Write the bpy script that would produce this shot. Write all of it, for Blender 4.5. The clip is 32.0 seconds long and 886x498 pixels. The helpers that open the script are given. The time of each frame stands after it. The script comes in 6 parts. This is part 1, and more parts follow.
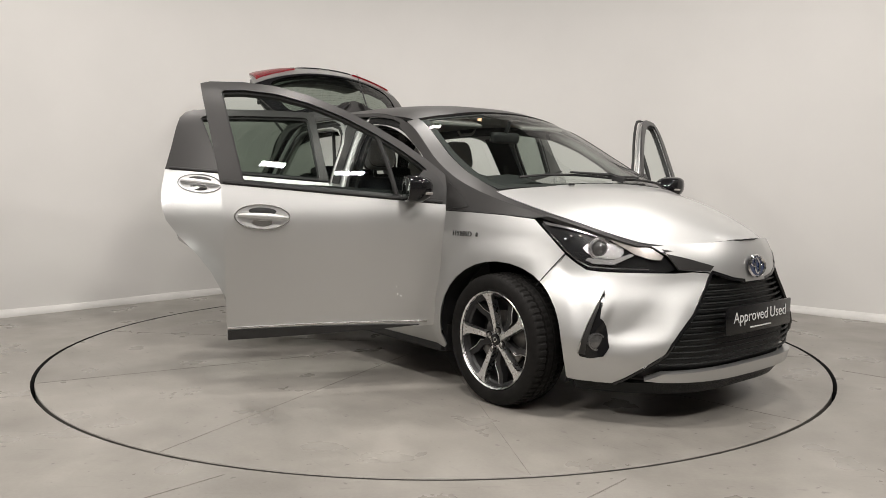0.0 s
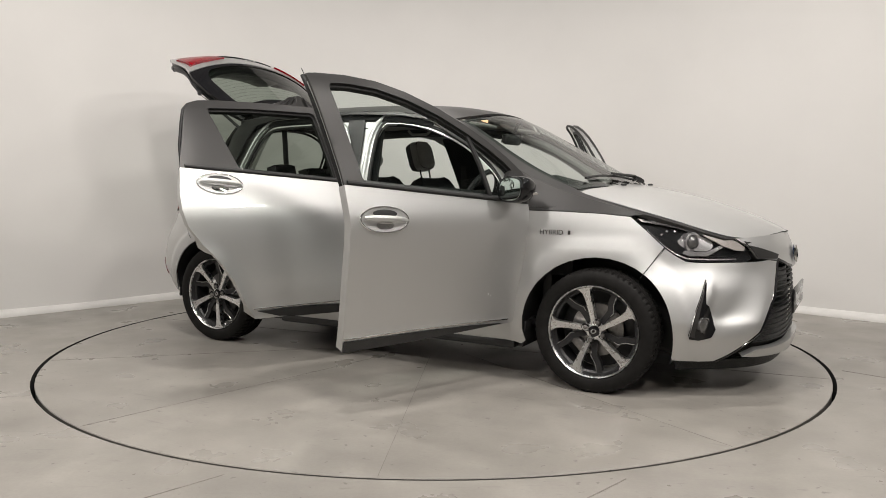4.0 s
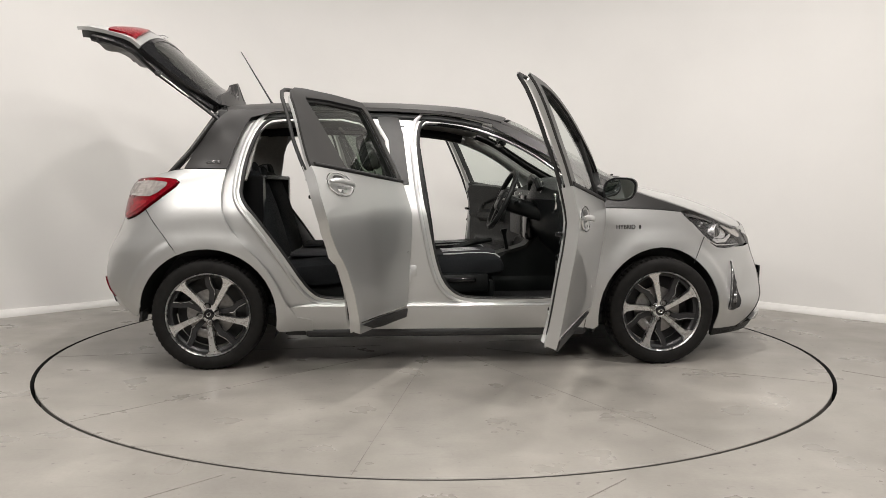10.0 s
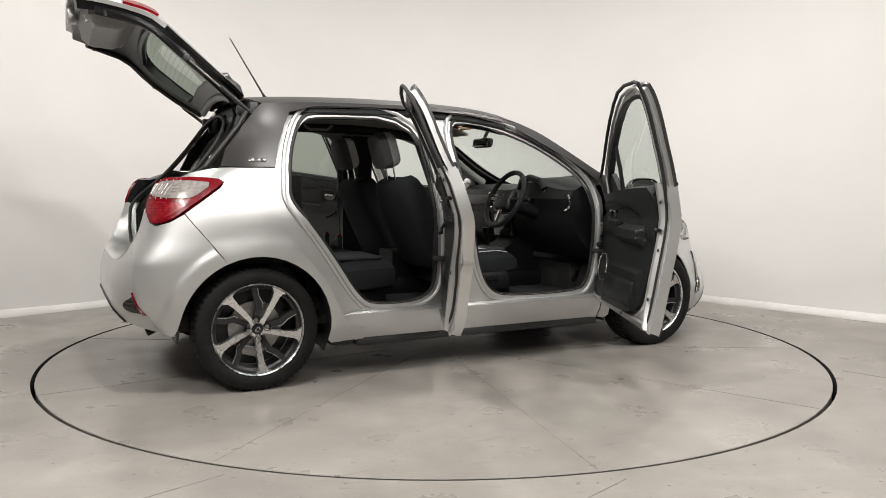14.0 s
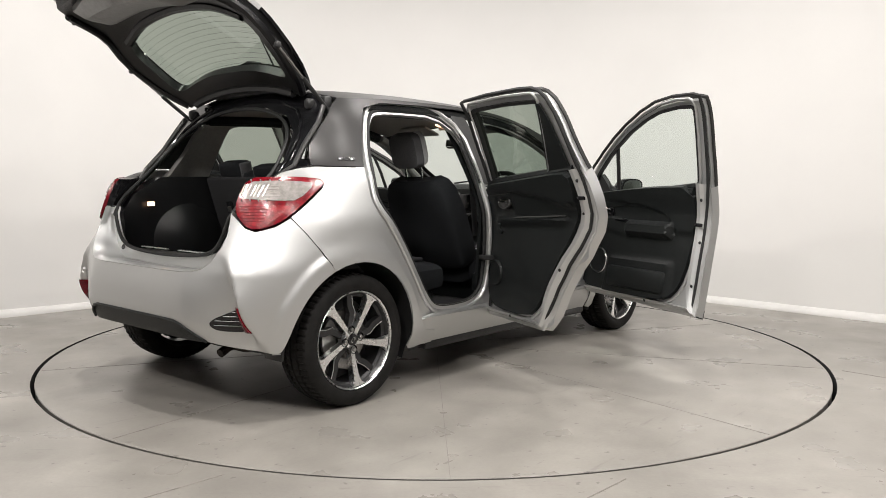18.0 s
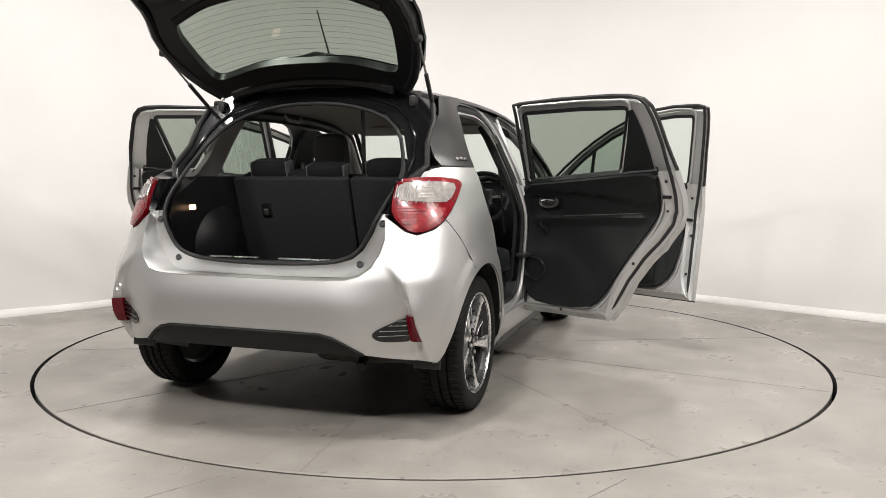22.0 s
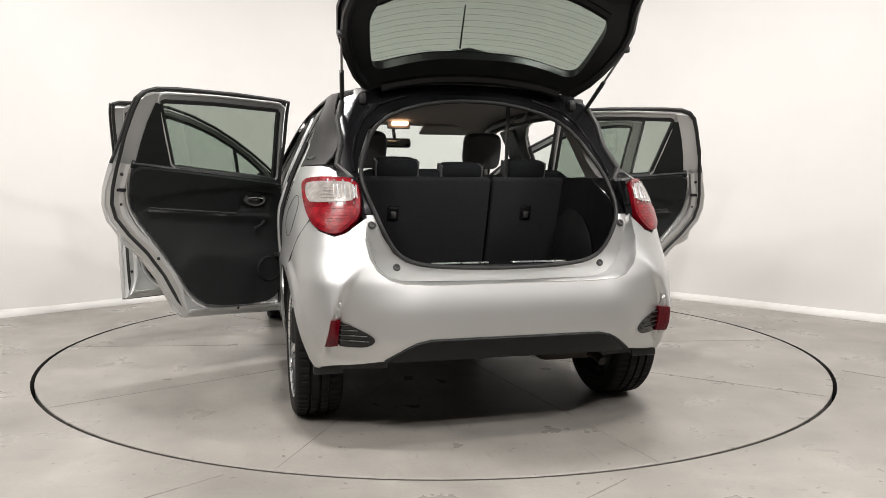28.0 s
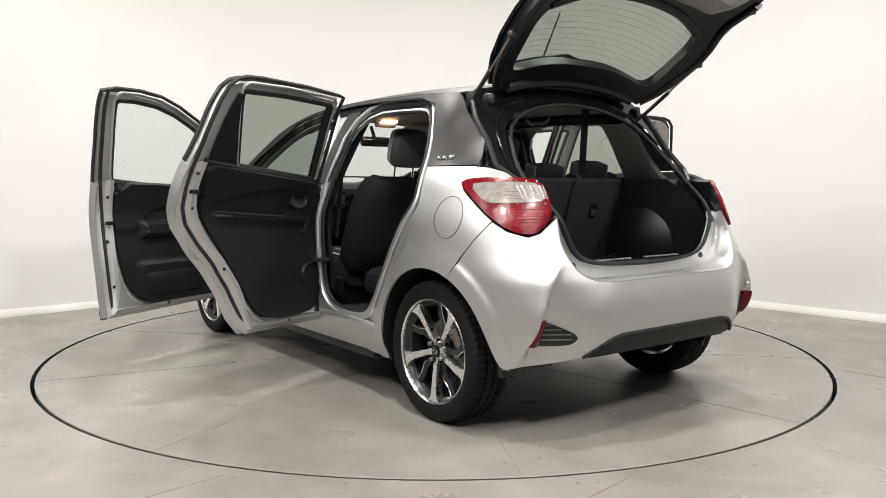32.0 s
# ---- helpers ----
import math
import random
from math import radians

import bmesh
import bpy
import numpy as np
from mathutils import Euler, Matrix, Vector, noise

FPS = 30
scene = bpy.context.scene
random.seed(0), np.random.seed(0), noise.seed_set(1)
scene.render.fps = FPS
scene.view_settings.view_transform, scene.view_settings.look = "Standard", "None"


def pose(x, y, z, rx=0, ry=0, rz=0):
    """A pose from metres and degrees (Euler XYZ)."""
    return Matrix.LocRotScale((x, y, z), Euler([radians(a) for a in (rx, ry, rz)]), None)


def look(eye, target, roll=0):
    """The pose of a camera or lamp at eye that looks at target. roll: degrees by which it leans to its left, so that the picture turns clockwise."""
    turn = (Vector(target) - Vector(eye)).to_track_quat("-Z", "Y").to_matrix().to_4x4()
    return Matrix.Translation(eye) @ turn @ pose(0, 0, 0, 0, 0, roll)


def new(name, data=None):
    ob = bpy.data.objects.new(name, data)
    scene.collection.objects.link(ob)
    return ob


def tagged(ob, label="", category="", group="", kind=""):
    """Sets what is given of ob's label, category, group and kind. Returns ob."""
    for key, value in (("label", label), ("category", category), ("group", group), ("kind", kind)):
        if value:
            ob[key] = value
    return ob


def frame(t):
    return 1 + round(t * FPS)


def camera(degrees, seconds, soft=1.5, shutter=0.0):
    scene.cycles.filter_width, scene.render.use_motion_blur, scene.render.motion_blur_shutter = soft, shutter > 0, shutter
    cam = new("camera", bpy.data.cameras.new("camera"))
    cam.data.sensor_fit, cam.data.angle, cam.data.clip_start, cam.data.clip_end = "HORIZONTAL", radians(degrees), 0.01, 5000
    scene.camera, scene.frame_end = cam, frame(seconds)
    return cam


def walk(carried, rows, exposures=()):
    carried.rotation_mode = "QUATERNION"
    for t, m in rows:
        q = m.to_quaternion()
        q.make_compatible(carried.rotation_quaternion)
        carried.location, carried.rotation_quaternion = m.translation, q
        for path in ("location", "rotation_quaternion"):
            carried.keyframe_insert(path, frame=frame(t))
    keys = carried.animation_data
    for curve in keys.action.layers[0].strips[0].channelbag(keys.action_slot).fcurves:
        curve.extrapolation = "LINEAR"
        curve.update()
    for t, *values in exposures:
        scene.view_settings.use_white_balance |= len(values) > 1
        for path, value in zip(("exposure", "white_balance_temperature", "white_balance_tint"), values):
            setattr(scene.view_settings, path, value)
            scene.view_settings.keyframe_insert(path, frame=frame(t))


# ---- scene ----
from mathutils import geometry

# ---- camera: it stands still beside the turntable ----
cam = camera(59.74, 32.0, soft=0.5)
EYE = Vector((0.0, -4.846, 1.015))
AIM = EYE + Vector((0.009, 0.9964, -0.0846))
walk(cam, [(0.0, look(EYE, AIM, 0.27)), (32.0, look(EYE, AIM, 0.27))],
     exposures=[(0.0, -0.24, 6540, 10), (6.0, -0.15, 6520, 10), (10.0, -0.04, 6480, 10), (14.0, 0.09, 6430, 10), (19.0, 0.23, 6400, 10), (24.0, 0.28, 6390, 10), (32.0, 0.28, 6380, 10)])

# ---- light: panels under a dark ceiling ----
world = bpy.data.worlds.new("studio_world")
world.use_nodes = True
world.node_tree.nodes["Background"].inputs[0].default_value = (0.9, 0.95, 1.0, 1)
world.node_tree.nodes["Background"].inputs[1].default_value = 0.02
scene.world = world
# ceiling floods: x, y, z, width, depth, watts, and the point aimed at
PANELS = [(-1.2, -4.4, 3.3, 0.30, 0.14, 46, (0.0, 0.0, 0.2)), (1.1, -4.5, 3.3, 0.30, 0.14, 42, (0.0, 0.0, 0.2)), (3.2, -3.1, 3.1, 0.4, 0.2, 48, (-0.8, 0.6, 0.6)), (-2.9, -3.4, 3.1, 0.4, 0.2, 42, (0.6, 0.4, 0.5)),
          (-0.4, -2.1, 3.35, 0.24, 0.12, 48, (-0.3, -0.9, 0.0)), (1.4, -2.3, 3.35, 0.24, 0.12, 30, (1.0, -1.0, 0.0)), (-1.7, -0.5, 3.4, 0.24, 0.12, 40, (-1.1, -0.2, 0.0)), (1.5, -0.3, 3.4, 0.24, 0.12, 31, (1.1, -0.1, 0.0)),
          (0.0, 0.9, 3.4, 0.24, 0.12, 32, (0.0, 0.6, 0.2)), (2.8, -0.6, 3.3, 0.12, 0.24, 5, (1.2, 0.2, 0.4)), (-2.8, -0.9, 3.3, 0.12, 0.24, 8, (-1.2, 0.0, 0.4))]


# ---- materials ----
def material(name, color, rough=0.5, metal=0.0, coat=0.0, grain=0.0, scale=40.0, bump=0.0, bump_scale=200.0, emit=None, power=0.0, spec=0.5, rough_var=0.0):
    m = bpy.data.materials.new(name)
    m.use_nodes = True
    nt = m.node_tree
    b = nt.nodes["Principled BSDF"]
    b.inputs["Base Color"].default_value = (*color, 1)
    b.inputs["Roughness"].default_value = rough
    b.inputs["Metallic"].default_value = metal
    b.inputs["Coat Weight"].default_value = coat
    b.inputs["Coat Roughness"].default_value = 0.04
    b.inputs["Specular IOR Level"].default_value = spec
    co = nt.nodes.new("ShaderNodeTexCoord")
    if grain or rough_var:
        n = nt.nodes.new("ShaderNodeTexNoise")
        n.inputs["Scale"].default_value = scale
        n.inputs["Detail"].default_value = 6
        nt.links.new(co.outputs["Object"], n.inputs["Vector"])
        if grain:
            r = nt.nodes.new("ShaderNodeMapRange")
            r.inputs["From Min"].default_value, r.inputs["From Max"].default_value = 0.3, 0.7
            r.inputs["To Min"].default_value, r.inputs["To Max"].default_value = 1 - grain, 1 + grain
            mix = nt.nodes.new("ShaderNodeVectorMath")
            mix.operation = "SCALE"
            mix.inputs[0].default_value = color
            nt.links.new(n.outputs["Fac"], r.inputs["Value"])
            nt.links.new(r.outputs["Result"], mix.inputs["Scale"])
            nt.links.new(mix.outputs["Vector"], b.inputs["Base Color"])
        if rough_var:
            r = nt.nodes.new("ShaderNodeMapRange")
            r.inputs["From Min"].default_value, r.inputs["From Max"].default_value = 0.3, 0.7
            r.inputs["To Min"].default_value, r.inputs["To Max"].default_value = max(0.02, rough - rough_var), rough + rough_var
            nt.links.new(n.outputs["Fac"], r.inputs["Value"])
            nt.links.new(r.outputs["Result"], b.inputs["Roughness"])
    if bump:
        n2 = nt.nodes.new("ShaderNodeTexNoise")
        n2.inputs["Scale"].default_value = bump_scale
        n2.inputs["Detail"].default_value = 4
        nt.links.new(co.outputs["Object"], n2.inputs["Vector"])
        bp = nt.nodes.new("ShaderNodeBump")
        bp.inputs["Strength"].default_value = bump
        bp.inputs["Distance"].default_value = 0.002
        nt.links.new(n2.outputs["Fac"], bp.inputs["Height"])
        nt.links.new(bp.outputs["Normal"], b.inputs["Normal"])
    if emit:
        b.inputs["Emission Color"].default_value = (*emit, 1)
        b.inputs["Emission Strength"].default_value = power
    return m


def glass_material(name, tint, base=0.06):
    m = bpy.data.materials.new(name)
    m.use_nodes = True
    nt = m.node_tree
    for n in list(nt.nodes):
        if n.type != "OUTPUT_MATERIAL":
            nt.nodes.remove(n)
    out = [n for n in nt.nodes if n.type == "OUTPUT_MATERIAL"][0]
    tr, gl = nt.nodes.new("ShaderNodeBsdfTransparent"), nt.nodes.new("ShaderNodeBsdfGlossy")
    tr.inputs["Color"].default_value = (*tint, 1)
    gl.inputs["Roughness"].default_value = 0.01
    lw, mx = nt.nodes.new("ShaderNodeLayerWeight"), nt.nodes.new("ShaderNodeMixShader")
    lw.inputs["Blend"].default_value = 0.5
    pw, ma = nt.nodes.new("ShaderNodeMath"), nt.nodes.new("ShaderNodeMath")
    pw.operation, ma.operation = "POWER", "MULTIPLY_ADD"
    pw.inputs[1].default_value = 5.0
    ma.inputs[1].default_value, ma.inputs[2].default_value = 0.9, base
    nt.links.new(lw.outputs["Facing"], pw.inputs[0])
    nt.links.new(pw.outputs[0], ma.inputs[0])
    nt.links.new(ma.outputs[0], mx.inputs[0])
    nt.links.new(tr.outputs[0], mx.inputs[1])
    nt.links.new(gl.outputs[0], mx.inputs[2])
    nt.links.new(mx.outputs[0], out.inputs["Surface"])
    return m


SILVER = material("silver_paint", (0.605, 0.609, 0.603), 0.46, 0.88, 0.7, grain=0.03, scale=900)
GREY = material("dark_grey_paint", (0.045, 0.044, 0.0435), 0.38, 0.4, 0.0, spec=0.35, grain=0.06, scale=900)
BLACK = material("black_plastic", (0.018, 0.018, 0.018), 0.42, bump=0.25, bump_scale=700, grain=0.2, scale=12)
GLOSS = material("gloss_black", (0.008, 0.008, 0.009), 0.12, rough_var=0.05, scale=8)
RUBBER = material("seal_rubber", (0.008, 0.008, 0.008), 0.6, grain=0.2, scale=30)
TYRE = material("tyre_rubber", (0.0095, 0.009, 0.0085), 0.68, spec=0.2, grain=0.3, scale=25, bump=0.3, bump_scale=300)
TRIM = material("interior_trim", (0.0085, 0.0098, 0.0098), 0.40, spec=0.25, grain=0.15, scale=20, bump=0.5, bump_scale=900)
FABRIC = material("dark_fabric", (0.0108, 0.0120, 0.0136), 0.92, spec=0.2, grain=0.3, scale=150, bump=0.6, bump_scale=1200)
FABRIC_GREY = material("grey_fabric", (0.032, 0.032, 0.035), 0.92, spec=0.2, grain=0.25, scale=150, bump=0.6, bump_scale=1200)
CARPET = material("dark_carpet", (0.0125, 0.0125, 0.0138), 0.98, grain=0.25, scale=120, bump=0.8, bump_scale=900)
LINER = material("headliner", (0.36, 0.35, 0.33), 0.95, grain=0.08, scale=200)
CHROME = material("chrome", (0.86, 0.86, 0.86), 0.08, 1.0)
ALLOY = material("machined_alloy", (0.85, 0.85, 0.85), 0.30, 1.0, rough_var=0.08, scale=60)
ALLOY_DARK = material("dark_alloy", (0.032, 0.032, 0.033), 0.36, 0.4, grain=0.15, scale=50)
STEEL = material("brake_steel", (0.32, 0.31, 0.30), 0.4, 1.0, grain=0.25, scale=40)
RED = material("red_lens", (0.16, 0.002, 0.007), 0.20, spec=0.35, coat=0.15, grain=0.45, scale=60, bump=0.35, bump_scale=130)
RED_CORE = material("bright_red_lens", (0.23, 0.005, 0.011), 0.24, coat=0.2, grain=0.5, scale=45, bump=0.4, bump_scale=160)
LINING_BLACK = material("glossy_black_lining", (0.007, 0.007, 0.0075), 0.30, spec=0.35, grain=0.2, scale=20, bump=0.25, bump_scale=500)
SATIN = material("satin_trim_bead", (0.045, 0.045, 0.043), 0.3, grain=0.1, scale=30)
RED_DARK = material("dark_red_reflector", (0.11, 0.002, 0.007), 0.14, spec=0.3, grain=0.3, scale=90)
CLEAR = material("clear_lens", (0.40, 0.375, 0.355), 0.14, 0.35, coat=0.6, grain=0.25, scale=50, bump=0.12, bump_scale=140)
REFLECTOR = material("lamp_reflector", (0.82, 0.82, 0.83), 0.26, 0.9)
MIRROR = material("mirror_glass", (0.42, 0.46, 0.44), 0.01, 1.0)
PALE = material("pale_fabric", (0.48, 0.48, 0.485), 0.9, grain=0.2, scale=150, bump=0.5, bump_scale=1200, spec=0.2)
CLEAR_BRIGHT = material("clear_turn_lens", (0.62, 0.58, 0.55), 0.2, 0.4, coat=0.6, grain=0.1, scale=60)
LAMP_GREY = material("lamp_housing_grey", (0.024, 0.025, 0.027), 0.22, 0.3, grain=0.2, scale=60)
FOG = material("fog_glass", (0.16, 0.16, 0.16), 0.15, 0.6, coat=1.0, grain=0.3, scale=90)
BADGE = material("dark_chrome", (0.22, 0.22, 0.22), 0.2, 0.9)
BLUE = material("blue_enamel", (0.005, 0.022, 0.085), 0.15, coat=0.8)
RUST = material("exhaust_steel", (0.03, 0.024, 0.019), 0.6, 0.6, grain=0.4, scale=25)
WHITE_PRINT = material("white_print", (0.8, 0.8, 0.8), 0.5)
GLASS = glass_material("clear_glass", (0.80, 0.86, 0.83))
GLASS_TINT = glass_material("tinted_glass", (0.35, 0.40, 0.355), 0.07)
LAMP_COVER = glass_material("lamp_cover_glass", (0.95, 0.95, 0.95))
LED = material("led_panel", (0.9, 0.9, 0.9), 0.5, emit=(1.0, 0.97, 0.92), power=12)
LINING_GREY = material("grey_lining_plastic", (0.24, 0.24, 0.235), 0.5, grain=0.1, scale=40, bump=0.3, bump_scale=700)
DOME = material("dome_light", (0.9, 0.8, 0.7), 0.5, emit=(1.0, 0.56, 0.32), power=2.6)


def wall_material():
    m = material("white_wall", (0.705, 0.695, 0.678), 0.75, grain=0.022, scale=1.6, bump=0.15, bump_scale=18)
    return m


def concrete(name, color):
    """Painted concrete: broad cloudy stains, fine speckle, scuffs and a soft sheen."""
    m = bpy.data.materials.new(name)
    m.use_nodes = True
    nt = m.node_tree
    b = nt.nodes["Principled BSDF"]
    co = nt.nodes.new("ShaderNodeTexCoord")

    def layer(scale, lo, hi, a, c, detail=6, stretch=None):
        n = nt.nodes.new("ShaderNodeTexNoise")
        n.inputs["Scale"].default_value = scale
        n.inputs["Detail"].default_value = detail
        src = co.outputs["Object"]
        if stretch:
            mp = nt.nodes.new("ShaderNodeMapping")
            mp.inputs["Scale"].default_value = stretch
            mp.inputs["Rotation"].default_value = (0, 0, 0.8)
            nt.links.new(src, mp.inputs["Vector"])
            src = mp.outputs["Vector"]
        nt.links.new(src, n.inputs["Vector"])
        r = nt.nodes.new("ShaderNodeMapRange")
        for key, v in (("From Min", lo), ("From Max", hi), ("To Min", a), ("To Max", c)):
            r.inputs[key].default_value = v
        nt.links.new(n.outputs["Fac"], r.inputs["Value"])
        return r.outputs["Result"]

    def times(p, q):
        x = nt.nodes.new("ShaderNodeMath")
        x.operation = "MULTIPLY"
        nt.links.new(p, x.inputs[0])
        nt.links.new(q, x.inputs[1])
        return x.outputs[0]

    f = times(layer(0.9, 0.35, 0.65, 0.86, 1.08), layer(5.0, 0.3, 0.7, 0.91, 1.08))
    f = times(f, layer(60.0, 0.3, 0.7, 0.96, 1.03))
    f = times(f, layer(2.6, 0.58, 0.68, 1.0, 1.11, 8))
    f = times(f, layer(1.4, 0.57, 0.70, 1.0, 1.08, 8, (1.0, 3.5, 1.0)))
    f = times(f, layer(7.0, 0.66, 0.72, 1.0, 0.80, 5, (1.0, 4.0, 1.0)))
    f = times(f, layer(3.0, 0.64, 0.76, 1.0, 0.76, 8, (1.0, 9.0, 1.0)))
    f = times(f, layer(22.0, 0.67, 0.73, 1.0, 0.58, 3))
    v = nt.nodes.new("ShaderNodeVectorMath")
    v.operation = "SCALE"
    v.inputs[0].default_value = color
    nt.links.new(f, v.inputs["Scale"])
    nt.links.new(v.outputs["Vector"], b.inputs["Base Color"])
    nt.links.new(layer(3.0, 0.3, 0.7, 0.24, 0.44), b.inputs["Roughness"])
    n = nt.nodes.new("ShaderNodeTexNoise")
    n.inputs["Scale"].default_value = 90
    nt.links.new(co.outputs["Object"], n.inputs["Vector"])
    bp = nt.nodes.new("ShaderNodeBump")
    bp.inputs["Strength"].default_value, bp.inputs["Distance"].default_value = 0.08, 0.003
    nt.links.new(n.outputs["Fac"], bp.inputs["Height"])
    nt.links.new(bp.outputs["Normal"], b.inputs["Normal"])
    return m


WALL = wall_material()
FLOOR = concrete("painted_concrete", (0.295, 0.278, 0.252))
DISC = concrete("turntable_concrete", (0.298, 0.281, 0.255))
# Colour of the unseen walls, lightened to throw fill light at the car.
BOUNCE_WALL = material("pale_bounce_wall", (0.55, 0.54, 0.52), 0.8, grain=0.15, scale=2)
DARK_CEILING = material("dark_corrugated_sheet", (0.13, 0.135, 0.135), 0.6, grain=0.2, scale=3)
GAP = material("black_gap", (0.008, 0.008, 0.008), 0.9)
DECK_SEAM = material("deck_joint_line", (0.225, 0.212, 0.192), 0.7, grain=0.25, scale=9)
SEAM = material("joint_filler", (0.24, 0.225, 0.205), 0.8, grain=0.2, scale=20)


# ---- mesh helpers: a shape is (vertices, faces) ----
def mesh_of(name, shape, mats, angle=32, faces_mat=None):
    me = bpy.data.meshes.new(name)
    me.from_pydata([tuple(v) for v in shape[0]], [], [tuple(f) for f in shape[1]])
    for m in (mats if isinstance(mats, (list, tuple)) else [mats]):
        me.materials.append(m)
    if faces_mat:
        for p, i in zip(me.polygons, faces_mat):
            p.material_index = i
    me.validate()
    me.shade_smooth()
    me.set_sharp_from_angle(angle=radians(angle))
    return me


def part(name, shape, mat, parent=None, label="", angle=32, faces_mat=None):
    ob = new(name, mesh_of(name, shape, mat, angle, faces_mat))
    ob.parent = parent
    return tagged(ob, label)


def join(*shapes):
    vs, fs = [], []
    for v, f in shapes:
        k = len(vs)
        vs += list(v)
        fs += [tuple(i + k for i in q) for q in f]
    return vs, fs


def moved(shape, m):
    return [m @ Vector(v) for v in shape[0]], shape[1]


def mirrored(shape):
    return [(v[0], -v[1], v[2]) for v in shape[0]], [tuple(reversed(f)) for f in shape[1]]


def from_bm(bm):
    bm.verts.index_update()
    out = [v.co.copy() for v in bm.verts], [tuple(v.index for v in f.verts) for f in bm.faces]
    bm.free()
    return out


def rbox(sx, sy, sz, bevel=0.01, seg=2, taper=1.0):
    """A box round its centre with rounded edges; taper shrinks its top."""
    bm = bmesh.new()
    bmesh.ops.create_cube(bm, size=1)
    for v in bm.verts:
        k = taper if v.co.z > 0 else 1
        v.co = Vector((v.co.x * sx * k, v.co.y * sy * k, v.co.z * sz))
    bmesh.ops.bevel(bm, geom=bm.edges[:], offset=bevel, segments=seg, affect="EDGES", profile=0.5)
    return from_bm(bm)


def box_at(x0, x1, y0, y1, z0, z1, bevel=0.008, seg=2):
    return moved(rbox(abs(x1 - x0), abs(y1 - y0), abs(z1 - z0), bevel, seg), Matrix.Translation(((x0 + x1) / 2, (y0 + y1) / 2, (z0 + z1) / 2)))


def lathe(profile, n=48, closed=False):
    """Turns (radius, height) round the z axis."""
    vs, fs, m = [], [], len(profile)
    for i in range(n):
        a = 2 * math.pi * i / n
        vs += [(r * math.cos(a), r * math.sin(a), h) for r, h in profile]
    for i in range(n):
        j = (i + 1) % n
        for k in range(m if closed else m - 1):
            l = (k + 1) % m
            fs.append((i * m + k, j * m + k, j * m + l, i * m + l))
    return vs, fs


def loft(rings, cap=True):
    vs, fs, m = [], [], len(rings[0])
    for r in rings:
        vs += [tuple(p) for p in r]
    for i in range(len(rings) - 1):
        for k in range(m):
            l = (k + 1) % m
            fs.append((i * m + k, i * m + l, (i + 1) * m + l, (i + 1) * m + k))
    if cap:
        fs.append(tuple(reversed(range(m))))
        fs.append(tuple(range((len(rings) - 1) * m, len(rings) * m)))
    return vs, fs


def sweep(path, radius, n=8, flat=1.0, up=(0, 0, 1)):
    """A rod along a path; radius is a number or one a point."""
    path = [Vector(p) for p in path]
    rings = []
    for i, p in enumerate(path):
        d = (path[min(i + 1, len(path) - 1)] - path[max(i - 1, 0)]).normalized()
        a = d.cross(Vector(up))
        a = (d.cross(Vector((1, 0, 0))) if a.length < 1e-3 else a).normalized()
        b = a.cross(d).normalized()
        r = radius[i] if isinstance(radius, (list, tuple)) else radius
        rings.append([p + a * r * math.cos(2 * math.pi * k / n) + b * r * flat * math.sin(2 * math.pi * k / n) for k in range(n)])
    return loft(rings)


def dense(pts, step, closed=True):
    out = []
    n = len(pts)
    for i in range(n if closed else n - 1):
        a, b = Vector(pts[i]), Vector(pts[(i + 1) % n])
        k = max(1, int(round((b - a).length / step)))
        out += [a.lerp(b, j / k) for j in range(k)]
    if not closed:
        out.append(Vector(pts[-1]))
    return out


def rounded(pts, times=2, closed=True):
    """Cuts corners, so that an outline of few points turns smooth."""
    pts = [Vector(p) for p in pts]
    for _ in range(times):
        out = []
        n = len(pts)
        for i in range(n if closed else n - 1):
            a, b = pts[i], pts[(i + 1) % n]
            out += [a.lerp(b, 0.25), a.lerp(b, 0.75)]
        pts = out if closed else [pts[0]] + out[1:-1] + [pts[-1]]
    return pts


def inside(p, poly):
    x, y = p
    c = False
    j = len(poly) - 1
    for i in range(len(poly)):
        xi, yi = poly[i]
        xj, yj = poly[j]
        if (yi > y) != (yj > y) and x < (xj - xi) * (y - yi) / (yj - yi) + xi:
            c = not c
        j = i
    return c


def fill(outline, holes=(), step=0.05):
    """Fills an outline with holes by triangles of about one size: 2D points and faces."""
    loops = [[tuple(p)[:2] for p in dense(o, step)] for o in (outline, *holes)]
    verts, edges = [], []
    for lp in loops:
        k = len(verts)
        verts += [Vector(p) for p in lp]
        edges += [(k + i, k + (i + 1) % len(lp)) for i in range(len(lp))]
    xs, ys = [p[0] for p in loops[0]], [p[1] for p in loops[0]]
    edge_pts = np.array([tuple(v) for v in verts])
    y = min(ys) + step * 0.5
    row = 0
    while y < max(ys):
        x = min(xs) + step * (0.5 + 0.5 * (row % 2))
        while x < max(xs):
            if inside((x, y), loops[0]) and not any(inside((x, y), h) for h in loops[1:]):
                if np.min(np.hypot(edge_pts[:, 0] - x, edge_pts[:, 1] - y)) > step * 0.45:
                    verts.append(Vector((x, y)))
            x += step
        y += step * 0.87
        row += 1
    v2, _, f2, _, _, _ = geometry.delaunay_2d_cdt(verts, edges, [], 0, 1e-6)
    keep = []
    for f in f2:
        c = ((v2[f[0]][0] + v2[f[1]][0] + v2[f[2]][0]) / 3, (v2[f[0]][1] + v2[f[1]][1] + v2[f[2]][1]) / 3)
        if inside(c, loops[0]) and not any(inside(c, h) for h in loops[1:]):
            keep.append(tuple(f))
    return [tuple(v) for v in v2], keep


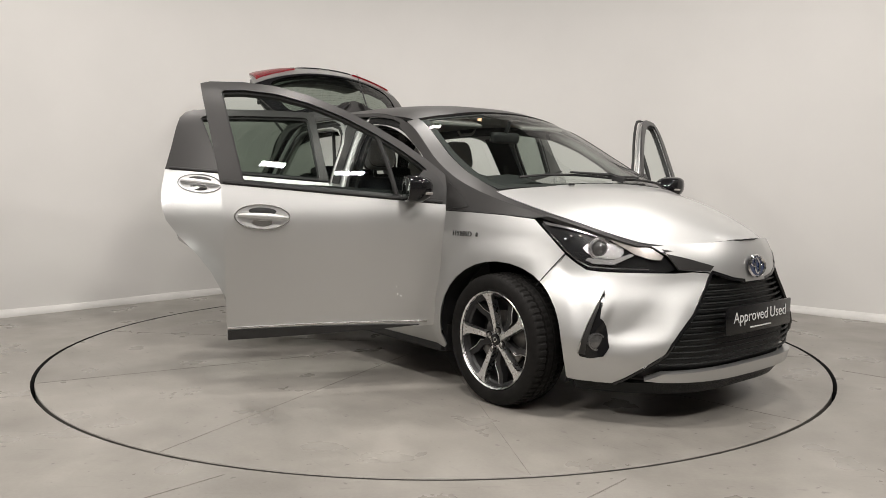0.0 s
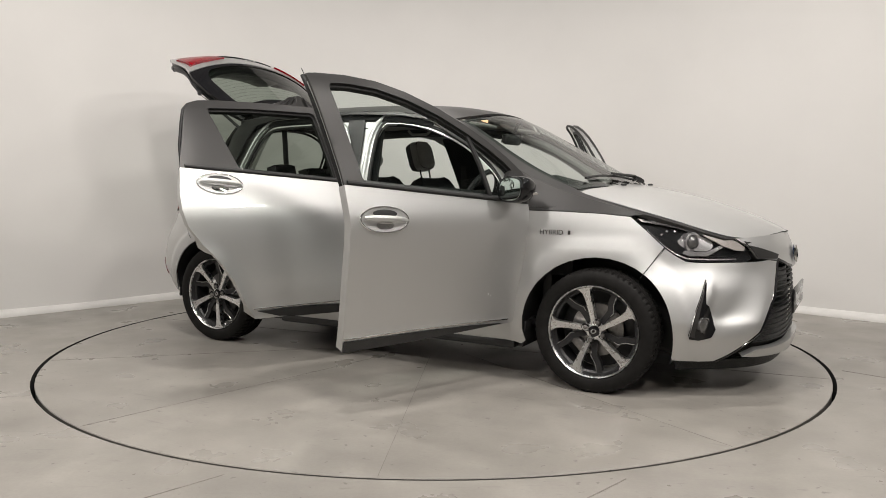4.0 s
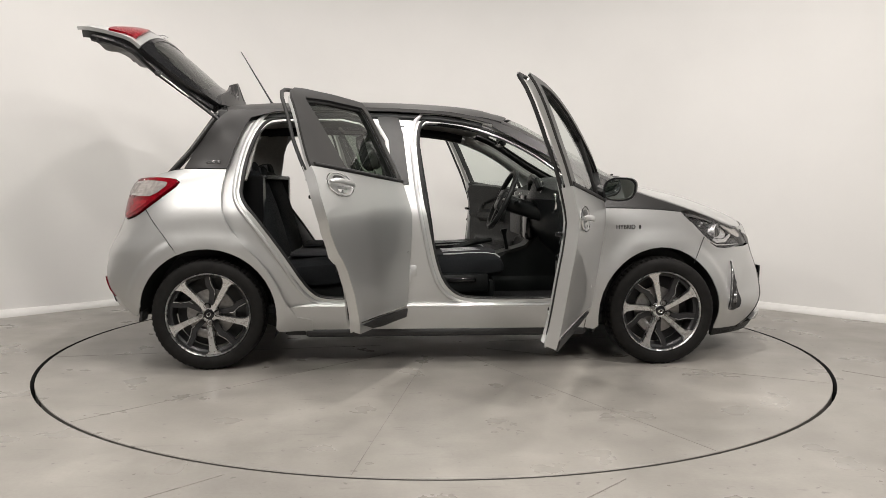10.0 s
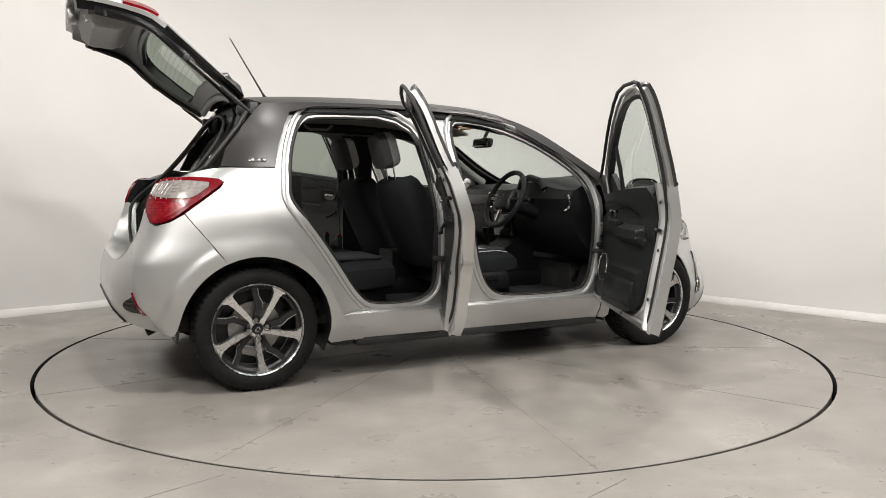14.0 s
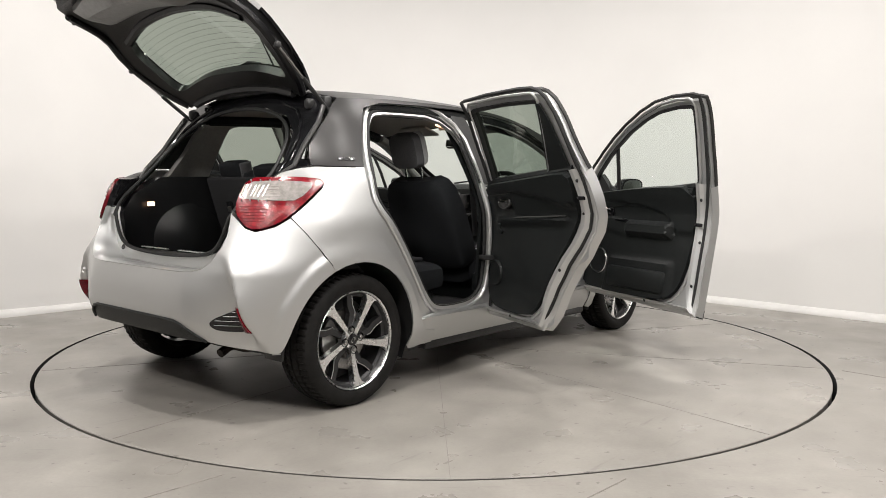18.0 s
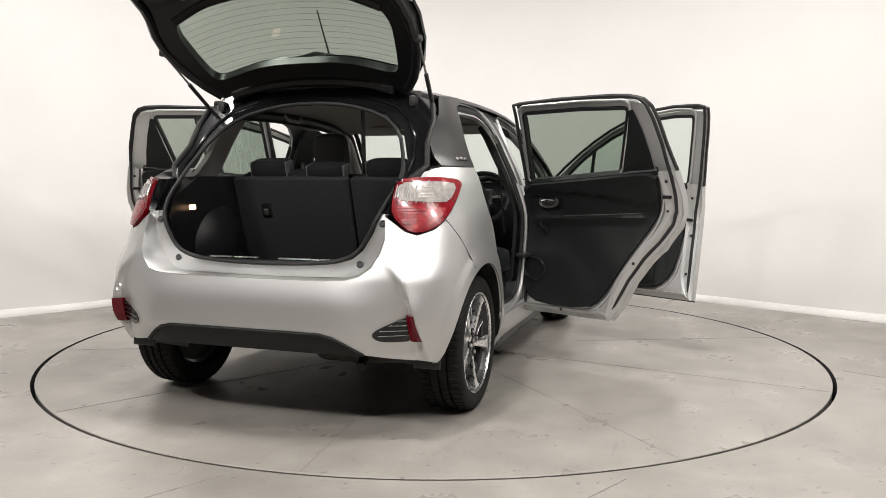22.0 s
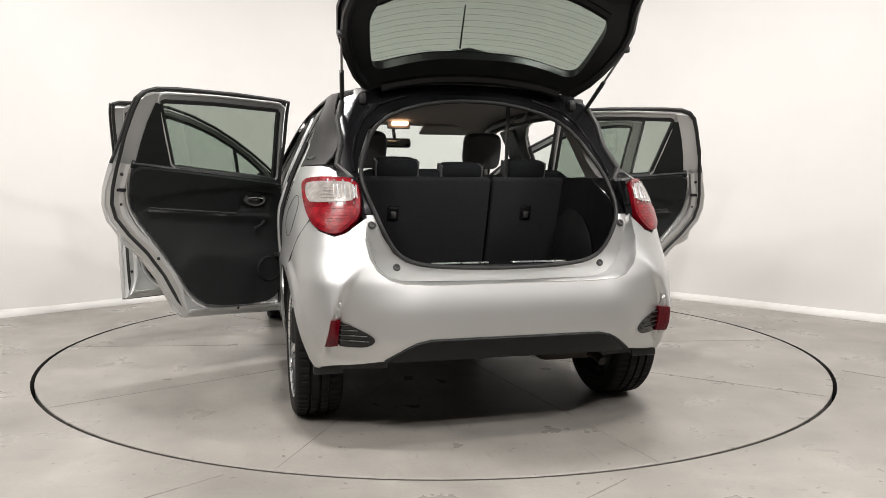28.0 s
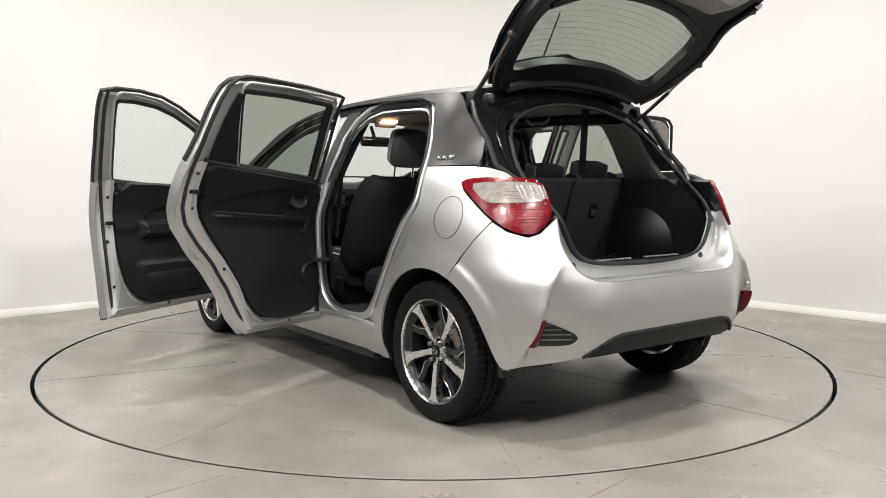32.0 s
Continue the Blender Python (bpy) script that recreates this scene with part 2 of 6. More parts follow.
def panel(fn, outline, holes=(), step=0.05, thick=0.006, inset=0.0, core=None, back=True, relief=None):
    """A sheet of some thickness that follows the surface fn(a, b) inside an outline; inset sinks it below the surface, relief(a, b) adds to its inner face."""
    v2, fs = fill(outline, holes, step)
    front, norm = [], []
    e = 1e-3
    for a, b in v2:
        p = Vector(fn(a, b))
        n = (Vector(fn(a + e, b)) - Vector(fn(a - e, b))).cross(Vector(fn(a, b + e)) - Vector(fn(a, b - e)))
        n = n.normalized() if n.length > 1e-12 else Vector((0, 0, 1))
        c = Vector(core) if core else Vector((p.x * 0.75, 0, 0.6))
        if n.dot(p - c) < 0:
            n = -n
        front.append(p - n * inset)
        norm.append(n)
    used = sorted({i for f in fs for i in f})
    ren = {i: k for k, i in enumerate(used)}
    front, norm = [front[i] for i in used], [norm[i] for i in used]
    fs = [tuple(ren[i] for i in f) for f in fs]
    out = []
    for f in fs:
        a, b, c = (front[i] for i in f)
        out.append(f if (b - a).cross(c - a).dot(norm[f[0]]) > 0 else f[::-1])
    k = len(front)
    deep = [thick + (relief(*v2[i]) if relief else 0.0) for i in used]
    vs = front + [p - n * q for p, n, q in zip(front, norm, deep)]
    if not back:
        return front, out
    count = {}
    for f in out:
        for i in range(3):
            a, b = f[i], f[(i + 1) % 3]
            count[(a, b)] = 1
    faces = list(out) + [tuple(i + k for i in f[::-1]) for f in out]
    faces += [(b, a, a + k, b + k) for (a, b) in count if (b, a) not in count]
    return vs, faces


# ---- the car's body surface: metres, x forward, y to its left, z up, from the floor amidships ----
def tab(v, keys, vals):
    """Smooth interpolation through a short table."""
    if v <= keys[0]:
        return vals[0]
    if v >= keys[-1]:
        return vals[-1]
    i = 0
    while v > keys[i + 1]:
        i += 1
    h = keys[i + 1] - keys[i]
    t = (v - keys[i]) / h
    d = (vals[i + 1] - vals[i]) / h
    dl = (vals[i] - vals[i - 1]) / (keys[i] - keys[i - 1]) if i else d
    dr = (vals[i + 2] - vals[i + 1]) / (keys[i + 2] - keys[i + 1]) if i + 2 < len(keys) else d
    m0 = 0.0 if dl * d <= 0 else 2 * dl * d / (dl + d)
    m1 = 0.0 if dr * d <= 0 else 2 * dr * d / (dr + d)
    return ((2 * t ** 3 - 3 * t * t + 1) * vals[i] + (t ** 3 - 2 * t * t + t) * h * m0
            + (3 * t * t - 2 * t ** 3) * vals[i + 1] + (t ** 3 - t * t) * h * m1)


FX, RX = 0.6, -0.9                                   # where the nose and the tail begin to round off


def wide(z):
    return tab(z, (0.10, 0.20, 0.30, 0.45, 0.60, 0.75, 0.80, 0.852, 0.875, 0.95, 1.02, 1.10, 1.20, 1.30, 1.40, 1.46, 1.52),
               (0.715, 0.770, 0.812, 0.826, 0.835, 0.845, 0.846, 0.8445, 0.8405, 0.8185, 0.796, 0.765, 0.720, 0.675, 0.622, 0.575, 0.47))


def nose(z):
    return tab(z, (0.08, 0.16, 0.22, 0.40, 0.52, 0.62, 0.70, 0.78, 0.90, 1.10), (1.98, 2.05, 2.075, 2.08, 2.075, 2.067, 2.055, 2.020, 1.95, 1.75))


def tail(z):
    return tab(z, (0.20, 0.29, 0.38, 0.44, 0.52, 0.63, 0.68, 0.75, 0.85, 0.95, 1.03, 1.10, 1.20, 1.40, 1.50),
               (-1.76, -1.825, -1.88, -1.897, -1.895, -1.870, -1.845, -1.81, -1.782, -1.765, -1.735, -1.635, -1.52, -1.33, -1.24))


def power(x, z):
    if x > 0:
        return tab(z, (0.36, 0.50, 0.64, 0.85), (3.2, 2.7, 2.2, 2.0))
    return tab(z, (0.35, 0.50, 0.62, 0.75, 0.85, 0.95, 1.03, 1.12, 1.235, 1.33, 1.42), (4.8, 5.5, 5.5, 4.8, 4.3, 4.0, 3.7, 2.8, 3.1, 4.2, 4.8))


def flare(x, z):
    """How far the lips of the wheel arches stand out."""
    r = math.hypot(x - math.copysign(1.255, x), z - 0.295)
    v = min(1.0, max(0.0, (r - 0.425) / 0.035))
    return 0.013 * (1 - v * v * (3 - 2 * v)) * min(1, max(0, (0.80 - z) / 0.1))


def side(x, z, s=-1):
    """The point of the body's flank above x at the height z; s is -1 on its right."""
    b = wide(z)
    if x > FX:
        q = min(0.9995, (x - FX) / (nose(z) - FX))
        n = power(1, z)
        b *= (1 - q ** n) ** (1 / n)
    elif x < RX:
        q = min(0.9995, (x - RX) / (tail(z) - RX))
        n = power(-1, z)
        b *= (1 - q ** n) ** (1 / n)
    return (x, s * (b + flare(x, z)), z)


def end(u, z, front=True):
    """The nose's or the tail's skin: u runs over the car, 0 at the middle, 1 at its right flank, -1 at its left."""
    n = power(1 if front else -1, z)
    a = u * math.pi / 2
    c, d = abs(math.cos(a)), abs(math.sin(a))
    x0, x1 = (FX, nose(z)) if front else (RX, tail(z))
    return (x0 + (x1 - x0) * c ** (2 / n), -math.copysign(wide(z) * d ** (2 / n), u), z)


def u_at_y(y, z, front=True):
    n = power(1 if front else -1, z)
    return -math.copysign(math.asin(min(1, (abs(y) / wide(z)) ** (n / 2))) / (math.pi / 2), y)


def u_at_x(x, z, s=-1, front=True):
    n = power(1 if front else -1, z)
    x0, x1 = (FX, nose(z)) if front else (RX, tail(z))
    return -s * math.acos(min(1, max(0, (x - x0) / (x1 - x0)) ** (n / 2))) / (math.pi / 2)


def mid_z(x):
    return tab(x, (-1.50, -1.35, -1.15, -0.83, -0.54, -0.24, 0.12, 0.36, 0.48, 0.67, 0.85, 1.04, 1.20, 1.30, 1.41, 1.59, 1.78, 1.97, 2.05),
               (1.43, 1.458, 1.485, 1.503, 1.51, 1.507, 1.49, 1.455, 1.42, 1.325, 1.225, 1.115, 1.02, 1.005, 0.985, 0.945, 0.885, 0.81, 0.765))


def edge_z(x):
    return tab(x, (-1.50, -1.30, -1.10, -0.80, -0.40, 0.0, 0.25, 0.43, 0.59, 0.75, 0.92, 1.10, 1.30, 1.45, 1.60, 1.80, 1.95, 2.04),
               (1.37, 1.40, 1.42, 1.435, 1.44, 1.425, 1.385, 1.325, 1.235, 1.135, 1.045, 0.975, 0.915, 0.872, 0.825, 0.755, 0.715, 0.70))


def top(x, v):
    """Roof, windscreen and bonnet: v runs over the car from -1 at its right edge to 1."""
    ze = edge_z(x)
    y = abs(side(x, ze)[1])
    p = 2.6 if x < 0.3 else 2.2
    return (x, v * y, mid_z(x) - (mid_z(x) - ze) * abs(v) ** p)
# ---- the place: floor, turntable pit, rounded white wall, dark ceiling ----
def build_room():
    R = 2.281
    n = 128
    ring = [(R * math.cos(2 * math.pi * i / n), R * math.sin(2 * math.pi * i / n)) for i in range(n)]
    v2, fs = fill([(-9, -9), (9, -9), (9, 9), (-9, 9)], [ring], 0.9)
    fl = part("floor", ([(x, y, 0) for x, y in v2], fs), FLOOR, None, "worn light grey painted concrete workshop floor")
    tagged(fl, category="floor", kind="structure")
    pit = part("turntable_pit", lathe([(R, 0.0), (R + 0.004, -0.30), (0.02, -0.30)], n), GAP, None, "narrow black gap round the turntable")
    tagged(pit, category="gap", kind="structure")
    # wall: two straight runs and a round corner about the turntable's axis
    Rw = 2.93
    line = [(-7.6, -3.5)]
    line += [(Rw * math.cos(math.radians(a)), Rw * math.sin(math.radians(a))) for a in range(135, 44, -3)]
    line += [(7.6, -3.5)]

    def ribbon(pts, z0, z1, th, lean=0.0):
        vs, fs = [], []
        for i, (x, y) in enumerate(pts):
            a, b = Vector(pts[max(0, i - 1)]), Vector(pts[min(len(pts) - 1, i + 1)])
            d = (b - a).normalized()
            nx, ny = -d.y, d.x
            vs += [(x, y, z0), (x, y, z1), (x + nx * th, y + ny * th, z1), (x + nx * th, y + ny * th, z0)]
        for i in range(len(pts) - 1):
            for k in range(4):
                l = (k + 1) % 4
                fs.append((i * 4 + k, i * 4 + l, i * 4 + 4 + l, i * 4 + 4 + k))
        fs += [(0, 1, 2, 3), tuple(len(vs) - 4 + k for k in (3, 2, 1, 0))]
        return vs, fs
    tagged(part("wall_north", ribbon(line, 0.0, 4.0, 0.15), WALL, None, "smooth white studio wall with a round corner"), category="wall", kind="structure")
    run = dense(line, 0.12, False)
    rings = []
    for i, p in enumerate(run):
        d = (run[min(i + 1, len(run) - 1)] - run[max(i - 1, 0)]).normalized()
        q = Vector((d.y, -d.x))
        w, h = 0.034 + 0.007 * noise.noise((p.x * 1.3, p.y * 1.3, 0.0)), 0.056 + 0.012 * noise.noise((p.x * 0.9, p.y * 0.9, 5.0))
        rings.append([(*(p + q * (w * a)), h * b) for a, b in ((-0.3, 0.0), (-0.3, 1.0), (0.15, 0.98), (0.55, 0.80), (0.88, 0.48), (1.0, 0.20), (0.98, 0.0))])
    tagged(part("baseboard", loft(rings), BOARD, None, "low uneven white skirting bead along the wall's foot", angle=50), category="skirting", kind="structure")
    # Unseen walls added to close the room; their pale colour bounces light.
    tagged(part("wall_south", box_at(-7.7, 7.7, -7.7, -7.5, 0, 4.0), BOUNCE_WALL, None, "plain wall added behind the camera, lightened to bounce light"), category="wall", kind="structure")
    tagged(part("wall_east", box_at(7.5, 7.7, -7.5, -3.4, 0, 4.0), BOUNCE_WALL, None, "plain side wall out of view, lightened to bounce light"), category="wall", kind="structure")
    tagged(part("wall_west", box_at(-7.7, -7.5, -7.5, -3.4, 0, 4.0), BOUNCE_WALL, None, "plain side wall out of view, lightened to bounce light"), category="wall", kind="structure")
    vs, fs = [], []
    k = 0
    x = -8.0
    while x < 8.0:
        for dx, dz in ((0, 0), (0.10, 0), (0.13, 0.05), (0.22, 0.05)):
            vs += [(x + dx, -8, 3.6 + dz), (x + dx, 8, 3.6 + dz)]
        x += 0.25
    for i in range(0, len(vs) - 2, 2):
        fs.append((i, i + 1, i + 3, i + 2))
    ceil = part("ceiling", (vs, fs), DARK_CEILING, None, "dark corrugated sheet ceiling", angle=10)
    tagged(ceil, category="ceiling", kind="structure")
    joints = []
    for a, b in (((-0.93, -2.42), (-0.735, -2.225)), ((-1.6, -3.09), (-0.93, -2.42)), ((0.32, -2.6), (0.66, -2.26)), ((1.65, -0.1), (2.6, -1.07)), ((1.86, 1.46), (2.10, 1.90)), ((2.6, -1.07), (3.5, -1.98))):
        a, b = Vector(a), Vector(b)
        if a.length < 2.29:
            a = b + (a - b).normalized() * max(0.0, (b.length - 2.29))
        d = (b - a).normalized()
        w = Vector((-d.y, d.x)) * 0.0025
        vs = [(*(a + w), 0.0), (*(a - w), 0.0), (*(b - w), 0.0), (*(b + w), 0.0)]
        top4 = [(p[0], p[1], 0.0015) for p in vs]
        joints.append((vs + top4, [(4, 5, 6, 7), (0, 1, 5, 4), (1, 2, 6, 5), (2, 3, 7, 6), (3, 0, 4, 7)]))
    tagged(part("floor_joint", join(*joints), SEAM, None, "thin filled joints between floor slabs"), category="joint", kind="structure")
    # turntable
    Rt = 2.262
    v2, fs = fill([((Rt - 0.004) * math.cos(2 * math.pi * i / n), (Rt - 0.004) * math.sin(2 * math.pi * i / n)) for i in range(n)], [], 0.4)
    sheet = ([(x, y, 0) for x, y in v2], fs)
    rim = lathe([(Rt - 0.004, 0.0), (Rt - 0.0005, -0.003), (Rt - 0.003, -0.012), (Rt - 0.004, -0.25)], n)
    table = new("turntable")
    tagged(table, "round grey painted turntable set flush in the concrete floor", "turntable")
    part("deck", join(sheet, rim), DISC, table)
    for k in range(10):
        d = Vector((math.cos(math.radians(-29.4 + 36 * k)), math.sin(math.radians(-29.4 + 36 * k))))
        a, b = d * 0.35, d * 2.25
        w = Vector((-d.y, d.x)) * 0.0009
        vs = [(*(a + w), 0.0), (*(a - w), 0.0), (*(b - w), 0.0), (*(b + w), 0.0)]
        part("deck_joint", (vs + [(p[0], p[1], 0.0012) for p in vs], [(4, 5, 6, 7), (0, 1, 5, 4), (1, 2, 6, 5), (2, 3, 7, 6), (3, 0, 4, 7)]), DECK_SEAM, table)
    # lamps: small flood panels tilted towards the turntable
    for x, y, z, lx, ly, w, aim in PANELS:
        lamp = new("flood_lamp")
        lamp.matrix_basis = look((x, y, z), aim)
        tagged(lamp, "white led flood lamp hung on a rod under the ceiling", "flood lamp", "flood lamps")
        part("housing", box_at(-lx / 2 - 0.02, lx / 2 + 0.02, -ly / 2 - 0.02, ly / 2 + 0.02, 0.005, 0.06), BLACK, lamp)
        part("diffuser", box_at(-lx / 2, lx / 2, -ly / 2, ly / 2, -0.006, 0.012, 0.002), LED, lamp)
        up_ = lamp.matrix_basis.to_3x3().inverted() @ Vector((0, 0, 1))
        part("rod", sweep([Vector((0, 0, 0.04)), Vector((0, 0, 0.04)) + up_ * (3.6 - z)], 0.012, 8, up=(1, 0, 0)), STEEL, lamp)
        li = bpy.data.lights.new("flood_light", "AREA")
        li.shape, li.size, li.size_y, li.energy, li.color = "RECTANGLE", lx, ly, w, (1.0, 0.945, 0.895)
        lo = new("flood_light", li)
        lo.matrix_basis = look((x, y, z), aim) @ Matrix.Translation((0, 0, -0.02))
    return table


BOARD = material("white_skirting", (0.74, 0.73, 0.71), 0.6, grain=0.05, scale=6, bump=0.4, bump_scale=14)
TABLE = build_room()

# ---- the car: outer skin ----
CAR = tagged(new("car"), "silver hatchback with dark grey roof, doors and tailgate wide open", "car")
ARCH = 0.367


def belt(x):
    return 0.995 - 0.09 * x if x > -0.2 else 1.013 - 0.08 * (x + 0.2)


def arch_line(hx, a0, a1, n=14, r=ARCH):
    return [(hx + r * math.cos(math.radians(a0 + (a1 - a0) * i / n)), 0.295 + r * math.sin(math.radians(a0 + (a1 - a0) * i / n))) for i in range(n + 1)]


K = 1.3                                             # unrolls the nose's and tail's u to about metres


def ramp(v):
    v = min(1.0, max(0.0, v))
    return v * v * (3 - 2 * v)


def scoop(y, z):
    """Depth of the hollow beside the fog lamp: a sharp brow above and outside, fading towards the grille and the foot."""
    brow = tab(y, (0.26, 0.40, 0.52, 0.58, 0.615), (0.645, 0.632, 0.622, 0.604, 0.570))
    outer = 0.612 + (0.56 - z) * 0.42
    grille = tab(z, (0.18, 0.32, 0.48, 0.64), (0.60, 0.50, 0.38, 0.265))
    return 0.054 * min(1.0, max(0.0, (brow - z) / 0.20)) * ramp((outer - y) / 0.04) * ramp((y - grille - 0.01) / 0.15) * ramp((z - 0.28) / 0.13)


def nose_fn(a, z):
    x, y, z = end(a / K, z, True)
    r = scoop(abs(y), z)
    return (x - r, y + math.copysign(flare(x, z), y), z)


def tail_fn(a, z):
    x, y, z = end(a / K, z, False)
    # the bumper's hollow corners, each ending at a ridge that runs down from the lamp
    d = tab(z, (0.39, 0.50, 0.56, 0.62, 0.72), (0.735, 0.716, 0.700, 0.676, 0.60)) - abs(y)
    hollow = tab(z, (0.33, 0.39, 0.44, 0.52, 0.62, 0.72), (0.020, 0.050, 0.056, 0.046, 0.026, 0.0))
    r = hollow * (ramp(d / 0.045) * ramp((0.32 - d) / 0.26)) if d > 0 else 0.0
    r -= 0.014 * ramp(1 - abs(d) / 0.05) * ramp((z - 0.30) / 0.06) * ramp((0.62 - z) / 0.14)
    return (x + r, y + math.copysign(flare(x, z), y), z)


def ny(y, z):
    return (K * u_at_y(y, z, True), z)


def nx(x, z, s=-1):
    return (K * u_at_x(x, z, s, True), z)


def ty(y, z):
    return (K * u_at_y(y, z, False), z)


def tx(x, z, s=-1):
    return (K * u_at_x(x, z, s, False), z)


def shrink(pts, d):
    """An outline moved inwards by d."""
    pts = [Vector(p) for p in pts]
    area = sum(a.x * b.y - b.x * a.y for a, b in zip(pts, pts[1:] + pts[:1]))
    sg = 1 if area > 0 else -1
    out = []
    n = len(pts)
    for i in range(n):
        a, b, c = pts[i - 1], pts[i], pts[(i + 1) % n]
        e, f = (b - a).normalized(), (c - b).normalized()
        k = (Vector((-e.y, e.x)) + Vector((-f.y, f.x)))
        k = k.normalized() if k.length > 1e-6 else Vector((-e.y, e.x))
        q = max(0.5, k.dot(Vector((-e.y, e.x))))
        out.append(b + k * (sg * d / q))
    return out


def left_of(shape, s):
    return shape if s < 0 else mirrored(shape)


TAIL_LAMPS = {}
# half the upper edge of the rear bumper, from the middle outwards: y, z
BOOT_RIM = [(0.36, 0.633), (0.44, 0.637), (0.49, 0.650), (0.535, 0.685), (0.56, 0.73), (0.572, 0.79), (0.566, 0.84), (0.561, 0.882)]


def body():
    # bonnet and roof
    hood = [(1.135, -0.92), (1.25, -0.935), (1.45, -0.955), (1.65, -0.96), (1.80, -0.95), (1.89, -0.90), (1.95, -0.78), (1.995, -0.55), (2.022, -0.25)]
    hood = hood + [(2.026, 0)] + [(x, -v) for x, v in reversed(hood)] + [(1.19, 0.55), (1.215, 0.0), (1.19, -0.55)]
    part("bonnet", panel(lambda x, v: top(x, v / 0.75), [(x, v * 0.75) for x, v in hood], step=0.05, thick=0.012), SILVER, CAR, "silver bonnet")
    front_edge = [p for p in hood if p[0] > 1.88]
    lip_ = [Vector(top(x, v)) for x, v in dense(front_edge, 0.04, False)]
    part("bonnet_joint", sweep([p + Vector((0.004, 0, -0.002)) for p in lip_], 0.0030, 6), RUBBER, CAR, "dark joint along the bonnet's front edge")
    roof = [(0.36, 0.93), (0.42, 0.6), (0.445, 0.0), (0.42, -0.6), (0.36, -0.93), (0.2, -1), (-0.2, -1), (-0.6, -1), (-1.0, -1), (-1.17, -1), (-1.20, -0.8), (-1.225, 0), (-1.20, 0.8),
            (-1.17, 1), (-1.0, 1), (-0.6, 1), (-0.2, 1), (0.2, 1)]
    part("roof", panel(lambda x, v: top(x, v / 0.6), [(x, v * 0.6) for x, v in roof], step=0.07, thick=0.012), GREY, CAR, "dark grey roof")
    part("headliner", panel(lambda x, v: top(x, v / 0.6), [(x * 0.95 - 0.01, v * 0.57) for x, v in roof], step=0.1, thick=0.01, inset=0.035), LINER, CAR, "pale fabric headliner")
    ws = [(0.455, -0.55), (0.47, 0), (0.455, 0.55), (0.40, 0.87), (0.6, 0.88), (0.8, 0.885), (1.0, 0.89), (1.115, 0.87), (1.19, 0.45), (1.205, 0), (1.19, -0.45), (1.115, -0.87),
          (1.0, -0.89), (0.8, -0.885), (0.6, -0.88), (0.40, -0.87)]
    wsp = [(x, v * 0.7) for x, v in ws]
    fnw = lambda x, v: top(x, v / 0.7)
    part("windscreen", panel(fnw, wsp, step=0.07, thick=0.004, inset=0.004, back=False), GLASS, CAR, "clear laminated windscreen")
    inner = [(0.455 + (x - 0.455) * 0.94 + 0.02, v * 0.95) for x, v in wsp]
    part("windscreen_band", panel(fnw, wsp, [inner], step=0.05, thick=0.004, inset=0.007), RUBBER, CAR)
    cowl = [(1.10, -0.88), (1.17, -0.5), (1.19, 0.0), (1.17, 0.5), (1.10, 0.88), (1.15, 0.92), (1.20, 0.55), (1.225, 0), (1.20, -0.55), (1.15, -0.92)]
    part("cowl", panel(lambda x, v: top(x, v / 0.7), [(x, v * 0.7) for x, v in cowl], step=0.05, thick=0.01, inset=0.012), BLACK, CAR, "black plastic scuttle")
    for s in (-1, 1):
        fn = lambda x, z, s=s: side(x, z, s)
        # front wing
        wing = [(0.845, 0.885), (1.07, 0.88), (1.25, 0.872), (1.395, 0.858), (1.47, 0.79), (1.551, 0.713)]
        wing += arch_line(1.255, 50, 192) + [(0.87, 0.20), (0.82, 0.21), (0.822, 0.30), (0.835, 0.6)]
        part("front_wing", panel(fn, wing, step=0.05), SILVER, CAR, "silver front wing")
        strip_ = [(0.43, 1.265), (0.60, 1.175), (0.74, 1.085), (0.82, 1.02), (0.85, 0.95), (0.853, 0.893), (1.07, 0.886), (1.25, 0.877), (1.395, 0.864)]
        up = [(x, edge_z(x)) for x in (1.45, 1.3, 1.2, 1.1, 1.0, 0.92, 0.83, 0.75, 0.67, 0.59, 0.51, 0.43, 0.3)]
        sh = panel(fn, strip_ + up + [(0.3, 1.335)], step=0.05)
        edge = [(0.36, 0.885), (0.6, 0.89), (0.9, 0.90), (1.10, 0.90), (1.25, 0.945), (1.45, 0.965), (1.65, 0.97), (1.78, 0.965), (1.86, 0.95)]
        edge = edge + [(x, 1.0) for x in (1.8, 1.6, 1.4, 1.2, 1.0, 0.8, 0.6, 0.36)]
        sh2 = panel(lambda x, v, s=s: top(x, s * v / 0.6), [(x, v * 0.6) for x, v in edge], step=0.04, thick=0.02)
        part("pillar_panel", join(sh, sh2), GREY, CAR, "dark grey windscreen pillar and wing strip")
        part("quarter_light", panel(fn, rounded([(0.845, 0.95), (0.86, 0.905), (1.06, 0.895), (1.02, 0.945), (0.93, 1.0), (0.87, 1.03)], 1), step=0.05, inset=-0.003), GREY, CAR, "small dark grey corner panel")
        # rear quarter
        q = [(-1.155, 1.085), (-1.385, 1.087), (-1.45, 1.080), (-1.53, 1.062), (-1.58, 1.040), (-1.50, 1.040), (-1.42, 1.034), (-1.395, 1.016), (-1.415, 0.990), (-1.495, 0.930), (-1.578, 0.870), (-1.53, 0.80), (-1.47, 0.725), (-1.42, 0.66)]
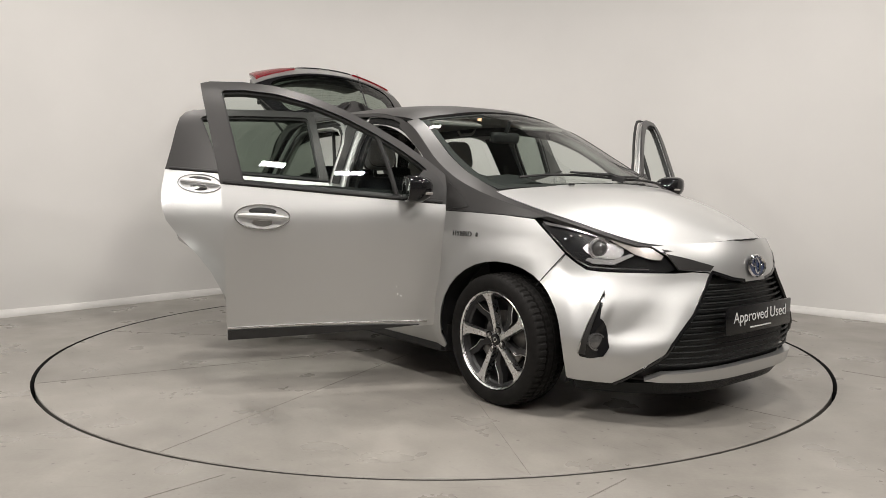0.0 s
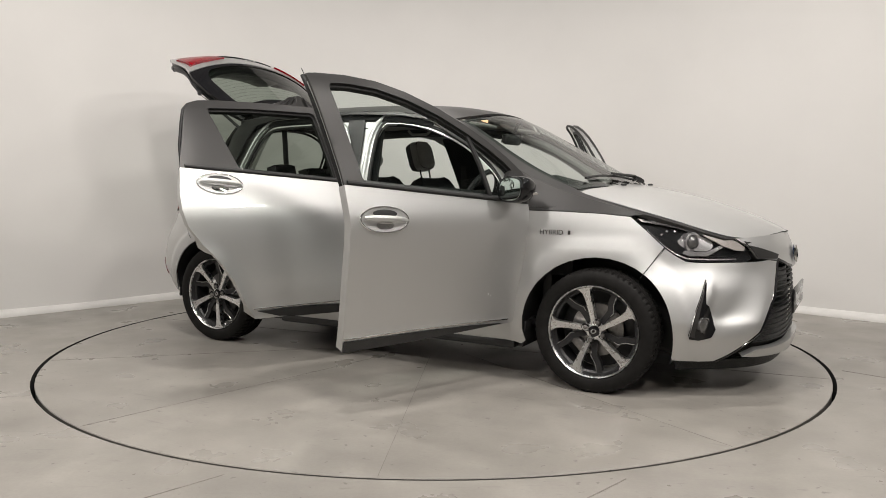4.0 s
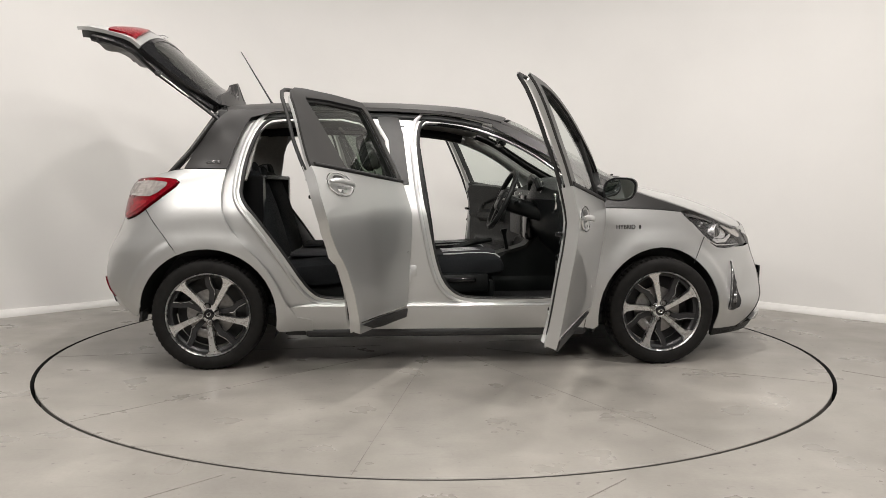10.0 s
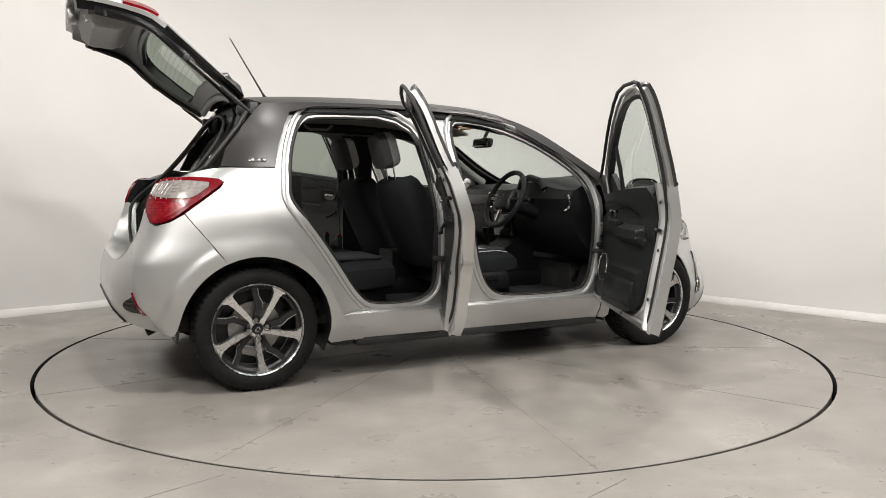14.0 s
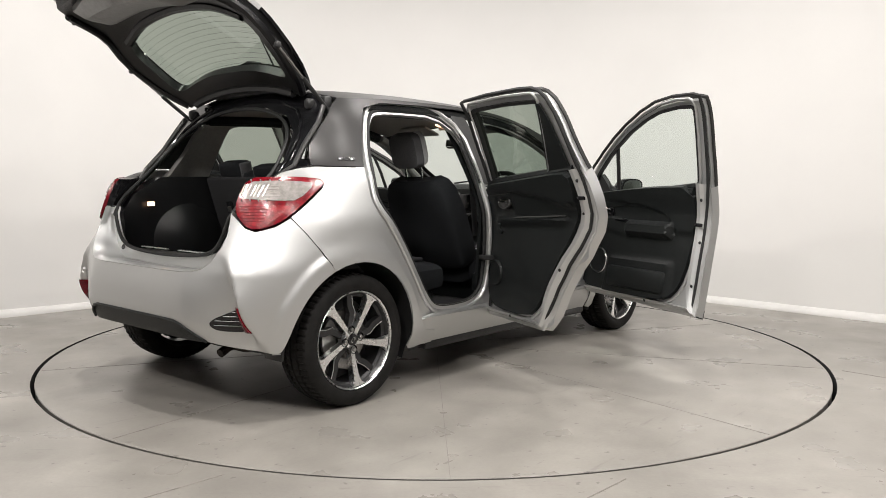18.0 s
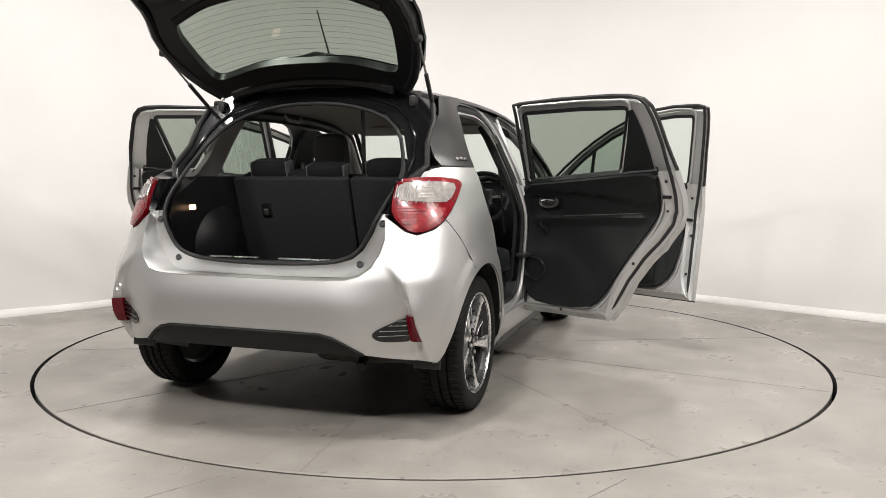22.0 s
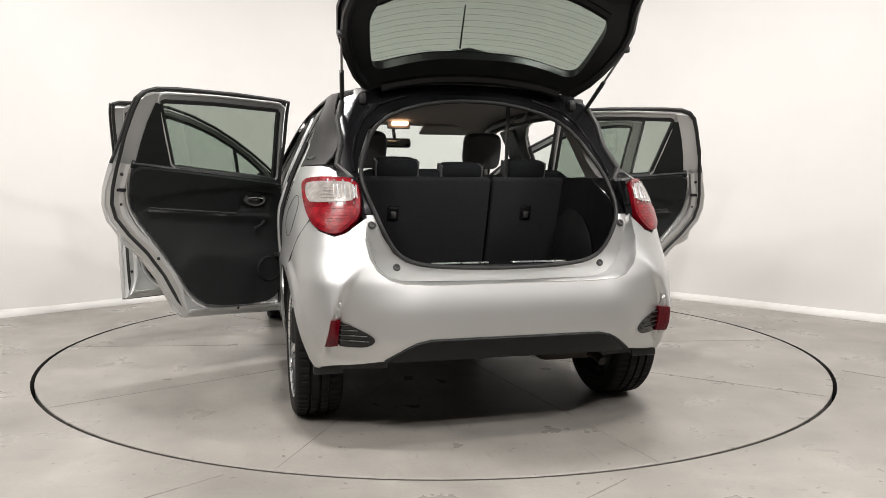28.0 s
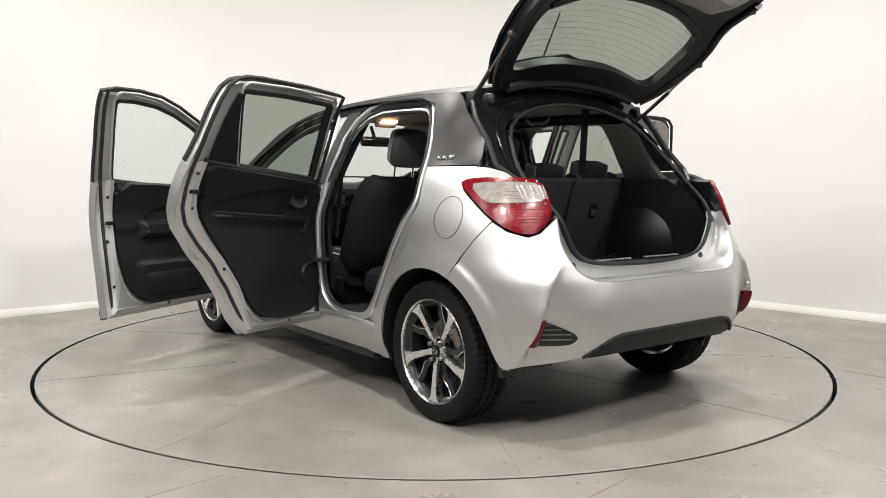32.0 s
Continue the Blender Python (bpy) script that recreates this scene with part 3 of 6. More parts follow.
        q += [p for p in arch_line(-1.255, 114, -12)] + [(-0.88, 0.20), (-0.70, 0.205), (-0.70, 0.27), (-0.78, 0.285), (-0.835, 0.36), (-0.905, 0.50), (-0.985, 0.61), (-1.075, 0.70), (-1.145, 0.80), (-1.17, 0.88), (-1.175, 0.96)]
        part("rear_quarter", panel(fn, q, step=0.045), SILVER, CAR, "silver rear quarter panel")
        d = [(-1.15, 1.091), (-1.395, 1.093), (-1.355, 1.19), (-1.28, 1.29), (-1.21, 1.38), (-1.17, edge_z(-1.17)), (-1.05, edge_z(-1.05)), (-0.9, edge_z(-0.9)), (-0.6, edge_z(-0.6)), (-0.3, edge_z(-0.3)),
             (0.0, edge_z(0)), (0.2, edge_z(0.2)), (0.33, edge_z(0.33)), (0.33, edge_z(0.33) - 0.018), (0.2, edge_z(0.2) - 0.018), (0.0, edge_z(0) - 0.018), (-0.3, edge_z(-0.3) - 0.018), (-0.6, edge_z(-0.6) - 0.018),
             (-0.9, edge_z(-0.9) - 0.02), (-1.04, 1.375), (-1.075, 1.31), (-1.115, 1.21)]
        part("rear_pillar_panel", panel(fn, d, step=0.04), GREY, CAR, "dark grey rear pillar and roof rail")
        # sill and door frame behind the doors
        sill = [(0.815, 0.19), (0.82, 0.335), (-0.76, 0.342), (-0.830, 0.338), (-0.80, 0.27), (-0.74, 0.255), (-0.74, 0.195)]
        part("sill", panel(fn, dense(sill, 0.1), step=0.06, inset=0.005), SILVER, CAR, "silver sill")
        part("sill_step", sweep([Vector(side(x, 0.344 - 0.02 * ramp((-0.70 - x) / 0.1), s)) + Vector((0, -s * (0.024 + 0.016 * ramp((-0.70 - x) / 0.1)), 0)) for x in np.linspace(-0.80, 0.80, 18)], 0.014, 8), SILVER, CAR)
        f_hole = rounded([(-0.13, 1.37), (0.02, 1.38), (0.2, 1.345), (0.4, 1.27), (0.6, 1.155), (0.74, 1.03), (0.775, 0.9), (0.77, 0.6), (0.74, 0.42), (0.66, 0.375), (0.2, 0.375), (0.08, 0.40), (0.0, 0.50), (-0.05, 0.72), (-0.10, 1.0)], 2)
        r_hole = rounded([(-0.34, 1.385), (-0.30, 1.0), (-0.27, 0.55), (-0.32, 0.39), (-0.62, 0.375), (-0.72, 0.42), (-0.86, 0.64), (-1.0, 0.83), (-1.08, 0.93), (-1.075, 1.02), (-1.05, 1.18), (-0.985, 1.34), (-0.9, 1.385)], 2)
        fr = [(0.83, 0.26), (0.835, 0.6), (0.85, 0.95), (0.80, 1.05), (0.7, 1.115), (0.55, 1.21), (0.4, 1.29), (0.25, 1.365), (0.1, 1.4), (-0.2, 1.415), (-0.6, 1.415), (-0.92, 1.405), (-1.06, 1.375), (-1.10, 1.30), (-1.14, 1.2), (-1.18, 1.05),
              (-1.20, 0.92), (-1.16, 0.78), (-1.08, 0.67), (-1.0, 0.59), (-0.91, 0.47), (-0.85, 0.33), (-0.75, 0.26)]
        part("door_frame", panel(fn, fr, [f_hole, r_hole], step=0.04, thick=0.02, inset=0.04), SILVER, CAR, "silver door jambs and centre pillar")
        for hole in (f_hole, r_hole):
            pts = [Vector(side(p[0], p[1], s)) + Vector((0, -s * 0.038, 0)) for p in dense(shrink(hole, -0.034), 0.05)]
            part("jamb_bead", sweep(pts + pts[:2], 0.012, 8, up=(0, 1, 0)), SILVER, CAR)
            pts = [Vector(side(p[0], p[1], s)) for p in dense(hole, 0.04)]
            pts = [p + Vector((0, -s * 0.050, 0)) for p in pts]
            part("door_seal", sweep(pts + pts[:2], 0.011, 8, up=(0, 1, 0)), RUBBER, CAR, "black rubber door seal")
        # centre pillar's black outer face
        bp = [(-0.17, 1.02), (-0.29, 1.03), (-0.335, 1.37), (-0.345, 1.415), (-0.23, 1.415), (-0.2, 1.3)]
        part("pillar_cover", panel(fn, bp, step=0.05, inset=0.03, thick=0.006), BLACK, CAR, "black centre pillar cover")
        # inner trims of the pillars
        for pts in ([(-0.12, 1.38), (-0.06, 0.95), (0.0, 0.45), (-0.28, 0.45), (-0.27, 0.95), (-0.34, 1.38)],):
            part("pillar_trim", panel(fn, pts, step=0.08, inset=0.085, thick=0.02), TRIM, CAR)
        lens = rounded([ty(-0.582, 1.027), ty(-0.66, 1.033), tx(-1.50, 1.034), tx(-1.42, 1.029), tx(-1.400, 1.014), tx(-1.422, 0.994), tx(-1.50, 0.936), tx(-1.585, 0.872), tx(-1.64, 0.835), ty(-0.683, 0.814), ty(-0.640, 0.829), ty(-0.584, 0.885), ty(-0.578, 0.95)], 1)
        TAIL_LAMPS[s] = part("tail_lamp", left_of(panel(tail_fn, lens, step=0.025, inset=-0.012, thick=0.03), s), RED, CAR, "red and clear tail lamp")
    # nose
    for s in (-1, 1):
        cheek = [nx(x, z) for x, z in arch_line(1.255, 50, -16)] + [nx(1.61, 0.18), nx(1.72, 0.176), ny(-0.605, 0.18), ny(-0.50, 0.32), ny(-0.38, 0.48), ny(-0.265, 0.642),
                 ny(-0.33, 0.648), nx(1.93, 0.643), nx(1.80, 0.642), nx(1.70, 0.642), nx(1.645, 0.648), nx(1.60, 0.675), nx(1.555, 0.708)]
        part("front_bumper", left_of(panel(nose_fn, cheek, step=0.02), s), SILVER, CAR, "silver front bumper cheek")
        lampo = rounded([nx(1.40, 0.862), nx(1.53, 0.842), nx(1.654, 0.812), nx(1.78, 0.775), nx(1.868, 0.745), nx(1.91, 0.70), nx(1.94, 0.652), nx(1.80, 0.647), nx(1.70, 0.648), nx(1.648, 0.653), nx(1.60, 0.68), nx(1.556, 0.716), nx(1.47, 0.795)], 1)
        lamp = part("headlamp", left_of(panel(nose_fn, lampo, step=0.03, inset=0.035, thick=0.03), s), LAMP_GREY, CAR, "dark headlamp with projector lens")
        part("cover", left_of(panel(nose_fn, lampo, step=0.04, inset=0.001, thick=0.003, back=False), s), LAMP_COVER, lamp)
        c = Vector(nose_fn(*nx(1.685, 0.738)))
        n = Vector((0.80, -0.60, 0.02)).normalized()
        m = Matrix.Translation(c - n * 0.05) @ n.to_track_quat("Z", "Y").to_matrix().to_4x4()
        part("projector_lens", left_of(moved(lathe([(0.0, 0.046), (0.015, 0.044), (0.026, 0.038), (0.034, 0.026)], 28), m), s), FOG, lamp, "dark glass projector lens")
        part("projector", left_of(moved(lathe([(0.034, 0.022), (0.037, 0.025), (0.039, 0.021), (0.047, 0.028), (0.050, 0.027), (0.049, 0.0), (0.049, -0.03)], 28), m), s), REFLECTOR, lamp, "clear projector lens in a chrome ring")
        guide = [nx(1.633, 0.690), nx(1.665, 0.676), nx(1.740, 0.676), nx(1.80, 0.718), nx(1.785, 0.726), nx(1.735, 0.697), nx(1.67, 0.697), nx(1.64, 0.702)]
        part("light_guide", left_of(panel(nose_fn, guide, step=0.03, inset=0.016, thick=0.010), s), REFLECTOR, lamp, "silver light guide")
        strip_ = [nx(1.428, 0.853), nx(1.514, 0.838), nx(1.605, 0.818), nx(1.685, 0.795), nx(1.747, 0.776), nx(1.751, 0.762), nx(1.687, 0.784), nx(1.609, 0.806), nx(1.533, 0.824), nx(1.447, 0.838)]
        part("upper_strip", left_of(panel(nose_fn, strip_, step=0.03, inset=0.014, thick=0.008), s), BADGE, lamp, "grey strip along the lamp's top")
        refl = [nx(1.685, 0.797), nx(1.74, 0.781), nx(1.80, 0.764), nx(1.85, 0.745), nx(1.888, 0.716), nx(1.884, 0.698), nx(1.850, 0.702), nx(1.80, 0.722), nx(1.765, 0.745), nx(1.72, 0.770)]
        part("turn_lamp", left_of(panel(nose_fn, refl, step=0.03, inset=0.010, thick=0.008), s), CLEAR_BRIGHT, lamp, "clear turn lamp")
        bowl = rounded([nx(1.605, 0.752), nx(1.655, 0.782), nx(1.724, 0.772), nx(1.768, 0.740), nx(1.750, 0.700), nx(1.680, 0.702), nx(1.63, 0.722)], 1)
        part("reflector", left_of(panel(nose_fn, bowl, step=0.03, inset=0.028, thick=0.008), s), REFLECTOR, lamp, "chrome bowl behind the lens")
        for x, z in ((1.545, 0.775), (1.565, 0.79), (1.60, 0.79)):
            part("led_lens", left_of(moved(rbox(0.012, 0.012, 0.010, 0.004), Matrix.Translation(Vector(nose_fn(*nx(x, z))) + Vector((-0.014, 0.012, 0)))), s), REFLECTOR, lamp)
        fog = [nx(1.735, 0.568), nx(1.726, 0.498), nx(1.711, 0.434), nx(1.698, 0.362), nx(1.688, 0.311), nx(1.692, 0.292), nx(1.728, 0.286), nx(1.782, 0.300), nx(1.818, 0.338), nx(1.824, 0.385), nx(1.806, 0.424), nx(1.772, 0.446), nx(1.752, 0.456), nx(1.747, 0.499), nx(1.744, 0.548)]
        blade = [nx(1.735, 0.562), nx(1.726, 0.498), nx(1.711, 0.434), nx(1.698, 0.362), nx(1.690, 0.306), nx(1.712, 0.300), nx(1.722, 0.362), nx(1.730, 0.434), nx(1.738, 0.50)]
        part("fog_blade", left_of(panel(nose_fn, blade, step=0.03, inset=-0.009, thick=0.012), s), GREY, CAR, "dark grey blade beside the fog lamp")
        rowb = [Vector(nose_fn(*nx(x, z))) + Vector((0.004, -0.010, 0)) for x, z in ((1.738, 0.566), (1.728, 0.498), (1.713, 0.434), (1.700, 0.362), (1.690, 0.306))]
        part("blade_edge", left_of(sweep(rowb, 0.0025, 6), s), CHROME, CAR)
        part("fog_recess", left_of(panel(nose_fn, fog, step=0.03, inset=-0.003, thick=0.02), s), GLOSS, CAR, "black fog lamp recess")
        n = Vector((0.88, -0.47, 0)).normalized()
        m = Matrix.Translation(Vector(nose_fn(*nx(1.776, 0.358)))) @ n.to_track_quat("Z", "Y").to_matrix().to_4x4()
        part("fog_lamp", left_of(moved(lathe([(0.0, 0.010), (0.02, 0.009), (0.029, 0.006), (0.032, 0.010), (0.038, 0.008), (0.040, -0.02)], 28), m), s), FOG, CAR, "round clear fog lamp")
    half = [ny(-0.44, 0.755), ny(-0.40, 0.715), nx(1.938, 0.658), ny(-0.27, 0.648), ny(-0.16, 0.612), ny(-0.08, 0.60)]
    nosep = half + [(-a, z) for a, z in reversed(half)] + [ny(0.3, 0.765), ny(0.12, 0.775), ny(0, 0.778), ny(-0.12, 0.775), ny(-0.3, 0.765)]
    part("nose_panel", panel(nose_fn, nosep, step=0.04, thick=0.012), SILVER, CAR, "silver nose panel round the emblem")
    for s in (-1, 1):
        wedge = [nx(1.875, 0.742), nx(1.905, 0.735), ny(-0.42, 0.728), ny(-0.34, 0.705), ny(-0.24, 0.672), ny(-0.26, 0.652), nx(1.938, 0.658), nx(1.915, 0.695)]
        part("nose_strip", left_of(panel(nose_fn, wedge, step=0.03, inset=-0.003, thick=0.006), s), GREY, CAR, "dark grey strip beside the lamp")
        lower = [ny(-0.08, 0.600), ny(-0.16, 0.612), ny(-0.26, 0.644), ny(-0.25, 0.655), ny(-0.15, 0.622), ny(-0.08, 0.612)]
        part("grille_brow", left_of(panel(nose_fn, lower, step=0.03, inset=-0.002, thick=0.01), s), GLOSS, CAR)
        rowl = [Vector(nose_fn(*nx(x, z))) + Vector((-0.012, 0.006, 0)) for x, z in ((1.48, 0.798), (1.56, 0.722), (1.61, 0.684), (1.66, 0.662), (1.75, 0.657), (1.86, 0.657))]
        part("lamp_edge", left_of(sweep(rowl, 0.0035, 6), s), CHROME, CAR)
    half = [ny(-0.08, 0.598), ny(-0.16, 0.608), ny(-0.265, 0.64), ny(-0.38, 0.478), ny(-0.50, 0.318), ny(-0.60, 0.18)]
    gr = half + [ny(-0.3, 0.165), ny(0, 0.16), ny(0.3, 0.165)] + [(-a, z) for a, z in reversed(half)]
    part("grille", panel(nose_fn, gr, step=0.05, thick=0.01, inset=0.045), BLACK, CAR, "black front grille")
    for z in np.linspace(0.272, 0.590, 14):
        w = tab(z, (0.18, 0.32, 0.48, 0.64), (0.58, 0.485, 0.365, 0.25)) - 0.01
        row = [end(u_at_y(y, z), z) for y in np.linspace(-w, w, 25)]
        part("grille_slat", sweep([(p[0] - 0.022, p[1], p[2]) for p in row], 0.0062, 6, flat=0.8), TRIM, CAR)
    for s in (-1, 1):
        rowp = [ny(-0.265, 0.64), ny(-0.38, 0.478), ny(-0.50, 0.318), ny(-0.60, 0.18)]
        row = [Vector(nose_fn(*p)) for p in dense(rowp, 0.05, False)]
        part("grille_surround", left_of(sweep([p + Vector((-0.012, 0.01, 0)) for p in row], 0.02, 8, flat=0.6), s), GLOSS, CAR)
    lip = [ny(-0.545, 0.205), ny(-0.50, 0.236), ny(-0.3, 0.244), ny(0, 0.246), ny(0.3, 0.244), ny(0.5, 0.236), ny(0.545, 0.205), ny(0.5, 0.20), ny(0.3, 0.198), ny(0, 0.196), ny(-0.3, 0.198), ny(-0.5, 0.20)]
    part("front_lip", panel(nose_fn, lip, step=0.03, inset=-0.006, thick=0.035), SILVER, CAR, "silver lower lip")
    sk = [nx(1.62, 0.178), ny(-0.6, 0.178), ny(-0.3, 0.19), ny(0, 0.19), ny(0.3, 0.19), ny(0.6, 0.178), nx(1.62, 0.178, 1), nx(1.62, 0.12, 1), ny(0.5, 0.125), ny(0, 0.13), ny(-0.5, 0.125), nx(1.62, 0.12)]
    part("front_skirt", panel(nose_fn, sk, step=0.05, inset=0.012, thick=0.02), TRIM, CAR, "black lower skirt")
    # tail
    rim = [ty(-y, z) for y, z in BOOT_RIM]
    half = rim + [ty(-0.638, 0.823), ty(-0.683, 0.808), tx(-1.64, 0.829), tx(-1.582, 0.865), tx(-1.53, 0.797), tx(-1.47, 0.722), tx(-1.42, 0.657)]
    half += [tx(x, z) for x, z in arch_line(-1.255, 114, 172)] + [tx(-1.624, 0.325), tx(-1.638, 0.297), tx(-1.67, 0.290), ty(-0.745, 0.290), ty(-0.70, 0.305), ty(-0.60, 0.325), ty(-0.507, 0.341), ty(-0.445, 0.384), ty(-0.395, 0.412), ty(-0.345, 0.422)]
    bum = [ty(0.2, 0.632), ty(0, 0.632), ty(-0.2, 0.632)] + half + [(-a, z) for a, z in reversed(half)]
    part("rear_bumper", panel(tail_fn, bum, step=0.02, thick=0.006), SILVER, CAR, "silver rear bumper")
    half = [ty(-0.345, 0.418), ty(-0.395, 0.408), ty(-0.445, 0.380), ty(-0.507, 0.337), ty(-0.46, 0.332), ty(-0.3, 0.335)]
    dif = [ty(0, 0.418)] + half + [ty(0, 0.335)] + [(-a, z) for a, z in reversed(half)]
    part("diffuser", panel(tail_fn, dif, step=0.05, inset=0.004, thick=0.03), TRIM, CAR, "black lower rear diffuser")
    crest = [(0.507, 0.339), (0.445, 0.383), (0.395, 0.411), (0.345, 0.422), (0.2, 0.423)]
    row = [Vector(tail_fn(*p)) for p in dense([ty(-y, z) for y, z in crest] + [ty(0, 0.423)] + [ty(y, z) for y, z in reversed(crest)], 0.04, False)]
    part("diffuser_edge", sweep(row, 0.008, 6), TRIM, CAR)
    for s in (-1, 1):
        rec = rounded([ty(-0.545, 0.424), ty(-0.565, 0.446), ty(-0.61, 0.468), ty(-0.65, 0.485), ty(-0.680, 0.496), ty(-0.686, 0.395), ty(-0.60, 0.394), ty(-0.562, 0.402)], 1)
        part("vent", left_of(panel(tail_fn, rec, step=0.015, inset=-0.005, thick=0.02), s), GLOSS, CAR, "black slatted corner vent")
        for z in (0.42, 0.44, 0.46, 0.48):
            y0 = tab(z, (0.41, 0.43, 0.462, 0.50), (0.572, 0.568, 0.612, 0.675))
            row = [Vector(tail_fn(*ty(-y, z))) + Vector((-0.008, -0.003, 0)) for y in np.linspace(y0, 0.676, 8)]
            part("vent_slat", left_of(sweep(row, 0.0022, 6), s), SATIN, CAR)
        plate_ = []
        for z in np.linspace(0.395, 0.503, 7):
            f = (z - 0.395) / 0.108
            p, q = Vector(tail_fn(*ty(-0.676 + 0.006 * f, z))), Vector(tail_fn(*ty(-0.727 + 0.018 * f, z)))
            out_ = Vector((-0.015, -0.004, 0))
            plate_.append([p + out_, p.lerp(q, 0.35) + out_ * 1.2, p.lerp(q, 0.7) + out_ * 1.1, q + out_ * 0.55, q - out_ * 0.9, p - out_ * 0.9])
        part("rear_reflector", left_of(loft(plate_), s), RED_DARK, CAR, "dark red rear reflector")


body()


# ---- wheels ----
def polar(r, deg, off=0.0):
    a = math.radians(deg)
    return Vector((r * math.cos(a) - off * math.sin(a), r * math.sin(a) + off * math.cos(a)))


def slab(outline, z_of, depth):
    """A flat outline given thickness; z_of(r) is its face's height at a distance from the hub."""
    n = len(outline)
    vs = [(p.x, p.y, z_of(p.length)) for p in outline] + [(p.x * 0.99, p.y * 0.99, z_of(p.length) - depth) for p in outline]
    return vs, [tuple(range(n)), tuple(range(2 * n - 1, n - 1, -1))] + [((i + 1) % n, i, i + n, (i + 1) % n + n) for i in range(n)]


def tyre_shape():
    prof = [(0.216, 0.072), (0.2215, 0.086), (0.234, 0.094), (0.255, 0.0975), (0.275, 0.095), (0.288, 0.087), (0.2955, 0.076)]
    for y0, y1 in ((0.076, 0.044), (0.034, 0.005), (-0.005, -0.034), (-0.044, -0.076)):
        r0 = 0.2955 + 0.0045 * (1 - (y0 / 0.076) ** 2)
        r1 = 0.2955 + 0.0045 * (1 - (y1 / 0.076) ** 2)
        prof += [(r0, y0 - 0.001), (r1, y1 + 0.001), (min(r0, r1) - 0.011, y1 - 0.001)] if y1 > -0.07 else [(r0, y0 - 0.001), (r1, y1)]
        if y1 > -0.07:
            prof += [(min(r0, r1) - 0.011, y1 - 0.009)]
    prof += [(0.288, -0.087), (0.275, -0.095), (0.255, -0.0975), (0.234, -0.094), (0.2215, -0.086), (0.216, -0.072)]
    n = 360
    vs, fs = lathe(prof, n)
    m = len(prof)
    out = []
    for k, v in enumerate(vs):
        i, j = divmod(k, m)
        r, h = prof[j]
        cut = r > 0.2945 and (i % 6 in ((0, 1) if h > 0 else (3, 4))) and abs(h) > 0.03
        q = 1 - 0.018 if cut else 1
        out.append((v[0] * q, v[1] * q, v[2]))
    return out, fs


TYRE_SHAPE = tyre_shape()


def wheel(hx, s, spin):
    face = 0.076

    def z_of(r):
        return face - 0.012 + 0.016 * (r / 0.2) ** 2 - (0.004 if r < 0.05 else 0)
    base = Matrix.Translation((hx, s * 0.722, 0.3015)) @ Matrix.Scale(1.02, 4) @ Matrix.Rotation(radians(90 if s < 0 else -90), 4, "X") @ Matrix.Rotation(radians(spin), 4, "Z")
    big = Matrix.Diagonal((1.045, 1.045, 1, 1))
    rim = lathe([(0.196, 0.058), (0.205, 0.084), (0.211, 0.089), (0.2135, 0.085), (0.212, 0.075), (0.200, 0.055), (0.196, -0.06), (0.212, -0.085), (0.214, -0.09), (0.190, -0.06), (0.186, 0.05)], 72, True)
    w = part("wheel", moved(rim, big), ALLOY_DARK, CAR, "ten-spoke alloy wheel with machined face")
    w.matrix_local = base
    part("tyre", TYRE_SHAPE, TYRE, w, "black road tyre", angle=40)
    part("rim_lip", moved(lathe([(0.2035, 0.080), (0.2065, 0.0865), (0.2110, 0.0915), (0.2130, 0.0885), (0.211, 0.083), (0.206, 0.079)], 72, True), big), ALLOY, w, "bright machined rim lip")
    for k in range(5):
        a = k * 72
        edge = [polar(0.026, a, -0.015), polar(0.055, a + 1, -0.010), polar(0.10, a + 3, -0.012), polar(0.15, a + 4.5, -0.014), polar(0.178, a + 4.5, -0.014), polar(0.194, a + 4, -0.016), polar(0.2045, a + 1.5, -0.024),
                polar(0.2068, a + 3, -0.012), polar(0.2068, a + 5, 0.012), polar(0.2045, a + 10, 0.028), polar(0.195, a + 8.5, 0.020), polar(0.180, a + 7, 0.014), polar(0.15, a + 5, 0.013), polar(0.10, a + 4, 0.011), polar(0.055, a + 1, 0.010), polar(0.026, a, 0.015)]
        part("spoke", moved(slab(edge, z_of, 0.035), big), ALLOY, w, "bright machined spoke")
        b = a + 36
        edge = [polar(0.035, b - 4, -0.013), polar(0.08, b - 8, -0.012), polar(0.118, b - 10, -0.010), polar(0.15, b - 1, -0.010), polar(0.20, b + 3, -0.013),
                polar(0.20, b + 3, 0.013), polar(0.145, b + 1, 0.013), polar(0.112, b - 7, 0.013), polar(0.08, b - 7, 0.012), polar(0.035, b - 4, 0.013)]
        ds = part("dark_spoke", moved(slab(edge, lambda r: z_of(r) - 0.022, 0.03), big), ALLOY_DARK, w, "dark painted spoke")
        # Thin bright rod standing in for the glint along the dark spoke.
        glint = [Vector((p.x * 1.045, p.y * 1.045, z_of(p.length) - 0.021)) for p in (polar(0.10, b - 9, -0.0095), polar(0.118, b - 10, -0.0095), polar(0.15, b - 1, -0.0095), polar(0.19, b + 2.4, -0.012))]
        part("spoke_glint", sweep(glint, 0.0018, 6), ALLOY, ds, "thin bright line for the glint on the edge")
    part("hub", lathe([(0.0, face - 0.012), (0.030, face - 0.012), (0.040, face - 0.018), (0.046, face - 0.03), (0.046, 0.02)], 32), ALLOY, w, "bright hub")
    part("centre_cap", lathe([(0.0, face - 0.004), (0.018, face - 0.005), (0.026, face - 0.008), (0.028, face - 0.014)], 28), GLOSS, w, "dark cap with a plain bright oval")
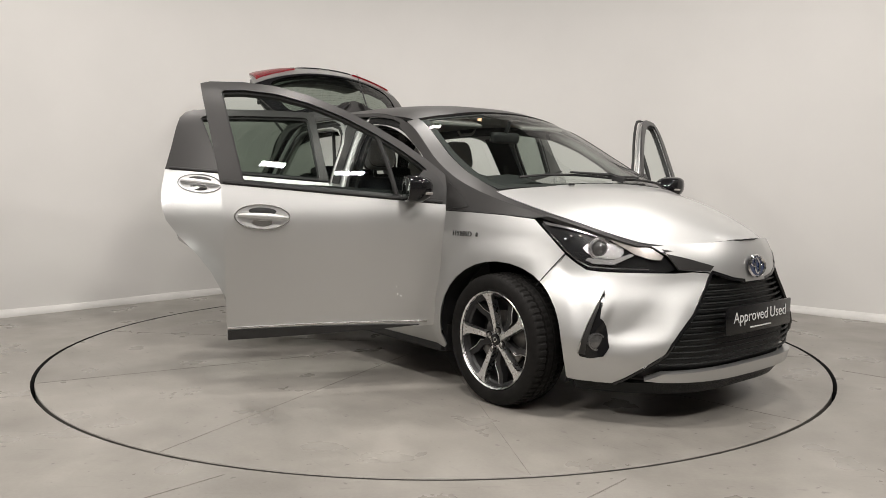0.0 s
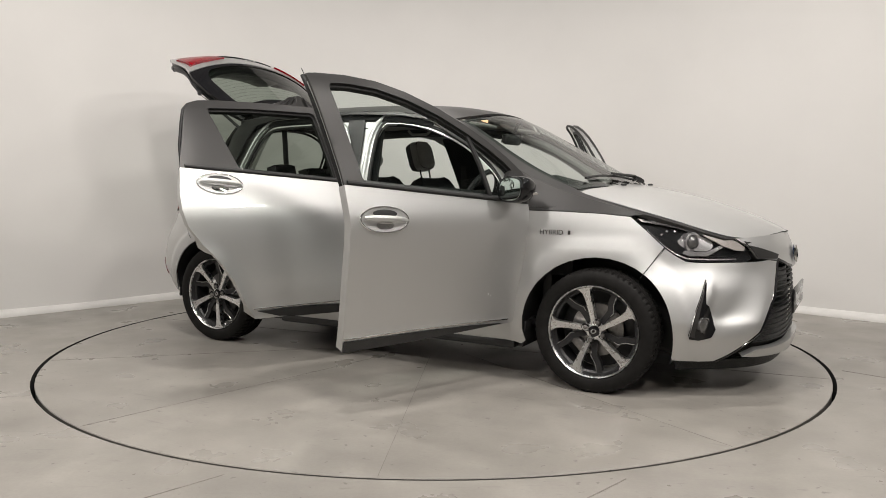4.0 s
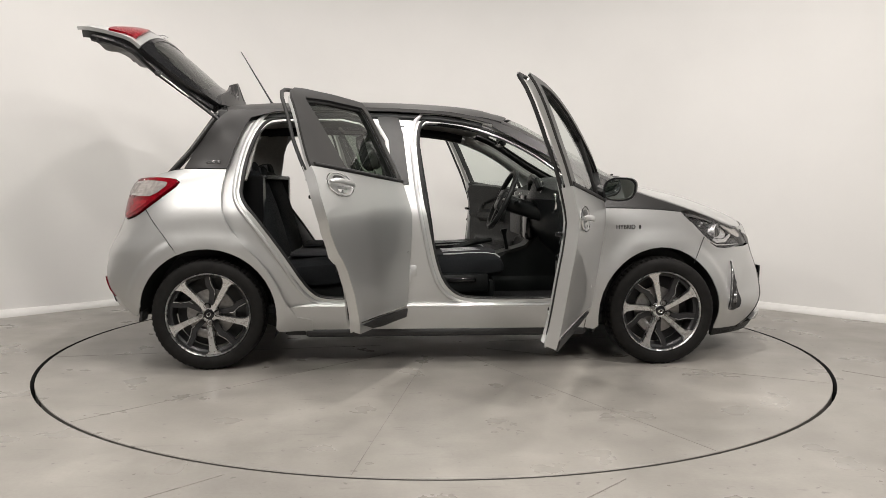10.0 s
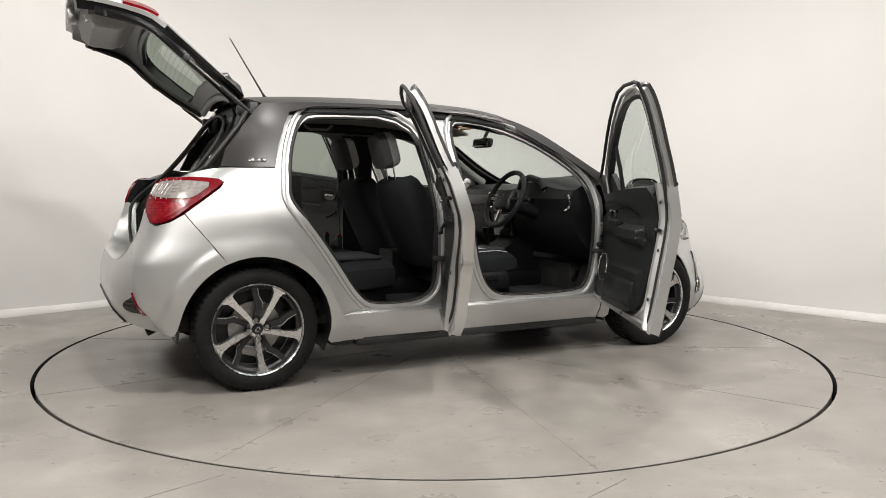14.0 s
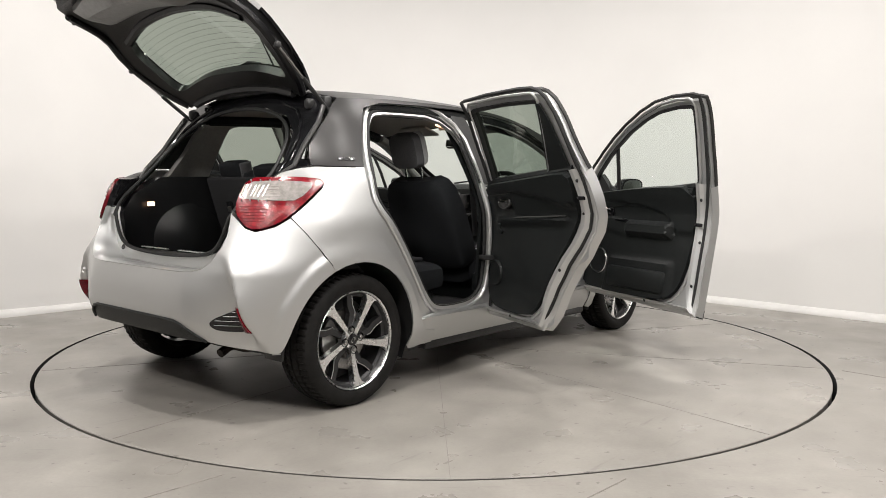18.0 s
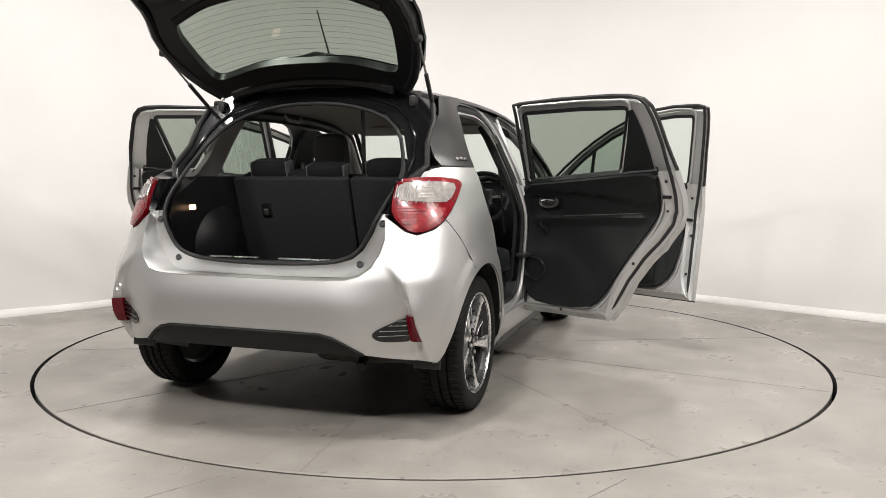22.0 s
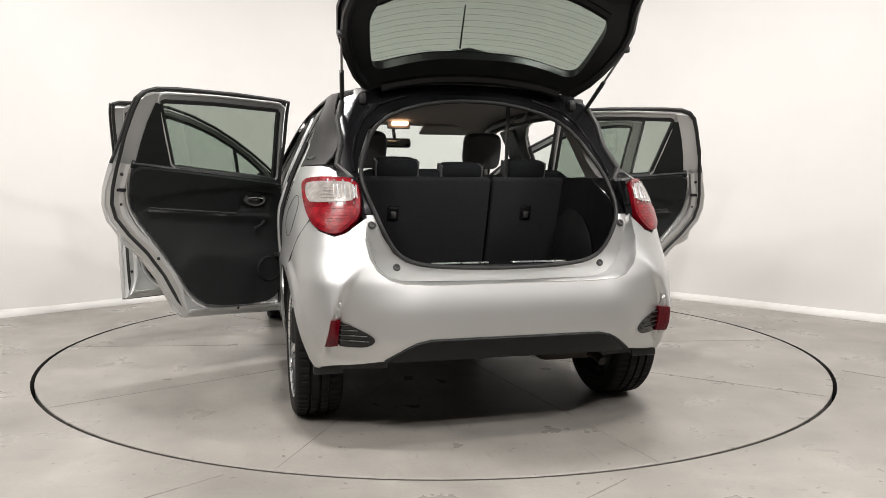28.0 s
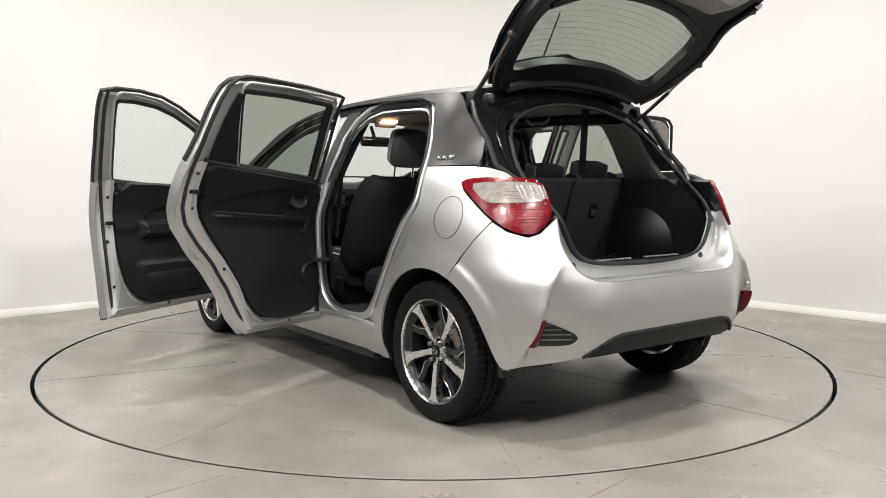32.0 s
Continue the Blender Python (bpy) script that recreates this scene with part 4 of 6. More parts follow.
    part("cap_mark", moved(lathe([(0.008, 0), (0.0105, 0.0015), (0.013, 0)], 24), Matrix.Translation((0, 0, face - 0.0045)) @ Matrix.Diagonal((1.15, 0.8, 1, 1))), CHROME, w)
    for k in range(4):
        p = polar(0.046, 45 + 90 * k)
        part("nut_seat", moved(lathe([(0.0, -0.006), (0.017, -0.006), (0.0175, 0.001), (0.0195, 0.0)], 20), Matrix.Translation((p.x, p.y, face - 0.0085))), GLOSS, w)
        part("wheel_nut", moved(lathe([(0.0, 0.010), (0.008, 0.010), (0.0105, 0.007), (0.011, -0.004)], 6), Matrix.Translation((p.x, p.y, face - 0.010))), STEEL, w)
    part("brake_disc", lathe([(0.05, 0.008), (0.128, 0.008), (0.128, -0.008), (0.05, -0.008)], 40, True), STEEL, w)
    part("drum", lathe([(0.0, -0.02), (0.185, -0.03), (0.185, -0.05)], 40), BLACK, w)
    part("caliper", moved(rbox(0.05, 0.11, 0.05, 0.01), Matrix.Rotation(radians(200), 4, "Z") @ Matrix.Translation((0.112, 0, 0.01))), STEEL, w)
    return w


for hx_ in (1.255, -1.255):
    wheel(hx_, -1, 24 if hx_ > 0 else 54)
    wheel(hx_, 1, 40 if hx_ > 0 else 12)


# ---- underside and wheel housings ----
def underside():
    part("floor_pan", box_at(-0.86, 0.86, -0.72, 0.72, 0.165, 0.30, 0.02), BLACK, CAR, "dark underbody")
    part("engine_tray", box_at(0.86, 1.90, -0.44, 0.44, 0.155, 0.50, 0.03), BLACK, CAR)
    part("boot_tub", box_at(-1.72, -0.86, -0.44, 0.44, 0.30, 0.58, 0.03), BLACK, CAR)
    part("rear_axle", sweep([(-1.2, -0.62, 0.27), (-1.15, -0.3, 0.25), (-1.15, 0.3, 0.25), (-1.2, 0.62, 0.27)], 0.04, 10), BLACK, CAR)
    part("exhaust_box", moved(rbox(0.20, 0.34, 0.12, 0.05, 3), Matrix.Translation((-1.56, -0.36, 0.315))), RUST, CAR, "rusty silencer box")
    part("tail_pipe", sweep([(-1.60, -0.42, 0.29), (-1.68, -0.44, 0.285), (-1.73, -0.45, 0.265)], 0.020, 12), RUST, CAR)
    for s in (-1, 1):
        for hx in (1.255, -1.255):
            arc = [(hx + (ARCH + 0.002) * math.cos(math.radians(a)), (ARCH + 0.002) * math.sin(math.radians(a)) + 0.295) for a in (range(-22, 203, 9) if hx > 0 else range(-22, 186, 9))]
            vs = []
            for x, z in arc:
                yo = abs(side(x, max(0.2, z), s)[1]) - 0.012
                vs += [(x, s * yo, z), (x + (hx - x) * -0.02, s * (yo - 0.12), z + 0.01), (x, s * 0.46, z)]
            fs = []
            for i in range(len(arc) - 1):
                for k in range(2):
                    fs.append((i * 3 + k, i * 3 + k + 1, i * 3 + k + 4, i * 3 + k + 3))
            n0 = len(vs)
            vs.append((hx, s * 0.46, 0.295))
            for i in range(len(arc) - 1):
                fs.append((i * 3 + 2, n0, i * 3 + 5))
            part("wheel_housing", (vs, fs), BLACK, CAR, "black wheel arch liner")
            mx = hx - 0.375 if hx > 0 else hx - 0.37
            part("mud_flap", moved(rbox(0.016, 0.14 if hx > 0 else 0.12, 0.14 if hx > 0 else 0.06, 0.007), Matrix.Translation((mx, s * (0.71 if hx > 0 else 0.70), 0.25 if hx > 0 else 0.285)) @ Matrix.Rotation(radians(8), 4, "Y")), BLACK, CAR, "black mud flap")
        part("sill_cover", box_at(-0.74, 0.83, s * 0.66, s * 0.775, 0.165, 0.215, 0.02), BLACK, CAR)


underside()


# ---- doors: built shut, then swung open on their hinges ----
def chain(points, r, s, inset, close=True, up=(0, 1, 0)):
    pts = [Vector(side(p[0], p[1], s)) + Vector((0, -s * inset, 0)) for p in points]
    return sweep(pts + (pts[:2] if close else []), r, 8, up=up)


def handle(parent, fn, x, z, s, tilt, size=1.0):
    c = Vector(fn(x, z))
    n = Vector(fn(x + 0.01, z)) - Vector(fn(x - 0.01, z))
    up_ = Vector(fn(x, z + 0.01)) - Vector(fn(x, z - 0.01))
    ax, az = n.normalized(), up_.normalized()
    out = ax.cross(az).normalized()
    out = out if out.y * s > 0 else -out
    az = out.cross(ax).normalized()
    m = Matrix((ax, az, out)).transposed().to_4x4()
    m.translation = c
    m = m @ Matrix.Rotation(radians(tilt * (1 if az.z > 0 else -1)), 4, "Z")
    k = size
    ell = [(0.122 * k * math.cos(a), 0.056 * k * math.sin(a)) for a in np.linspace(0, 2 * math.pi, 40, endpoint=False)]
    rim = moved(sweep([(x_, y_, 0.002) for x_, y_ in ell] + [(ell[0][0], ell[0][1], 0.002), (ell[1][0], ell[1][1], 0.002)], 0.0035, 6, up=(0, 0, 1)), m)
    h = part("handle", rim, CHROME, parent, "silver pull handle in an oval chrome-rimmed cup")
    cup = moved(([(x_, y_, 0.0015) for x_, y_ in ell] + [(x_ * 0.6, y_ * 0.6, -0.001) for x_, y_ in ell], [tuple(range(40, 80))] + [(i, (i + 1) % 40, (i + 1) % 40 + 40, i + 40) for i in range(40)]), m)
    bar = moved(sweep([(-0.105 * k, 0.004, 0.012), (-0.08 * k, 0.004, 0.026), (-0.03 * k, 0.003, 0.032), (0.04 * k, 0.001, 0.032), (0.085 * k, -0.002, 0.026), (0.112 * k, -0.003, 0.010)],
                [0.009, 0.013, 0.014, 0.014, 0.012, 0.007], 10, flat=0.7), m)
    # Bright and dark patches stand in for highlight and shade inside the cup.
    low = moved(lathe([(0.0, 0.004), (0.6, 0.003), (1.0, 0.002)], 24), m @ Matrix.Translation((0, -0.024, 0.001)) @ Matrix.Diagonal((0.045, 0.018, 1, 1)))
    gap = moved(lathe([(0.0, 0.004), (0.6, 0.003), (1.0, 0.002)], 24), m @ Matrix.Translation((0, 0.026, 0.001)) @ Matrix.Diagonal((0.062, 0.017, 1, 1)))
    return h, cup, bar, low, gap


def slope(v, w=0.014):
    """Rises from 0 to 1 where v passes 0, over the width w."""
    return ramp(0.5 + v / w)


def front_relief(x, z):
    """The inner face of a front door's lining: a padded upper part, an armrest and a pocket below."""
    curve = tab(x, (0.02, 0.08, 0.12, 0.30, 0.50, 0.78), (0.74, 0.80, 0.850, 0.905, 0.925, 0.930))
    rest = slope(x - 0.06, 0.03) * slope(0.44 - x, 0.03) * slope(z - 0.705, 0.035) * slope(0.787 - z, 0.016)
    bar = slope(x - 0.38, 0.06) * slope(z - 0.70 - 0.10 * max(0.0, x - 0.44), 0.05) * slope(0.79 + 0.12 * max(0.0, x - 0.44) - z, 0.02)
    cup = slope(x - 0.60, 0.02) * slope(0.755 - x, 0.02) * slope(z - 0.812, 0.018) * slope(0.898 - z, 0.018)
    pocket = slope(0.565 - z, 0.02) * slope(x - 0.02, 0.05) * slope(0.60 - x, 0.05)
    return 0.014 * slope(z - curve, 0.020) + 0.036 * rest + 0.014 * max(bar, rest) - 0.014 * cup + 0.016 * pocket


def rear_relief(x, z):
    """The inner face of a rear door's lining: a padded upper part and a slim armrest."""
    curve = tab(x, (-1.02, -0.99, -0.88, -0.70, -0.45, -0.25), (0.95, 0.928, 0.952, 0.980, 1.000, 1.002))
    rest = slope(x + 0.97, 0.04) * slope(-0.30 - x, 0.05) * slope(z - 0.795 + 0.06 * (x + 0.3), 0.05) * slope(0.842 - 0.055 * (x + 0.45) - z, 0.014)
    cup = slope(x + 0.475, 0.02) * slope(-0.315 - x, 0.02) * slope(z - 0.88, 0.02) * slope(0.957 - z, 0.02)
    return 0.012 * slope(z - curve, 0.016) + 0.018 * rest - 0.012 * cup


def inward(path, d):
    """An open path round a door's edge moved towards the door's middle by d, less along the foot."""
    out = []
    for i, p in enumerate(path):
        t = (Vector(path[min(i + 1, len(path) - 1)]) - Vector(path[max(i - 1, 0)])).normalized()
        n = Vector((-t.y, t.x))
        c = sum((Vector(q) for q in path), Vector((0, 0))) / len(path) + Vector((0, 0.25)) - Vector(p)
        k = d * (0.55 + 0.45 * ramp((p[1] - 0.32) / 0.12))
        out.append(Vector(p) + n * (k if n.dot(c) > 0 else -k))
    return out


def door(front, s, angle):
    fn = lambda x, z: side(x, z, s)
    if front:
        low = [(-0.195, 0.292), (-0.198, 0.6), (-0.20, 0.85), (-0.212, belt(-0.2)), (0.1, belt(0.1)), (0.4, belt(0.4)), (0.7, belt(0.7)), (0.838, belt(0.838)), (0.838, 0.75), (0.825, 0.5), (0.812, 0.34), (0.79, 0.315), (0.3, 0.305)]
        frame_o = [(-0.212, belt(-0.2)), (-0.245, 1.2), (-0.285, 1.40), (-0.294, 1.458), (-0.25, 1.468), (-0.1, 1.470), (0.05, 1.456), (0.2, 1.418), (0.36, 1.358), (0.5, 1.29), (0.63, 1.215), (0.75, 1.135), (0.845, 1.06), (0.848, 1.0), (0.842, belt(0.838))]
        hole = [(-0.115, belt(-0.135) + 0.014), (-0.155, 1.2), (-0.205, 1.428), (-0.1, 1.434), (0.05, 1.42), (0.2, 1.382), (0.36, 1.322), (0.5, 1.252), (0.63, 1.175), (0.72, 1.112), (0.775, 1.06), (0.79, belt(0.79) + 0.02), (0.5, belt(0.5) + 0.014), (0.2, belt(0.2) + 0.014)]
        hinge, axis_ = (0.825, s * 0.79), Vector((0.079, 0.052, 1)) if s < 0 else Vector((0.04, -0.03, 1))
        trim = rounded([(-0.10, 1.015), (-0.105, 0.8), (-0.06, 0.5), (0.0, 0.395), (0.1, 0.352), (0.6, 0.352), (0.77, 0.360), (0.81, 0.41), (0.805, 0.96), (0.5, 0.99), (0.2, 1.01)], 1)
    else:
        low = [(-0.79, 0.292), (-0.845, 0.37), (-0.91, 0.50), (-0.99, 0.612), (-1.078, 0.705), (-1.148, 0.80), (-1.172, 0.88), (-1.175, 0.96), (-1.155, belt(-1.155)), (-0.9, belt(-0.9)), (-0.6, belt(-0.6)), (-0.225, belt(-0.225)),
               (-0.208, 0.85), (-0.206, 0.5), (-0.206, 0.292)]
        frame_o = [(-1.155, belt(-1.155)), (-1.125, 1.21), (-1.098, 1.33), (-1.078, 1.395), (-1.045, 1.43), (-1.0, 1.445), (-0.9, 1.452), (-0.6, 1.455), (-0.35, 1.448), (-0.295, 1.442), (-0.265, 1.25), (-0.225, belt(-0.225))]
        hole = [(-0.845, belt(-0.845) + 0.014), (-0.89, 1.2), (-0.965, 1.405), (-0.7, 1.415), (-0.335, 1.412), (-0.31, 1.25), (-0.278, belt(-0.278) + 0.014)]
        hinge, axis_ = (-0.205, s * 0.79), Vector((0, -0.026 if s > 0 else 0.0, 1))
        trim = rounded([(-0.24, 1.02), (-0.225, 0.75), (-0.230, 0.50), (-0.262, 0.395), (-0.345, 0.350), (-0.64, 0.350), (-0.73, 0.41), (-0.82, 0.56), (-0.93, 0.72), (-1.01, 0.83), (-1.045, 0.92), (-1.052, 1.03), (-1.05, 1.082), (-0.95, 1.078), (-0.8, 1.066), (-0.5, 1.04)], 1)
    trim = shrink(trim, -0.012)
    hole = rounded(dense(hole, 0.06), 2)
    kind = "front" if front else "rear"
    d = part(f"{kind}_door", panel(fn, low, step=0.045, thick=0.05), SILVER, CAR, f"silver {kind} door swung wide open")
    turn = -s * angle
    H = Vector((*hinge, 0.3))
    d.matrix_local = Matrix.Translation(H) @ Matrix.Rotation(radians(turn), 4, axis_.normalized()) @ Matrix.Translation(-H)
    part("window_frame", panel(fn, frame_o, [hole], step=0.035, thick=0.012), GREY, d, "dark grey window frame")
    deep = [(frame_o[0][0], frame_o[0][1] - 0.03)] + frame_o[:] + [(frame_o[-1][0], frame_o[-1][1] - 0.03)]
    part("inner_frame", panel(fn, shrink(deep, 0.012), [shrink(hole, -0.008)], step=0.04, thick=0.022, inset=0.0125), SILVER, d, "silver inner window frame")
    part("glass_run", panel(fn, shrink(hole, -0.006), [shrink(hole, 0.009)], step=0.04, thick=0.026, inset=0.016), RUBBER, d)
    part("window", panel(fn, shrink(hole, -0.01), step=0.06, thick=0.004, inset=0.022, back=False), GLASS if front else GLASS_TINT, d, "closed clear window" if front else "closed tinted window")
    part("waist_seal", chain([(x, belt(x) + 0.010) for x in (np.linspace(-0.2, 0.82, 12) if front else np.linspace(-1.13, -0.23, 10))], 0.009, s, -0.002, False), RUBBER, d)
    part("waist_trim", chain([(x, belt(x)) for x in (np.linspace(-0.13, 0.80, 12) if front else np.linspace(-1.06, -0.245, 10))], 0.026, s, 0.032, False), TRIM, d)
    part("trim_shoulder", chain([(x, belt(x) - 0.038) for x in (np.linspace(-0.10, 0.79, 12) if front else np.linspace(-1.03, -0.25, 10))], 0.042, s, 0.046, False), TRIM, d)
    outer = shrink([p for p in (low[:3] + frame_o[1:-1] + low[8:] if front else low[:8] + frame_o[1:-1] + low[12:])], 0.009)
    deep_ = shrink([p for p in (low[:3] + frame_o[1:-1] + low[8:] if front else low[:8] + frame_o[1:-1] + low[12:])], 0.034)
    outer = [a.lerp(b, ramp((belt(a.x) + 0.03 - a.y) / 0.12)) for a, b in zip(outer, deep_)]
    part("edge_seal", chain([tuple(p) for p in dense(outer, 0.05)], 0.009, s, 0.058), RUBBER, d, "black rubber seal round the door's edge")
    in_ = lambda x, z, dy: Vector(side(x, z, s)) + Vector((0, -s * dy, 0))
    part("trim_panel", panel(fn, trim, step=0.018, thick=0.030, inset=0.045, relief=front_relief if front else rear_relief), TRIM, d, "black moulded inner door panel")
    lane = low[11:] + low[:4] if front else low[14:] + low[:9]
    loop_ = dense(lane, 0.05, False)
    rows_ = [[in_(p[0], p[1], q) for p in strip] for strip, q in ((inward(loop_, 0.006), 0.046), (inward(loop_, 0.010), 0.054), (inward(loop_, 0.026), 0.058), (inward(loop_, 0.044), 0.062), (inward(loop_, 0.060), 0.079), (inward(loop_, 0.080), 0.083), (inward(loop_, 0.086), 0.060))]
    part("shut_face", (sum(rows_, []), [(i * len(loop_) + k, i * len(loop_) + k + 1, (i + 1) * len(loop_) + k + 1, (i + 1) * len(loop_) + k) for i in range(6) for k in range(len(loop_) - 1)]), SILVER, d, "silver folded shut face of the door")
    part("shut_bead", chain([tuple(p) for p in dense(shrink(trim, -0.014), 0.05) if p[1] < belt(p[0]) - 0.07 and p[0] < (0.70 if front else -0.33)], 0.011, s, 0.049, False), SILVER, d)
    part("frame_bead", chain([tuple(p) for p in dense(shrink(hole, -0.0145), 0.05)], 0.0085, s, 0.042), SILVER, d, "silver inner edge of the window frame")
    if front:
        part("trim_bead", sweep([in_(0.07, 0.785, 0.078), in_(0.085, 0.815, 0.082), in_(0.12, 0.850, 0.086), in_(0.20, 0.882, 0.088), in_(0.30, 0.905, 0.089), in_(0.50, 0.925, 0.088), in_(0.74, 0.930, 0.084)], 0.003, 6, up=(0, 1, 0)), SATIN, d)
        part("lever_cup", moved(rbox(0.125, 0.012, 0.066, 0.005, 3), Matrix.Translation(in_(0.678, 0.856, 0.062))), GLOSS, d, "gloss black lever cup")
        part("inner_handle", sweep([in_(0.635, 0.856, 0.070), in_(0.655, 0.862, 0.084), in_(0.70, 0.860, 0.084), in_(0.715, 0.856, 0.070)], 0.008, 8, up=(0, 1, 0)), CHROME, d, "silver inner door lever")
        part("switch_plate", moved(rbox(0.11, 0.05, 0.008, 0.003), Matrix.Translation(in_(0.50, 0.795, 0.078))), GLOSS, d, "gloss black window switch plate")
        for k in range(2):
            part("window_switch", moved(rbox(0.022, 0.016, 0.010, 0.004), Matrix.Translation(in_(0.48 + 0.04 * k, 0.801, 0.080))), TRIM, d)
        sc, sr = (0.68, 0.53), 0.075
        part("map_pocket", moved(rbox(0.5, 0.04, 0.13, 0.02), Matrix.Translation(in_(0.3, 0.45, 0.09))), TRIM, d)
    else:
        part("trim_bead", sweep([in_(-0.25, 1.000, 0.082), in_(-0.45, 0.998, 0.084), in_(-0.7, 0.978, 0.086), in_(-0.88, 0.950, 0.085), in_(-0.99, 0.925, 0.080), in_(-0.985, 0.915, 0.078)], 0.0035, 6, up=(0, 1, 0)), SATIN, d)
        part("trim_bead", sweep([in_(-0.96, 0.868, 0.080), in_(-0.75, 0.856, 0.092), in_(-0.5, 0.842, 0.093)], 0.003, 6, up=(0, 1, 0)), SATIN, d)
        hc = Matrix.Translation(in_(-0.395, 0.918, 0.072)) @ Vector((0, -s, 0)).to_track_quat("Z", "Y").to_matrix().to_4x4() @ Matrix.Diagonal((1.0, 0.58, 1, 1))
        part("handle_cup", moved(lathe([(0.0, -0.004), (0.045, 0.0), (0.055, 0.008), (0.060, 0.009), (0.064, 0.004), (0.064, -0.01)], 32), hc), SATIN, d)
        part("inner_handle", sweep([in_(-0.435, 0.923, 0.080), in_(-0.395, 0.927, 0.090), in_(-0.355, 0.920, 0.080)], 0.009, 8, up=(0, 1, 0)), CHROME, d, "silver inner door lever")
        part("winder", sweep([in_(-0.34, 0.80, 0.09), in_(-0.36, 0.78, 0.105), in_(-0.40, 0.76, 0.105), in_(-0.405, 0.758, 0.12)], 0.009, 8, up=(0, 1, 0)), TRIM, d, "window winder handle")
        sc, sr = (-0.31, 0.535), 0.065
        part("corner_trim", panel(fn, [(-0.85, 1.075), (-0.885, 1.2), (-0.955, 1.395), (-0.985, 1.395), (-1.012, 1.30), (-1.032, 1.2), (-1.045, 1.085)], step=0.05, inset=0.0375, thick=0.008), TRIM, d)
    out = Vector((0, -s, 0))
    mm = Matrix.Translation(in_(sc[0], sc[1], 0.078)) @ out.to_track_quat("Z", "Y").to_matrix().to_4x4()
    part("speaker", moved(lathe([(0.0, 0.006), (sr * 0.5, 0.008), (sr * 0.9, 0.006), (sr, 0.009), (sr * 1.06, 0.004), (sr * 1.1, -0.01)], 32), mm), TRIM, d, "round speaker grille")
    if front:
        part("speaker_ring", moved(lathe([(sr * 1.05, 0.006), (sr * 1.08, 0.010), (sr * 1.12, 0.005)], 40), mm), CHROME, d, "bright ring round the speaker")
    # latch and bolts on the closing edge
    if front:
        part("latch", box_at(-0.165, -0.125, s * 0.740, s * 0.768, 0.785, 0.805, 0.004), GLOSS, d, "black door latch slot")
        part("plug", moved(lathe([(0, 0.003), (0.011, 0.002), (0.013, -0.002)], 16), Matrix.Translation((-0.199, s * 0.81, 0.93)) @ Matrix.Rotation(radians(-90), 4, "Y")), RUBBER, d)
        for zz in (0.84, 0.765, 0.75):
            part("bolt", moved(lathe([(0, 0.004), (0.007, 0.003), (0.008, -0.002)], 6), Matrix.Translation((-0.15, s * 0.789 - s * 0.0, zz)) @ Vector((0, -s, 0)).to_track_quat("Z", "Y").to_matrix().to_4x4()), STEEL, d)
    else:
        part("latch", box_at(-1.125, -1.085, s * 0.725, s * 0.760, 0.945, 0.962, 0.004), GLOSS, d, "black door latch slot")
    # fold along the shut face, with plugs and bolt heads in it
    spots = ((-0.155, 0.93), (-0.16, 0.70), (-0.15, 0.46), (0.2, 0.335)) if front else ((-1.11, 1.03), (-1.10, 0.885), (-0.92, 0.61), (-0.5, 0.33))
    for x_, z_ in spots:
        part("plug", moved(lathe([(0, 0.003), (0.007, 0.002), (0.009, -0.002)], 14), Matrix.Translation(in_(x_, z_, 0.080)) @ Vector((0, -s, 0)).to_track_quat("Z", "Y").to_matrix().to_4x4()), RUBBER, d)
    check_x = 0.80 if front else -0.23
    part("check_strap", box_at(check_x - 0.05, check_x + 0.02, s * 0.70, s * 0.76, 0.60, 0.625, 0.004), BLACK, d)
    # moulding along the foot
    if front:
        mould = [(-0.192, 0.335), (-0.192, 0.288), (0.2, 0.297), (0.55, 0.312), (0.72, 0.322), (0.5, 0.332), (0.2, 0.337)]
    else:
        mould = [(-0.215, 0.33), (-0.215, 0.285), (-0.55, 0.29), (-0.66, 0.30), (-0.78, 0.335), (-0.6, 0.34), (-0.4, 0.338)]
    part("lower_moulding", panel(fn, mould, step=0.03, thick=0.012, inset=-0.008), BLACK, d, "black strip along the door's foot")
    part("moulding_edge", chain([(x, tab(x, (-0.19, 0.3, 0.78), (0.345, 0.348, 0.338))) for x in np.linspace(-0.19, 0.76, 10)] if front else [(x, 0.348) for x in np.linspace(-0.80, -0.22, 8)], 0.004, s, -0.002, False), CHROME, d, "thin bright line above the strip")
    _, cup, bar, shine_, shade_ = handle(d, fn, -0.03 if front else -0.965, 0.868 if front else 1.008, s, -2 if front else -5, 1.0 if front else 0.98)
    part("handle_cup", cup, SILVER, d)
    part("handle_grip", bar, SILVER, d, "silver pull grip")
    # Highlight and shade of the cup, as a chrome and a black patch.
    part("grip_shine", shine_, CHROME, d)
    part("grip_shade", shade_, BLACK, d)
    if front and s < 0:
        for x_, z_, w_ in ((0.599, 0.522, 0.004), (0.607, 0.482, 0.007), (0.624, 0.473, 0.005)):
            part("paint_chip", moved(rbox(w_, 0.002, w_ * 1.6, 0.0008), Matrix.Translation(side(x_, z_, s))), WHITE_PRINT, d, "small pale paint chip")
    if front:
        mc = Vector((0.665, s * 0.908, 1.005))
        rings = []
